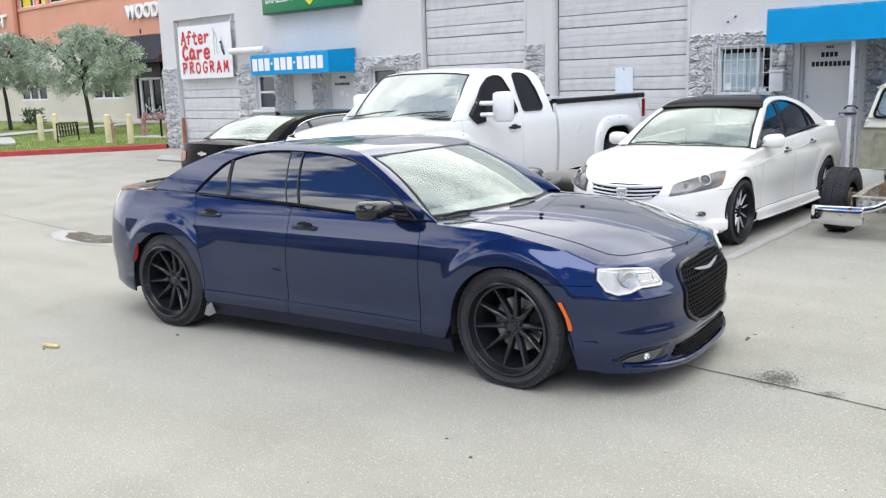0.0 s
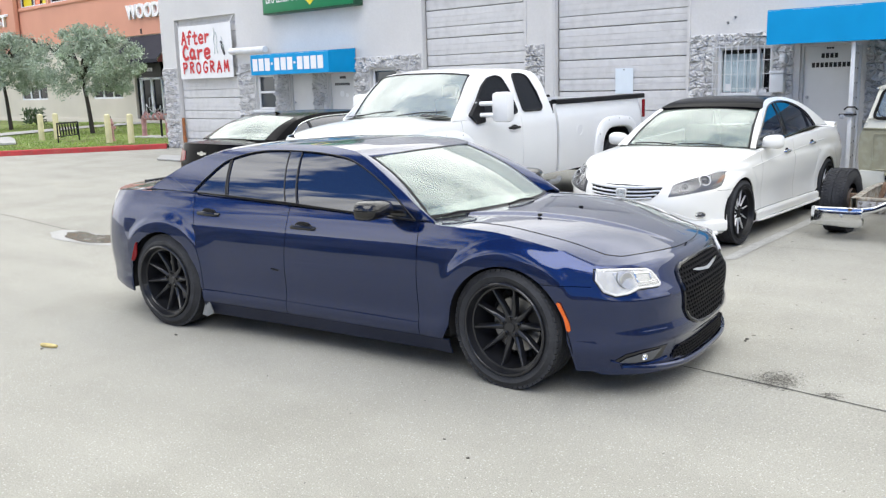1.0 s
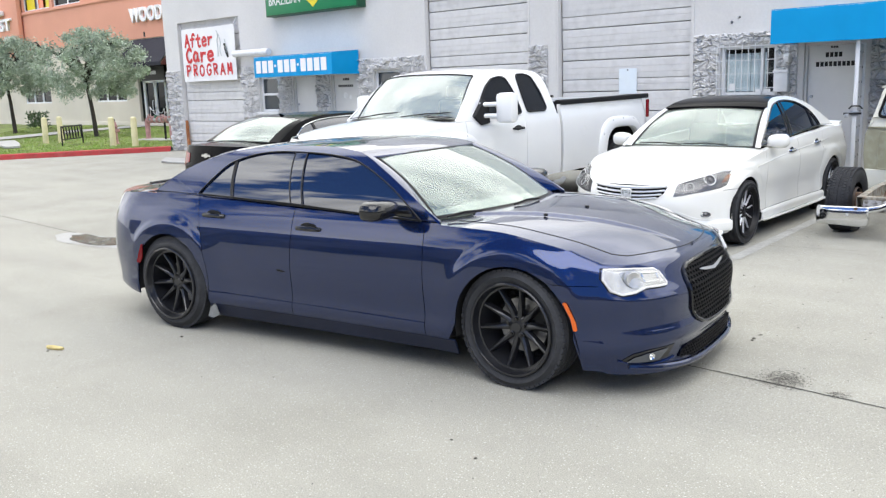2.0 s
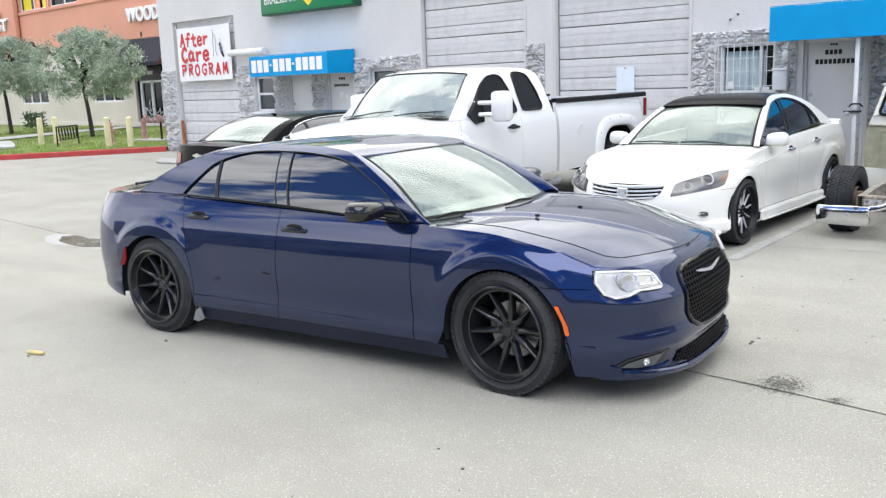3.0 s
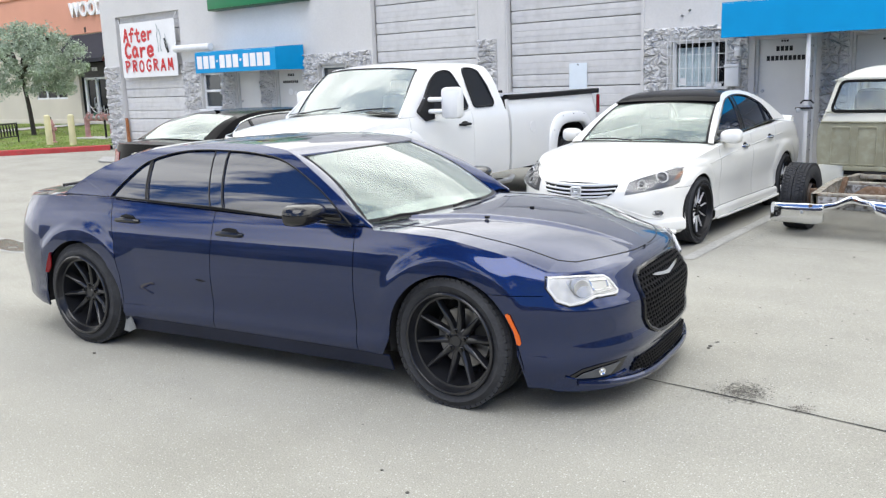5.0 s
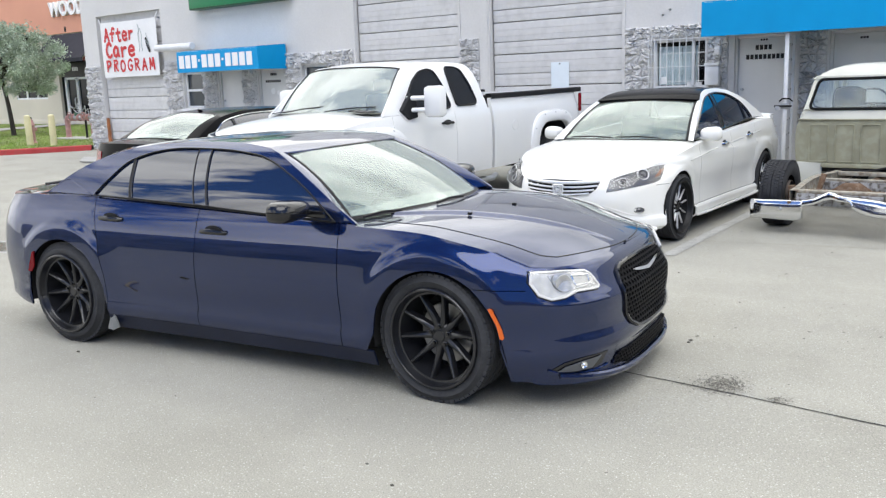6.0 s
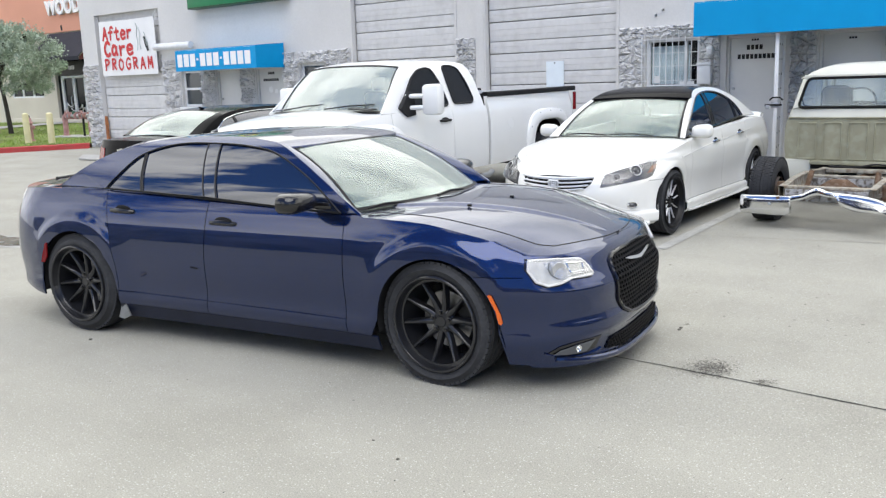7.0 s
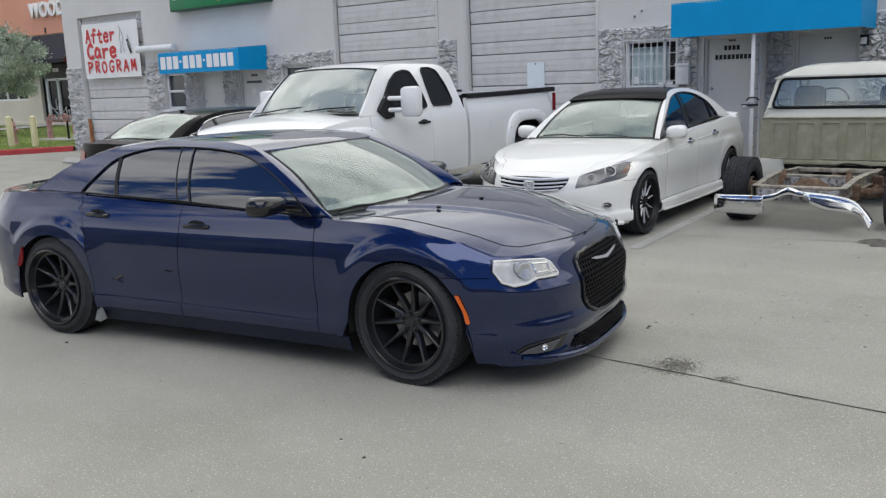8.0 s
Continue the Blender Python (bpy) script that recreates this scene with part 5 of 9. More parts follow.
# ---- the dark blue saloon in the middle of the lot ----
CX, CY, CYAW = -4.789, 4.804, 8.41
blue = empty("blue_sedan", pose(CX, CY, 0, 0, 0, CYAW), "dark metallic blue four-door sedan with black rims, parked on the concrete", "car")
R_ARCH = 0.402
SH = Shell(w=0.945, x_f=2.06, x_r=-2.22, cf=0.78, pf=3.1, cr=0.62, pr=2.6,
           side=[(0.08, -0.09), (0.15, -0.055), (0.22, -0.025), (0.27, -0.002), (0.305, 0.006), (0.33, 0.005), (0.37, -0.004), (0.42, -0.003), (0.52, 0.008), (0.60, 0.0145), (0.66, 0.0145), (0.71, 0.0115), (0.75, 0.0075), (0.79, 0.0025), (0.82, -0.0025), (0.86, -0.0105), (0.90, -0.0215), (0.94, -0.0340), (0.965, -0.0425), (0.98, -0.0500), (1.02, -0.0680), (1.07, -0.095), (1.12, -0.12)],
           plan=[(-2.4, 0.975), (-1.5, 1.0), (0.0, 0.985), (1.5, 1.0), (2.3, 0.99)],
           flares=[(1.526, R_ARCH, 0.016, 0.36), (-1.526, R_ARCH, 0.016, 0.36)], warps=[(-0.27, 0.045, 0.3, 0.35), (-1.10, -0.24, 0.55, 0.4)],
           arches=[(1.526, R_ARCH, 0.36), (-1.526, R_ARCH, 0.36)],
           nose=[(0.08, 2.37), (0.13, 2.45), (0.22, 2.44), (0.30, 2.452), (0.345, 2.474), (0.39, 2.470), (0.45, 2.453), (0.56, 2.458), (0.61, 2.452), (0.65, 2.425), (0.70, 2.400), (0.74, 2.382), (0.772, 2.364), (0.788, 2.345), (0.80, 2.318), (0.82, 2.275), (0.86, 2.2)],
           tail=[(0.1, -2.46), (0.25, -2.54), (0.5, -2.58), (0.8, -2.57), (1.0, -2.53), (1.06, -2.50)],
           sill=[(-2.3, 0.32), (-1.9, 0.235), (-1.0, 0.145), (1.1, 0.150), (1.9, 0.17), (2.2, 0.16)],
           front_sill=[(0, 0.15), (0.5, 0.145), (1, 0.13)], rear_sill=[(0, 0.31), (0.4, 0.36), (1, 0.37)],
           shoulder=[(-2.25, 1.040), (-1.9, 1.062), (-1.2, 1.064), (-0.2, 1.030), (0.3, 1.002), (0.65, 0.980), (0.95, 0.972), (1.4, 0.957), (1.75, 0.90), (2.06, 0.80)],
           front_top=[(0, 0.80), (0.3, 0.79), (0.6, 0.795), (1.0, 0.800)], rear_top=[(0, 1.04), (0.4, 1.052), (1.0, 1.06)])
RAIL = [(-1.71, 1.088), (-1.40, 1.268), (-1.02, 1.385), (-0.60, 1.425), (-0.20, 1.43), (0.08, 1.412), (0.30, 1.368), (0.67, 1.19), (1.00, 0.988)]
TOP = [(-1.22, 1.078), (-1.10, 1.195), (-0.95, 1.315), (-0.66, 1.383), (-0.28, 1.389), (0.03, 1.370), (0.27, 1.325), (0.60, 1.175), (0.855, 0.988)]
CHR = dict(shell=SH, doors=(0.885, -0.27, -1.10), rocker_top=0.247, arch_seam=0.678, hood_f=0.165, cowl_x=0.95, hood_x=2.29, hood_cut=(2.31, 0.27, 0.80), 
           centre=[(-2.55, 1.05), (-2.3, 1.066), (-1.8, 1.088), (0.9, 1.0), (1.3, 1.005), (1.7, 0.972), (2.0, 0.916), (2.2, 0.858), (2.28, 0.828), (2.325, 0.800)],
           rear_glass_x=-1.75, cabin=[(0.95, 0.90), (1.05, 0.882), (1.15, 0.845), (1.28, 0.765), (1.36, 0.70), (1.40, 0.655), (1.435, 0.59)],
           dlo_top=TOP, rail=RAIL, dlo_bottom=[(-1.22, 1.078), (-0.77, 1.064), (-0.25, 1.046), (0.28, 1.016), (0.65, 0.995), (0.855, 0.986)], panes=[(-1.21, -0.870, -1.21, -0.934), (-0.858, -0.271, -0.922, -0.386), (-0.162, 0.845, -0.269, 0.845)], pillars=[(-0.870, -0.858, -0.934, -0.922), (-0.271, -0.162, -0.386, -0.269)],
           ws_bottom=(0.905, 0.80, 0.985), ws_top=(0.30, 0.61, 1.36), ws_bow=(0.29, 0.085), ws_crown=(0.028, 0.012), roof_taper=0.75, rail_a=2, rw_bottom=(-1.72, 0.70, 1.09), rw_top=(-1.06, 0.58, 1.395), rw_bow=0.05, rail_c=2, roof_crown=0.016, floor_z=0.16,
           hood_dome=(0.62, 0.13, 0.017, 0.032), frit=0.10, frit_low=0.3, frit_top=0.10, seal_r=0.005, sill_mat=M_SILL, trim_mat=M_SATIN, pillar_mat=M_TINT, trim_r=0.0052)
SH.wave = 0.0008
build_sedan(blue, CHR, M_BLUE, ws_glass=M_SCREEN)
for x, y, z, s, st, rim_r in ((1.524, -0.83, 0.370, -1, -5.0, 0.287), (1.524, 0.83, 0.370, 1, -5.0, 0.287), (-1.520, -0.84, 0.368, -1, 0, 0.282), (-1.520, 0.84, 0.368, 1, 0, 0.282)):
    wheel(blue, (x, y, z), s, z, rim_r, 0.24 if x > 0 else 0.265, 10, M_RIM, steer=st, dish=0.075, style="single", stretch=0.0 if x > 0 else 0.032)

# black panoramic glass in the roof
rows = []
for i in range(13):
    x = -0.12 - 0.70 * i / 12
    zr = lerp_table(sorted(RAIL), x)
    rows.append([Vector((x + 0.04 * (1 - (y / 0.6) ** 2), y, zr + 0.016 * (1 - abs(y / 0.6) ** 2.5) + 0.004)) for y in (-0.44, -0.3, -0.15, 0, 0.15, 0.3, 0.44)])
skin("sunroof", rows, M_BLACK, blue, both=False, thick=0.012, smooth=60, out=(0, 0, 0))
for k in (-1, 1):
    # head lamp: bright housing, light pipe, two projector bowls, clear cover
    lo = [(-0.867, 0.770), (-0.886, 0.716), (-0.880, 0.655), (-0.850, 0.626), (-0.801, 0.633), (-0.738, 0.656), (-0.67, 0.658), (-0.612, 0.655)]
    hi = [(-0.867, 0.776), (-0.82, 0.776), (-0.773, 0.773), (-0.70, 0.768), (-0.645, 0.759), (-0.622, 0.740), (-0.604, 0.715), (-0.594, 0.670)]
    lo, hi = [(-k * y, z) for y, z in lo], [(-k * y, z) for y, z in hi]
    lamp = part("head_lamp", thicken(grid(front_patch(SH, lo, hi, 22, 8, 0.005), out=(1, 0, 0.5)), 0.01), M_SILVER, blue, "bright silver head lamp with clear cover")
    rim = [(-k * y, z) for y, z in [(-0.866, 0.770), (-0.773, 0.768), (-0.650, 0.755), (-0.625, 0.735), (-0.600, 0.672), (-0.614, 0.661), (-0.738, 0.664), (-0.801, 0.640), (-0.850, 0.633), (-0.876, 0.657), (-0.882, 0.718)]]
    part("light_pipe", loop_tube(SH, rim, 0.0075, 0.006, 4), M_WHITELENS, lamp, "white light pipe round the lamp")
    lo_i = [(-k * y, z) for y, z in [(-0.880, 0.735), (-0.874, 0.668), (-0.850, 0.638), (-0.822, 0.642)]]
    hi_i = [(-k * y, z) for y, z in [(-0.864, 0.768), (-0.856, 0.768), (-0.848, 0.763), (-0.838, 0.680)]]
    part("light_guide", thicken(grid(front_patch(SH, lo_i, hi_i, 10, 4, 0.008), out=(1, 0, 0.5)), 0.004), M_SILVER, lamp, "broad pale end of the light pipe")
    lo_i = [(-k * y, z) for y, z in [(-0.825, 0.735), (-0.822, 0.680), (-0.79, 0.660), (-0.74, 0.680), (-0.635, 0.684)]]
    hi_i = [(-k * y, z) for y, z in [(-0.825, 0.750), (-0.79, 0.760), (-0.74, 0.759), (-0.68, 0.752), (-0.645, 0.732)]]
    part("reflector_bowl", thicken(grid(front_patch(SH, lo_i, hi_i, 14, 5, 0.008), out=(1, 0, 0.5)), 0.004), M_BOWL, lamp, "mirrored bowl")
    # round projector and a long low-beam module beside it
    c = on_front(SH, [(-k * -0.782, 0.710)], 0.008)[0]
    ob = part("projector", lathe([(0.046, 0.0), (0.044, 0.004), (0.036, 0.002), (0.020, -0.002), (0.0, -0.003)], 24, "x"), M_SILVER, lamp, "pale round projector bowl")
    ob.location, ob.rotation_euler = c, (0, 0, k * 0.6)
    arc = [(-k * (-0.790 - 0.030 * math.cos(a)), 0.710 + 0.046 * math.sin(a)) for a in (-1.15 + 2.3 * i / 10 for i in range(11))]
    part("projector_edge", tube(on_front(SH, arc, 0.013), 0.0042, 6), M_PLASTICGREY, lamp, "dark crescent edge of the bowl")
    outer = [(y * 1.006, z + (0.006 if z > 0.70 else -0.007)) for y, z in rim]
    part("lamp_gap", loop_tube(SH, outer, 0.004, 0.004, 4), M_SATIN, lamp)
    box_l = [(-k * y, z) for y, z in [(-0.735, 0.694), (-0.655, 0.694), (-0.648, 0.735), (-0.735, 0.742)]]
    part("beam_module", loop_tube(SH, box_l, 0.006, 0.012, 4), M_CHROME, lamp, "bright frame of the beam module")
    lo_i, hi_i = [box_l[0], box_l[1]], [box_l[3], box_l[2]]
    part("beam_lens", thicken(grid(front_patch(SH, lo_i, hi_i, 6, 3, 0.010), out=(1, 0, 0.5)), 0.003), M_SILVER, lamp)
    for i in range(8):
        for y0, z0, dz in ((-0.790, 0.768, -0.0015), (-0.735, 0.672, 0.001)):
            c = on_front(SH, [(-k * (y0 + 0.016 * i), z0 + dz * i)], 0.010)[0]
            bm = bmesh.new()
            bmesh.ops.create_icosphere(bm, subdivisions=1, radius=0.005)
            ob = part("lamp_diode", bm, M_CHROME, lamp)
            ob.location = c
    cover = front_patch(SH, lo, hi, 22, 8, 0.016)
    part("lamp_cover", grid(cover, out=(1, 0, 0.5)), M_LENS, lamp).visible_shadow = False
    # seam under the lamp from the wheel arch, orange side marker
    ym = lambda x, z: SH.half(x, z) + 0.003
    mk = [(1.872, 0.580), (1.882, 0.586), (1.898, 0.580), (1.945, 0.470), (1.953, 0.425), (1.944, 0.414), (1.928, 0.420), (1.915, 0.49)]
    part("side_marker", plate([(x, k * ym(x, z), z) for x, z in mk], 0.008, (0.3, k, 0)), M_ORANGE, blue, "orange side marker ahead of the wheel")
    mk = [(-1.825, 0.655), (-1.81, 0.66), (-1.845, 0.55), (-1.89, 0.50), (-1.905, 0.505), (-1.87, 0.57)]
    part("side_marker", plate([(x, k * ym(x, z), z) for x, z in mk], 0.008, (-0.2, k, 0)), M_RED, blue, "red side marker behind the rear wheel")
    # fog lamp recess
    lo = [(k * 0.832, 0.243), (k * 0.81, 0.228), (k * 0.742, 0.219), (k * 0.66, 0.222), (k * 0.60, 0.238)]
    hi = [(k * 0.832, 0.250), (k * 0.81, 0.284), (k * 0.74, 0.303), (k * 0.66, 0.306), (k * 0.575, 0.309)]
    fog = part("fog_lamp_bezel", thicken(grid(front_patch(SH, lo, hi, 14, 4, 0.004), out=(1, 0, 0.25)), 0.006), M_BLACK, blue, "gloss black fog lamp recess")
    lo = [(k * 0.815, 0.236), (k * 0.742, 0.229), (k * 0.665, 0.234)]
    hi = [(k * 0.800, 0.262), (k * 0.742, 0.284), (k * 0.625, 0.297)]
    part("fog_lens", thicken(grid(front_patch(SH, lo, hi, 8, 3, 0.012), out=(1, 0, 0.25)), 0.004), M_LAMPGREY2, fog, "grey lamp lens")
    c = on_front(SH, [(k * 0.725, 0.266)], 0.013)[0]
    ob = part("fog_lamp", lathe([(0.020, 0.0), (0.019, 0.008), (0.010, 0.004), (0.0, 0.010)], 16, "x"), M_CHROME, fog, "small bright fog lamp bulb")
    ob.location, ob.rotation_euler = c, (0, 0, k * 0.7)
    trim = [(0.845, 0.243), (0.79, 0.219), (0.70, 0.208), (0.60, 0.214), (0.55, 0.224)]
    part("fog_trim", tube(on_front(SH, [(k * y, z) for y, z, _ in smooth_chain([(y, z, 0) for y, z in trim], 4)], 0.004), 0.007, 6), M_BLUE, blue)
    # mirrors and handles
    mirror_cup(blue, (0.62, k * 1.055, 1.068), k, M_BLACK, M_BLACK, (0.12, 0.30, 0.125))
    bm = box(0.60, 0.78, k * 0.86 - 0.03, k * 0.86 + 0.03, 1.0, 1.05, 0.02)
    part("mirror_foot", bm, M_BLACK, blue)
    door_handle(blue, -0.09, SH.half(-0.09, 0.885) - 0.002, 0.885, M_BLACK, k)
    door_handle(blue, -1.03, SH.half(-1.03, 0.928) - 0.002, 0.928, M_BLACK, k)
    # torn grey liner behind the rear wheel
    part("mud_flap", plate([(-1.112, k * 0.925, 0.42), (-1.065, k * 0.935, 0.27), (-1.02, k * 0.935, 0.165), (-1.10, k * 0.925, 0.13), (-1.16, k * 0.92, 0.135), (-1.125, k * 0.92, 0.22)], 0.008, (0, k, 0)), M_PLASTICGREY, blue, "loose grey wheel housing liner")
# grille: frame, dark backing, honeycomb, winged badge
half = [(0.0, 0.744), (0.20, 0.742), (0.335, 0.733), (0.392, 0.705), (0.420, 0.61), (0.402, 0.49), (0.345, 0.415), (0.26, 0.378), (0.14, 0.366), (0.0, 0.362)]
loop = half + [(-y, z) for y, z in half[-2:0:-1]]
gr = part("grille", thicken(grid(front_patch(SH, [(-y, z) for y, z in half], half, 22, 14, 0.003), out=(1, 0, 0.5)), 0.006), M_UNDER, blue, "black honeycomb grille with a winged badge")
part("grille_frame", loop_tube(SH, loop, 0.012, 0.006, 3), M_BLACK, gr, "gloss black grille frame")


def inside(poly, y, z):
    c = False
    for (y0, z0), (y1, z1) in zip(poly, poly[1:] + poly[:1]):
        if (z0 > z) != (z1 > z) and y < (y1 - y0) * (z - z0) / (z1 - z0) + y0:
            c = not c
    return c


def honeycomb(loop, step, sq, r, off):
    """Small six-sided rings laid over an area of the nose."""
    bm = bmesh.new()
    ys, zs = [p[0] for p in loop], [p[1] for p in loop]
    row, z = 0, min(zs)
    while z < max(zs):
        y = min(ys) + (step / 2 if row % 2 else 0)
        while y < max(ys):
            if inside(loop, y, z):
                ring = [(y + step * 0.56 * math.cos(math.radians(60 * i + 30)), z + sq * 0.60 * math.sin(math.radians(60 * i + 30))) for i in range(6)]
                a = on_front(SH, ring, off)
                b = on_front(SH, [(y + (p[0] - y) * 0.66, z + (p[1] - z) * 0.66) for p in ring], off)
                c = on_front(SH, [(y + (p[0] - y) * 0.60, z + (p[1] - z) * 0.60) for p in ring], off - r)
                add_grid(bm, [a, b, c], close_v=True)
            y += step
        z += sq * 0.87
        row += 1
    return bm


wide = [(y * 0.985, 0.555 + (z - 0.555) * 0.985) for y, z in loop]
part("grille_mesh", honeycomb(wide, 0.040, 0.030, 0.012, 0.013), M_GRILLE, gr, "black honeycomb mesh")
for k in (-1, 1):
    lo = [(k * 0.0, 0.636), (k * 0.07, 0.644), (k * 0.17, 0.660), (k * 0.235, 0.676)]
    hi = [(k * 0.0, 0.658), (k * 0.07, 0.664), (k * 0.17, 0.677), (k * 0.235, 0.680)]
    part("badge_wing", thicken(grid(front_patch(SH, lo, hi, 8, 2, 0.030), out=(1, 0, 0.6)), 0.012), M_CHROME, gr, "chrome wing of the badge")
low = [(0.0, 0.262), (0.3, 0.266), (0.43, 0.272), (0.52, 0.225), (0.46, 0.200), (0.3, 0.182), (0.0, 0.172)]
loop2 = low + [(-y, z) for y, z in low[-2:0:-1]]
lg = part("lower_grille", thicken(grid(front_patch(SH, [(-y, z) for y, z in low], low, 14, 10, 0.003), out=(1, 0, 0.2)), 0.006), M_UNDER, blue, "black mesh lower air intake")
part("grille_mesh", honeycomb(loop2, 0.034, 0.024, 0.010, 0.012), M_GRILLE, lg, "black honeycomb mesh")
lip = on_front(SH, [(0.80 - 1.60 * i / 40, 0.152 + 0.06 * abs(i / 20 - 1) ** 3) for i in range(41)], 0.014)
part("front_lip", tube(lip, 0.018, 8), M_BLUE, blue, "dark blue front lip")
wiper(blue, (1.105, -0.56, 1.022), (0.975, -0.775, 1.006))
wiper(blue, (1.215, 0.03, 1.035), (1.185, -0.27, 1.030))
# washer jets on the bonnet
for x, y, z in ((1.60, -0.02, 1.006), (1.50, -0.43, 1.002)):
    part("washer_jet", box(x - 0.014, x + 0.014, y - 0.009, y + 0.009, z - 0.012, z + 0.004, 0.004), M_SATIN, blue)
# the wing flows up into the rear pillar
rows = []
for i in range(25):
    x = -2.10 + 0.90 * i / 24
    e = SH.point(("s", x), SH.top(("s", x)))
    zr = lerp_table(sorted(RAIL), x)
    z1 = max(e.z + 0.012, min(e.z + 0.012 + 0.10 * min(1.0, max(0.0, (-1.22 - x) / 0.28)), zr - 0.004))
    p1 = Vector((x, -side_y(CHR["cabin"], z1) - 0.0012, z1))
    if x < -1.70:
        # dies out on the deck behind the pillar
        t = min(1.0, (-1.70 - x) / 0.38)
        d = deck_rows(SH, [("s", x)], 0.12, 0.12, CHR["centre"], 1)[0][0] + Vector((0, 0, 0.005))
        p1 = p1.lerp(d, t * t * (3 - 2 * t))
    c = Vector((x, p1.y - 0.008, e.z + 0.022 * min(1.0, max(0.0, (x + 2.1) / 0.4))))
    p0 = e + Vector((0, 0.004, 0.003))
    rows.append([p0 * (1 - t) ** 2 + c * 2 * t * (1 - t) + p1 * t * t for t in (0, 0.15, 0.3, 0.45, 0.6, 0.75, 0.9, 1)])
skin("rear_pillar_foot", rows, M_BLUE, blue, thick=0.002, smooth=60, out=(-1.5, 0, 0.8))
# short scrape on the rear door
ys = SH.half(-0.35, 0.565)
part("scrape", plate([(x, -ys - 0.0015, z) for x, z in ((-0.395, 0.572), (-0.36, 0.577), (-0.325, 0.569), (-0.30, 0.566), (-0.335, 0.560), (-0.375, 0.565))], 0.002, (0, -1, 0)), M_SATIN, blue, "dark scrape in the door paint")
# low black lip on the boot
us = [("r", k) for k in (0.72, 0.80, 0.87, 0.94, 1.0)]
pts = [SH.point(u, SH.top(u)) + Vector((0.03, 0, 0.004)) for u in us]
part("boot_spoiler", tube(pts + [Vector((p.x, -p.y, p.z)) for p in pts[-2::-1]], 0.012, 8), M_BLACK, blue)


# ---- the pearl white saloon with a black roof ----
white = empty("white_sedan", pose(-4.687, 10.30, ground_z(10.3), 0, 0, -88.5), "pearl white sedan with black roof and dark spoked rims", "car")
AR = 0.362
# chrome with pale body colour in place of the bright ground it would mirror
M_BRIGHTBAR = mat("pale_lit_chrome", (0.80, 0.81, 0.82), 0.28, 0.45, 0.5, var=0.03)
SA = Shell(w=0.918, x_f=1.86, x_r=-2.05, cf=0.80, pf=2.4, cr=0.62, pr=2.6,
           side=[(0.10, -0.08), (0.17, -0.03), (0.20, 0.012), (0.28, 0.012), (0.30, -0.012), (0.45, -0.022), (0.62, -0.006), (0.72, 0.0), (0.80, -0.004), (0.84, -0.02), (0.92, -0.03), (1.0, -0.05), (1.10, -0.09)],
           plan=[(-2.4, 0.97), (-1.4, 1.0), (0.0, 0.985), (1.4, 1.0), (2.3, 0.99)],
           flares=[(1.4, AR, 0.014, 0.335), (-1.4, AR, 0.014, 0.335)], warps=[(-0.95, -0.3, 0.5, 0.4)],
           arches=[(1.4, AR, 0.335), (-1.4, AR, 0.335)],
           nose=[(0.12, 2.22), (0.17, 2.29), (0.30, 2.29), (0.45, 2.31), (0.56, 2.29), (0.66, 2.23), (0.70, 2.15), (0.76, 2.0)],
           tail=[(0.1, -2.42), (0.3, -2.5), (0.6, -2.52), (0.95, -2.46), (1.05, -2.42)],
           sill=[(-2.3, 0.22), (-1.8, 0.18), (-1.0, 0.165), (1.0, 0.165), (1.8, 0.155), (2.2, 0.155)],
           front_sill=[(0, 0.155), (0.3, 0.16), (1, 0.17)], rear_sill=[(0, 0.22), (1, 0.24)],
           shoulder=[(-2.05, 1.03), (-1.6, 1.05), (-0.8, 1.025), (0.0, 0.985), (0.75, 0.935), (1.2, 0.89), (1.5, 0.845), (1.72, 0.79), (1.86, 0.755)],
           front_top=[(0, 0.755), (0.3, 0.715), (1.0, 0.685)], rear_top=[(0, 1.03), (0.4, 1.05), (1.0, 1.06)])
RAIL_A = [(-1.75, 1.080), (-1.50, 1.215), (-1.23, 1.348), (-0.83, 1.453), (-0.35, 1.468), (-0.04, 1.433), (0.16, 1.362), (0.52, 1.175), (0.88, 0.960)]
TOP_A = [(-1.26, 1.095), (-1.20, 1.19), (-1.07, 1.30), (-0.80, 1.392), (-0.48, 1.422), (-0.14, 1.40), (0.11, 1.333), (0.48, 1.160), (0.83, 0.978)]
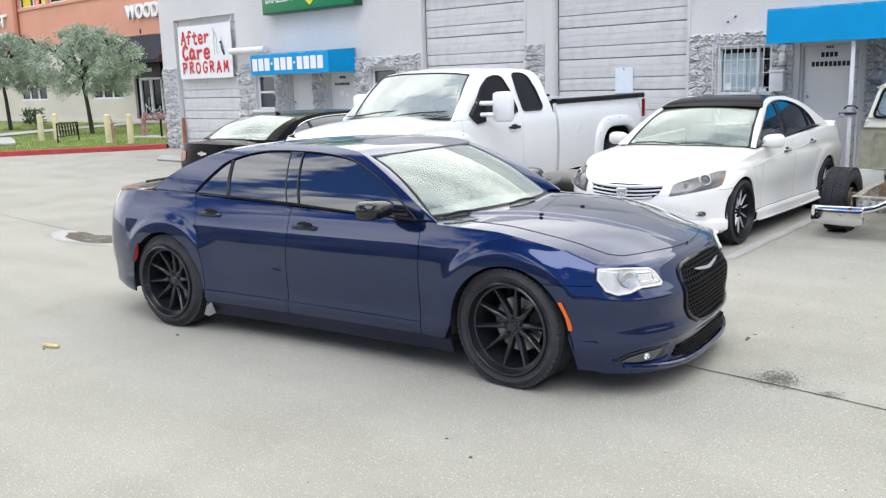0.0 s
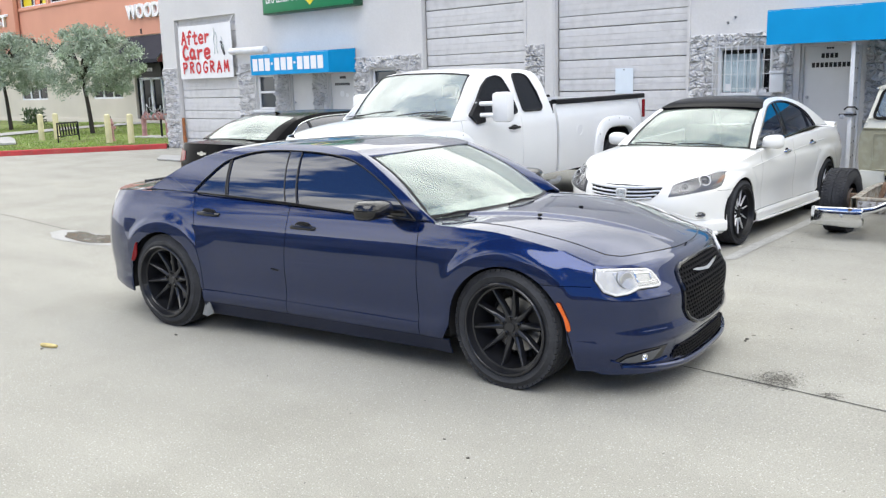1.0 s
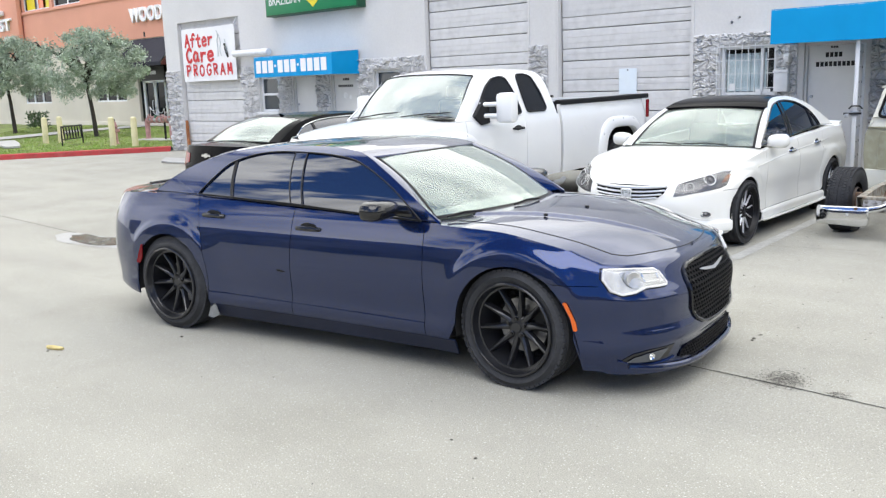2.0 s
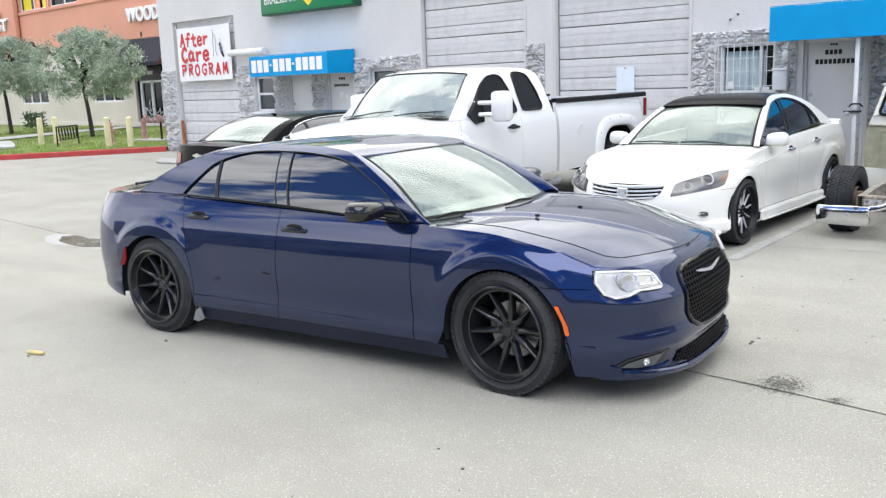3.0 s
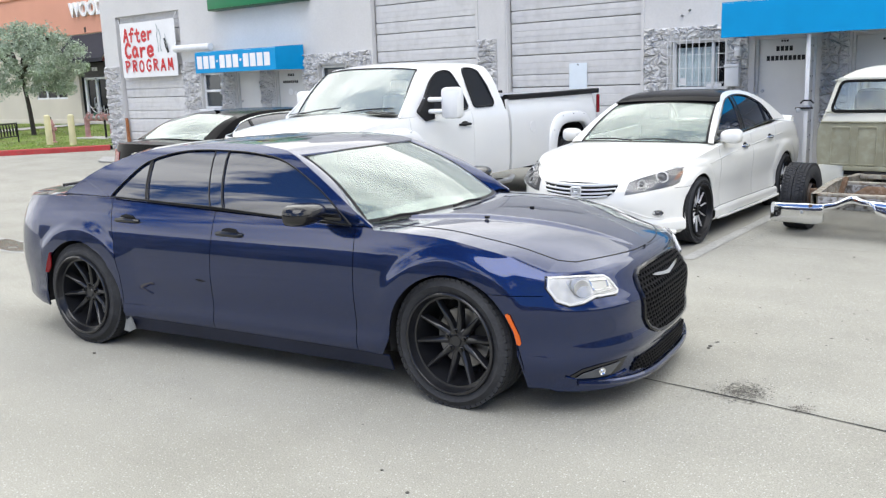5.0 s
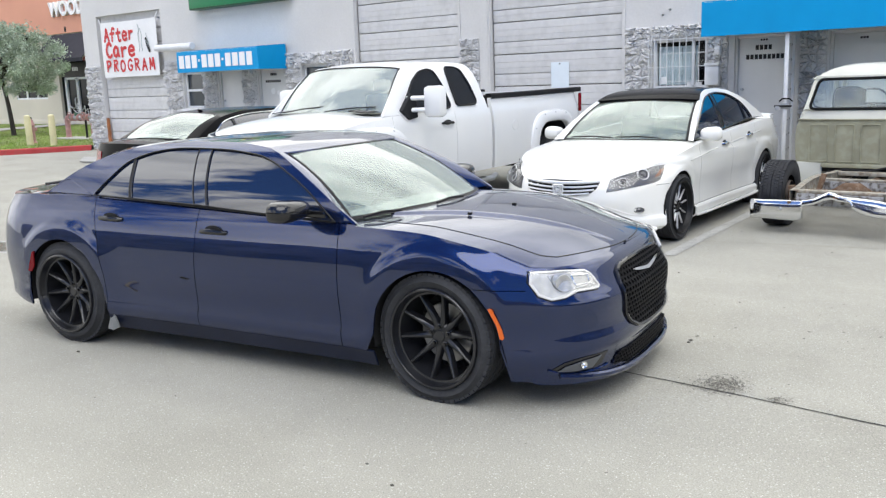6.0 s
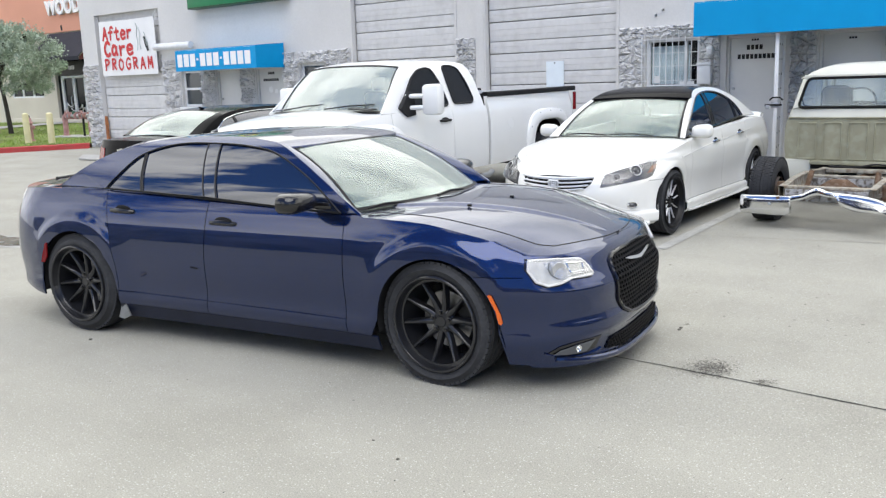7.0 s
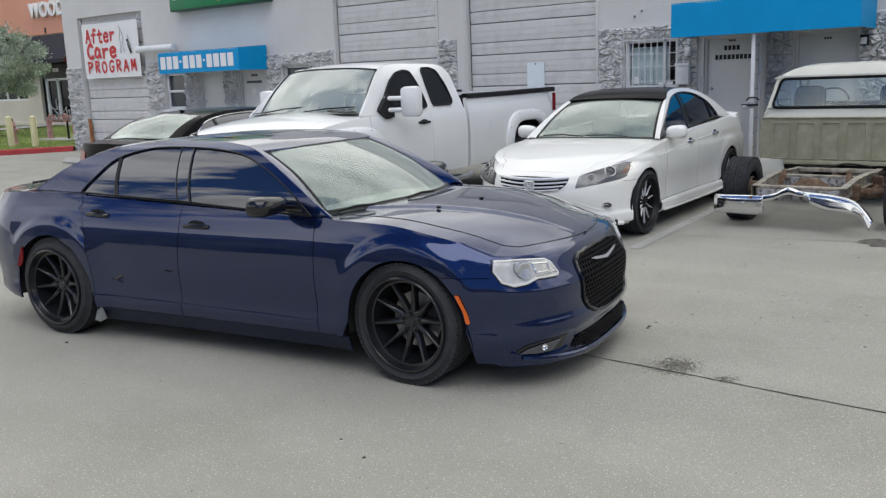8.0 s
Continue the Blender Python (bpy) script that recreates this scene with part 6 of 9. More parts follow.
ACC = dict(shell=SA, doors=(0.83, -0.22, -0.95), rocker_top=0.297, arch_seam=0.60, hood_f=0.14, cowl_x=0.80, hood_x=2.13,
           centre=[(-2.5, 1.05), (-2.2, 1.085), (-1.8, 1.08), (0.8, 0.965), (1.2, 0.935), (1.6, 0.865), (1.9, 0.79), (2.05, 0.735), (2.18, 0.685)],
           rear_glass_x=-1.75, cabin=[(0.92, 0.845), (1.0, 0.815), (1.1, 0.775), (1.25, 0.702), (1.35, 0.642), (1.40, 0.606), (1.475, 0.53)],
           dlo_top=TOP_A, rail=RAIL_A, dlo_bottom=[(-1.26, 1.090), (-0.5, 1.043), (0.2, 1.003), (0.83, 0.975)], panes=[(-1.25, -1.04, -1.25, -1.08), (-1.01, -0.20, -1.05, -0.33), (-0.10, 0.82, -0.23, 0.82)], pillars=[(-1.04, -1.01, -1.08, -1.05), (-0.20, -0.10, -0.33, -0.23)],
           ws_bottom=(0.80, 0.745, 0.950), ws_top=(0.13, 0.588, 1.350), ws_bow=(0.10, 0.05), ws_crown=(0.005, 0.03), rail_a=2, rw_bottom=(-1.77, 0.65, 1.082), rw_top=(-1.20, 0.55, 1.358), rw_bow=0.05, rail_c=2, roof_crown=0.022, floor_z=0.17,
           trim_mat=M_BLACK, seal_r=0.008, frit=0.22, frit_low=0.18)
build_sedan(white, ACC, M_CREAM, roof_paint=M_DARKPAINT, ws_glass=M_SCREEN)
for x, y, s in ((1.4, 0.815, 1), (1.4, -0.815, -1), (-1.4, 0.815, 1), (-1.4, -0.815, -1)):
    wheel(white, (x, y, 0.33), s, 0.33, 0.268, 0.225, 11, M_SATIN, dish=0.045, disc=False, style="mesh", spoke_mat=M_RIM_CUT)
for k in (-1, 1):
    lo = [(k * y, z) for y, z in [(0.475, 0.552), (0.54, 0.562), (0.63, 0.580), (0.73, 0.600), (0.82, 0.622), (0.862, 0.655)]]
    hi = [(k * y, z) for y, z in [(0.49, 0.665), (0.55, 0.685), (0.64, 0.715), (0.73, 0.746), (0.82, 0.778), (0.868, 0.792)]]
    lamp = part("head_lamp", thicken(grid(front_patch(SA, lo, hi, 16, 6, 0.004), out=(1, 0, 0.4)), 0.008), M_LAMPGREY, white, "smoked head lamp with a round projector")
    for yc, zc, rr in ((0.725, 0.692, 0.060), (0.60, 0.640, 0.040)):
        c = on_front(SA, [(k * yc, zc)], 0.010)[0]
        ob = part("projector", lathe([(rr, 0.0), (rr, 0.014), (rr * 0.82, 0.018), (rr * 0.78, 0.008), (rr * 0.55, 0.006), (rr * 0.5, 0.016), (0, 0.024)], 22, "x"), M_LAMPGREY, lamp, "ringed projector")
        ob.rotation_euler = (0, -0.45, k * 0.55)
        ob.location = c
        part("halo_ring", lathe([(rr * 0.98, 0.008), (rr, 0.020), (rr * 0.84, 0.022), (rr * 0.80, 0.010)], 24, "x"), M_WHITELENS, ob, "white ring round the projector")
    am = [(k * y, z) for y, z in [(0.815, 0.665), (0.835, 0.675)]], [(k * y, z) for y, z in [(0.815, 0.725), (0.840, 0.735)]]
    part("turn_signal", thicken(grid(front_patch(SA, am[0], am[1], 4, 4, 0.012), out=(1, 0, 0.4)), 0.006), M_AMBER, lamp, "amber turn signal in the lamp")
    part("lamp_cover", grid(front_patch(SA, lo, hi, 16, 6, 0.036), out=(1, 0, 0.4)), M_LENS, lamp).visible_shadow = False
    c = on_front(SA, [(k * 0.735, 0.372)], 0.003)[0]
    fog = part("fog_lamp", lathe([(0.052, 0.0), (0.050, 0.010), (0.040, 0.008), (0.034, 0.004), (0.0, 0.014)], 20, "x"), M_LAMPGREY, white, "round fog lamp in the bumper")
    fog.location, fog.rotation_euler, fog.scale = c, (0, 0, k * 0.55), (1, 1, 0.55)
    ob = part("fog_ring", lathe([(0.058, 0.0), (0.056, 0.012), (0.049, 0.012)], 20, "x"), M_CHROME, fog)
    mirror_cup(white, (0.64, k * 0.95, 1.016), k, M_CREAM, M_CREAM, (0.11, 0.23, 0.15))
    bm = box(0.56, 0.72, k * 0.87 - 0.03, k * 0.87 + 0.03, 0.955, 1.0, 0.02)
    part("mirror_foot", bm, M_CREAM, white)
    door_handle(white, 0.02, SA.half(0.02, 0.865) - 0.002, 0.865, M_CHROME, k, 0.19)
    door_handle(white, -0.84, SA.half(-0.84, 0.905) - 0.002, 0.905, M_CHROME, k, 0.19)
    # raised side skirt and lip of the body kit
    sk = [(x, k * (SA.half(x, 0.24) + 0.012), z) for x, z in [(1.02, 0.20), (0.7, 0.185), (0.0, 0.18), (-0.7, 0.185), (-1.02, 0.20)]]
    part("side_skirt", tube(smooth_chain(sk, 4), 0.015, 8), M_CREAM, white)
    lp = on_front(SA, [(k * (0.84 - 0.5 * i / 8), 0.185 + 0.012 * math.sin(i)) for i in range(9)], 0.014)
    part("front_lip", tube(lp, 0.022, 8), M_CREAM, white)
    c = on_front(SA, [(k * 0.80, 0.19)], 0.03)[0]
    part("lip_mount", box(c.x - 0.01, c.x + 0.012, c.y - 0.012, c.y + 0.012, 0.165, 0.22), M_TRIM, white)
    part("tail_lamp", thicken(grid(front_patch(SA, [(k * 0.84, 0.78), (k * 0.5, 0.80)], [(k * 0.82, 0.95), (k * 0.5, 0.95)], 8, 4, 0.006, "r"), out=(-1, 0, 0.8)), 0.006), M_RED, white, "red tail lamp")
    bc = on_front(SA, [(k * y, z) for y, z in ((0.42, 0.435), (0.55, 0.385), (0.66, 0.335), (0.76, 0.315), (0.84, 0.330))], -0.004)
    part("bumper_crease", tube(smooth_chain(bc, 5), 0.008, 8), M_CREAM, white)
    crease = [(1.15, 0.775), (0.6, 0.815), (0.0, 0.85), (-0.8, 0.895), (-1.3, 0.925)]
    part("side_crease", tube([(x, k * (SA.half(x, z) - 0.002), z) for x, z in smooth_chain(crease, 5)], 0.007, 6), M_CREAM, white)
# grille: dark opening, four bright bars, badge
half = [(0.0, 0.662), (0.25, 0.660), (0.40, 0.648), (0.395, 0.60), (0.34, 0.545), (0.2, 0.515), (0.0, 0.505)]
loop = half + [(-y, z) for y, z in half[-2:0:-1]]
gr = part("grille", thicken(grid(front_patch(SA, [(-y, z) for y, z in half], half, 14, 10, 0.003), out=(1, 0, 0.5)), 0.004), M_UNDER, white, "dark grille with bright curved bars")
for z, hw, r in ((0.650, 0.40, 0.017), (0.610, 0.39, 0.0095), (0.575, 0.365, 0.0095), (0.542, 0.32, 0.0095)):
    pts = on_front(SA, [(hw * (i / 12 - 1), z - 0.022 * (1 - (i / 12 - 1) ** 2)) for i in range(25)], 0.016)
    part("grille_bar", tube(pts, r, 8), M_BRIGHTBAR, gr, "bright curved grille bar")
c = on_front(SA, [(0.0, 0.575)], 0.03)[0]
bm = bmesh.new()
add_tube(bm, [(c.x, y, z) for y, z in rounded_yz([(-0.045, 0.535), (0.045, 0.535), (0.055, 0.62), (-0.055, 0.62)], 0.015)], 0.0095, 6, closed=True)
add_tube(bm, [(c.x, -0.026, 0.612), (c.x, -0.020, 0.545)], 0.0095, 6)
add_tube(bm, [(c.x, 0.026, 0.612), (c.x, 0.020, 0.545)], 0.0095, 6)
add_tube(bm, [(c.x, -0.02, 0.575), (c.x, 0.02, 0.575)], 0.0095, 6)
part("badge", bm, M_BRIGHTBAR, gr, "chrome badge")
wiper(white, (0.935, 0.50, 0.985), (0.945, -0.02, 0.992))
wiper(white, (0.950, -0.05, 0.985), (0.925, -0.58, 0.988))
sp = [Vector((-2.34, y, 1.10 - 0.03 * (y / 0.7) ** 2)) for y in (-0.72, -0.66, -0.4, 0, 0.4, 0.66, 0.72)]
bm = grid([[p + Vector((0.10, 0, -0.035)), p + Vector((0.06, 0, 0.0)), p + Vector((-0.04, 0, 0.012)), p + Vector((-0.07, 0, -0.01)), p + Vector((-0.02, 0, -0.05))] for p in sp], close_v=True)
part("boot_spoiler", bm, M_CREAM, white)


# ---- the black saloon parked nose in ----
dark = empty("black_sedan", pose(-10.45, 9.38, ground_z(9.38), 0, 0, 90), "glossy black sedan parked with its nose to the wall", "car")
SD = Shell(w=0.918, x_f=1.95, x_r=-2.05, cf=0.72, pf=2.5, cr=0.55, pr=2.8,
           side=SA.side, plan=SA.plan, flares=[(1.4, 0.36, 0.014, 0.33), (-1.4, 0.36, 0.014, 0.33)], warps=[], arches=[(1.4, 0.36, 0.33), (-1.4, 0.36, 0.33)],
           nose=[(0.12, 2.3), (0.3, 2.36), (0.55, 2.36), (0.7, 2.28), (0.78, 2.15)], tail=[(0.1, -2.42), (0.3, -2.5), (0.6, -2.54), (0.95, -2.50), (1.06, -2.47)],
           sill=SA.sill, front_sill=[(0, 0.18), (1, 0.18)], rear_sill=[(0, 0.22), (1, 0.24)],
           shoulder=[(-2.05, 1.0), (-1.6, 1.02), (-0.8, 1.01), (0.0, 0.98), (0.8, 0.95), (1.4, 0.88), (1.95, 0.77)], front_top=[(0, 0.77), (1.0, 0.74)], rear_top=[(0, 1.0), (0.4, 1.02), (1.0, 1.03)])
DRK = dict(ACC)
DRK.update(shell=SD, dlo_top=[(-1.62, 1.090), (-1.52, 1.165), (-1.36, 1.255), (-1.0, 1.322), (-0.48, 1.345), (-0.14, 1.33), (0.14, 1.292), (0.50, 1.14), (0.82, 0.985)],
           dlo_bottom=[(-1.62, 1.086), (-0.5, 1.043), (0.2, 1.005), (0.82, 0.983)], panes=[(-1.61, -1.20, -1.61, -1.24), (-1.17, -0.20, -1.21, -0.33), (-0.10, 0.81, -0.23, 0.81)], pillars=[(-1.20, -1.17, -1.24, -1.21), (-0.20, -0.10, -0.33, -0.23)],
           ws_bow=(0.06, 0.04), ws_bottom=(0.86, 0.79, 0.965), ws_top=(0.18, 0.60, 1.345), cabin=[(0.92, 0.885), (1.0, 0.865), (1.1, 0.82), (1.25, 0.735), (1.35, 0.66), (1.40, 0.60), (1.45, 0.53)], trim_mat=M_CHROME, rw_glass=M_SCREEN,
           centre=[(-2.5, 1.03), (-2.2, 1.055), (-1.8, 1.06), (0.8, 0.965), (1.4, 0.92), (1.9, 0.82), (2.25, 0.74)], hood_x=2.1, rw_bottom=(-1.95, 0.66, 1.06), rear_glass_x=-1.96, rw_top=(-1.36, 0.58, 1.335))
DRK["rail"] = [(-1.93, 1.045), (-1.66, 1.195), (-1.40, 1.305), (-1.0, 1.372), (-0.5, 1.388), (0.0, 1.375), (0.22, 1.342), (0.58, 1.165), (0.92, 0.965)]
build_sedan(dark, DRK, M_DARKPAINT)
for x, y, s in ((1.4, 0.80, 1), (1.4, -0.80, -1), (-1.4, 0.80, 1), (-1.4, -0.80, -1)):
    wheel(dark, (x, y, 0.33), s, 0.33, 0.225, 0.215, 5, M_DISC, dish=0.03, style="mesh")
for k in (-1, 1):
    part("tail_lamp", thicken(grid(front_patch(SD, [(k * 0.86, 0.76), (k * 0.72, 0.74), (k * 0.45, 0.80)], [(k * 0.86, 0.94), (k * 0.72, 0.945), (k * 0.45, 0.92)], 10, 5, 0.008, "r"), out=(-1, 0, 0.8)), 0.012), M_RED, dark, "red tail lamp")
    mirror_cup(dark, (0.62, k * 1.0, 1.0), k, M_DARKPAINT, M_DARKPAINT, (0.11, 0.22, 0.14))
c = on_front(SD, [(0.0, 0.90)], 0.008, "r")[0]
bm = plate([(c.x, y, z) for y, z in ((-0.10, 0.885), (-0.035, 0.885), (-0.03, 0.87), (0.04, 0.87), (0.035, 0.885), (0.10, 0.885), (0.09, 0.915), (0.03, 0.915), (0.025, 0.93), (-0.045, 0.93), (-0.04, 0.915), (-0.11, 0.915))], 0.01, (-1, 0, 0))
part("badge", bm, M_CHROME, dark, "chrome badge")
ob = part("aerial", grid([[(-0.06, 0, 0), (0.06, 0.02, 0), (0.06, -0.02, 0)], [(-0.09, 0, 0.05), (-0.07, 0.004, 0.05), (-0.07, -0.004, 0.05)]], close_v=True), M_DARKPAINT, dark)
ob.location = (-1.15, 0, 1.362)


# ---- the white pickup truck ----
truck = empty("pickup_truck", pose(-8.02, 9.95, ground_z(10.5) + 0.005, 0, 0, -90), "white extended-cab pickup truck with tow mirrors and riveted arch flares", "truck")
TR = 0.50
M_TINT_DARK = mat("black_tinted_glass", (0.004, 0.006, 0.010), 0.03, 0, spec=0.35)
ST = Shell(w=1.015, x_f=2.75, x_r=-2.72, cf=0.62, pf=2.8, cr=0.22, pr=3.0,
           side=[(0.35, -0.05), (0.5, -0.012), (0.62, 0.0), (0.9, 0.006), (1.1, 0.0), (1.2, -0.012), (1.27, -0.03), (1.34, -0.055), (1.42, -0.06), (1.50, -0.075)],
           plan=[(-2.9, 0.99), (0.0, 1.0), (2.0, 0.995), (3.1, 0.97)],
           flares=[], warps=[], arches=[(2.0, TR, 0.52), (-2.0, TR, 0.54)],
           nose=[(0.3, 3.08), (0.6, 3.14), (0.9, 3.14), (1.1, 3.08), (1.2, 3.0)], tail=[(0.3, -2.88), (0.6, -2.93), (1.2, -2.93), (1.5, -2.91)],
           sill=[(-2.9, 0.56), (-1.4, 0.50), (-0.42, 0.47), (1.5, 0.46), (2.6, 0.45), (2.9, 0.45)],
           front_sill=[(0, 0.45), (1, 0.42)], rear_sill=[(0, 0.56), (1, 0.56)],
           shoulder=[(-2.9, 1.455), (-0.44, 1.435), (-0.40, 1.29), (0.5, 1.29), (1.63, 1.275), (2.2, 1.22), (2.75, 1.14)], front_top=[(0, 1.14), (1.0, 1.12)], rear_top=[(0, 1.455), (1.0, 1.455)])
ST.arch_pow = 3.4


def square_arch(a):
    """How far a squared-off arch reaches at an angle, against a round one."""
    return (abs(math.cos(a)) ** 3.4 + abs(math.sin(a)) ** 3.4) ** (-1 / 3.4)


CAB = [(1.25, 0.985), (1.33, 0.965), (1.5, 0.905), (1.7, 0.83), (1.82, 0.77), (1.87, 0.72), (1.90, 0.65)]


def t_rows(x0, x1, nv=16, top=None):
    return [[ST.point(u, ST.bottom(u) + ((top or ST.top(u)) - ST.bottom(u)) * j / nv) for j in range(nv + 1)] for u in ST.side_stations(x0, x1)]


skin("front_wing", [r + d[1:] for r, d in zip(t_rows(1.637, 2.75), deck_rows(ST, ST.side_stations(1.637, 2.75), 0.0, 0.16, [(1.6, 1.345), (2.2, 1.315), (2.75, 1.25), (3.0, 1.15)], 5))], M_WHITE, truck)
skin("front_door", t_rows(0.423, 1.63), M_WHITE, truck)
skin("rear_door", t_rows(-0.37, 0.417), M_WHITE, truck)
us = ST.side_stations(1.66, 2.75) + [("f", k / 10) for k in range(1, 10)]
cen = [(1.6, 1.335), (2.2, 1.315), (2.75, 1.245), (3.02, 1.12)]
skin("bonnet", full_width(deck_rows(ST, us, 0.165, 1.0, cen, 12)), M_WHITE, truck, both=False, out=(2, 0, 0))
us = [("f", k / 16) for k in range(17)]
rows = [[ST.point(u, ST.bottom(u) + (ST.top(u) - ST.bottom(u)) * j / 12) for j in range(13)] for u in us]
skin("front_bumper", rows + mirrored(rows)[-2::-1], M_WHITE, truck, both=False, out=(1, 0, 0.7))
# bed: sides, flares, tailgate, floor, black rail caps
skin("bed_side", t_rows(-2.72, -0.43, 20), M_WHITE, truck, thick=0.05)
us = [("r", k / 10) for k in range(11)]
rows = [[ST.point(u, 0.56 + (1.455 - 0.56) * j / 8) for j in range(9)] for u in us]
skin("tailgate", rows + mirrored(rows)[-2::-1], M_WHITE, truck, both=False, thick=0.05, out=(-2, 0, 1))
part("bed_floor", box(-2.88, -0.42, -0.92, 0.92, 0.72, 0.78), M_TRIM, truck)
# white panel coloured black to paint the shade in the gap behind the cab
part("bed_front", box(-0.50, -0.44, -0.95, 0.95, 0.75, 1.45), M_SATIN, truck)
for k in (-1, 1):
    rail = [(x, k * (ST.half(max(x, -2.5), 1.44) - 0.03), z) for x, z in ((-0.44, 1.445), (-1.5, 1.452), (-2.93, 1.468))]
    rows = [[Vector((x, y + dy, z + dz)) for dy, dz in ((-0.05, -0.045), (-0.05, 0.014), (-0.03, 0.026), (0.03, 0.026), (0.045, 0.014), (0.045, -0.045))] for x, y, z in resample(rail, 10)]
    part("bed_rail", grid(rows, close_v=True), M_TRIM, truck, "black plastic bed rail cap")
    # arch flares with rivets
    for xa, zc in ((-2.0, 0.54), (2.0, 0.52)):
        rows = []
        for i in range(49):
            a = math.radians(-8 + 196 * i / 48)
            row = []
            for q, o in ((TR - 0.02, 0.03), (TR - 0.005, 0.055), (TR + 0.02, 0.065), (TR + 0.10, 0.050), (TR + 0.135, 0.026), (TR + 0.145, -0.01)):
                q *= square_arch(a)
                x, z = xa + q * math.cos(a), zc + q * math.sin(a)
                row.append(Vector((x, k * (ST.half(x, min(z, 1.25)) + o), z)))
            rows.append(row)
        fl = part("arch_flare", thicken(grid(rows, out=(xa, 0, zc)), 0.01), M_WHITE, truck, "white riveted arch flare")
        for i in range(7):
            a = math.radians(8 + 164 * i / 6)
            x, z = xa + (TR + 0.105) * square_arch(a) * math.cos(a), zc + (TR + 0.105) * square_arch(a) * math.sin(a)
            bm = bmesh.new()
            bmesh.ops.create_icosphere(bm, subdivisions=1, radius=0.012)
            ob = part("rivet", bm, M_GALV, fl)
            ob.location = (x, k * (ST.half(x, min(z, 1.25)) + 0.044), z)
    yf = k * (ST.half(-0.95, 1.02) + 0.001)
    part("fuel_flap", lathe([(0.0, -0.001), (0.072, -0.001), (0.074, -0.004), (0.078, 0.002)], 28, at=(-0.95, yf, 1.02)) if k < 0 else lathe([(0.0, 0.001), (0.072, 0.001), (0.074, 0.004), (0.078, -0.002)], 28, at=(-0.95, yf, 1.02)), M_WHITE, truck, "round fuel flap")
    # tail lamp
    part("tail_lamp", box(-2.945, -2.90, k * 0.945 - 0.022, k * 0.945 + 0.022, 1.12, 1.40, 0.010), M_RED, truck, "tall red tail lamp")
    # cab side above the belt
    up = smooth_chain([(-0.335, 1.30), (-0.30, 1.50), (-0.24, 1.75), (-0.10, 1.875), (0.40, 1.895), (0.90, 1.885), (1.20, 1.83), (1.50, 1.57), (1.80, 1.30)], 5)
    low_c = smooth_chain([(-0.335, 1.285), (-0.25, 1.285), (-0.15, 1.285), (0.0, 1.285), (0.40, 1.285), (0.90, 1.285), (1.20, 1.28), (1.50, 1.28), (1.80, 1.275)], 5)
    rows = [[Vector((a[0] + (b[0] - a[0]) * j / 6, k * side_y(CAB, a[1] + (b[1] - a[1]) * j / 6), a[1] + (b[1] - a[1]) * j / 6)) for j in range(7)] for a, b in zip(low_c, up)]
    part("cab_side", thicken(grid(rows, out=(0.5, 0, 1.5)), 0.02), M_WHITE, truck)
    # side windows in black seals
    w1 = [(1.44, 1.335), (1.30, 1.47), (1.08, 1.68), (0.90, 1.785), (0.72, 1.815), (0.60, 1.79), (0.52, 1.60), (0.47, 1.335), (0.60, 1.315), (1.2, 1.32)]
    w2 = [(0.345, 1.345), (0.365, 1.60), (0.355, 1.80), (0.32, 1.835), (0.16, 1.838), (0.03, 1.80), (-0.06, 1.60), (-0.105, 1.39), (-0.06, 1.345)]
    for nm, w in (("front_side_window", w1), ("rear_side_window", w2)):
        pts = [Vector((x, k * (side_y(CAB, z) + 0.006), z)) for x, z in w]
        ob = part(nm, plate(rounded(pts, 0.05, 3), 0.006, (0, k, 0)), M_TINT_DARK, truck, "dark tinted window")
        part("window_seal", tube(rounded([p + Vector((0, k * 0.006, 0)) for p in pts], 0.05, 3), 0.012, 6, closed=True), M_TRIM, ob)
    # tow mirror: black foot, two arms, tall white head
    foot = part("mirror_foot", plate([(1.48, k * 0.958, 1.33), (1.30, k * 0.95, 1.53), (1.21, k * 0.95, 1.48), (1.20, k * 0.96, 1.24), (1.36, k * 0.965, 1.22)], 0.06, (0, k, 0)), M_TRIM, truck)
    bm = bmesh.new()
    for z in (1.33, 1.47):
        add_tube(bm, [(1.33, k * 0.96, z), (1.24, k * 1.08, z), (1.18, k * 1.20, z)], 0.028, 8)
    part("mirror_arm", bm, M_WHITE, truck)
    bm = bmesh.new()
    add_box(bm, 1.08, 1.24, k * 1.26 - 0.13, k * 1.26 + 0.13, 1.24, 1.61, 0.05)
    hd = part("tow_mirror", bm, M_WHITE, truck, "tall white tow mirror")
    part("mirror_glass", box(1.076, 1.081, k * 1.26 - 0.10, k * 1.26 + 0.10, 1.28, 1.57), M_CHROME, hd)
    door_handle(truck, 0.60, ST.half(0.60, 1.14) - 0.002, 1.14, M_TRIM, k, 0.24)
    # running board
    bm = tube([(1.5, k * 0.98, 0.36), (1.3, k * 1.06, 0.35), (-0.3, k * 1.06, 0.35), (-0.48, k * 0.98, 0.37)], 0.038, 10)
    part("running_board", bm, M_GALV, truck, "bright tubular running board")
    part("step_pad", box(-0.1, 1.1, k * 1.06 - 0.03, k * 1.06 + 0.03, 0.383, 0.392, 0.003), M_TRIM, truck)
    # wing badge and marks, as plain bars
    bm = bmesh.new()
    for i in range(3):
        add_box(bm, 1.33 + 0.07 * i, 1.38 + 0.07 * i, k * ST.half(1.4, 0.92) - 0.002, k * ST.half(1.4, 0.92) + 0.006, 0.91, 0.94)
    part("badge", bm, M_GALV, truck, "small grey lettered badge")
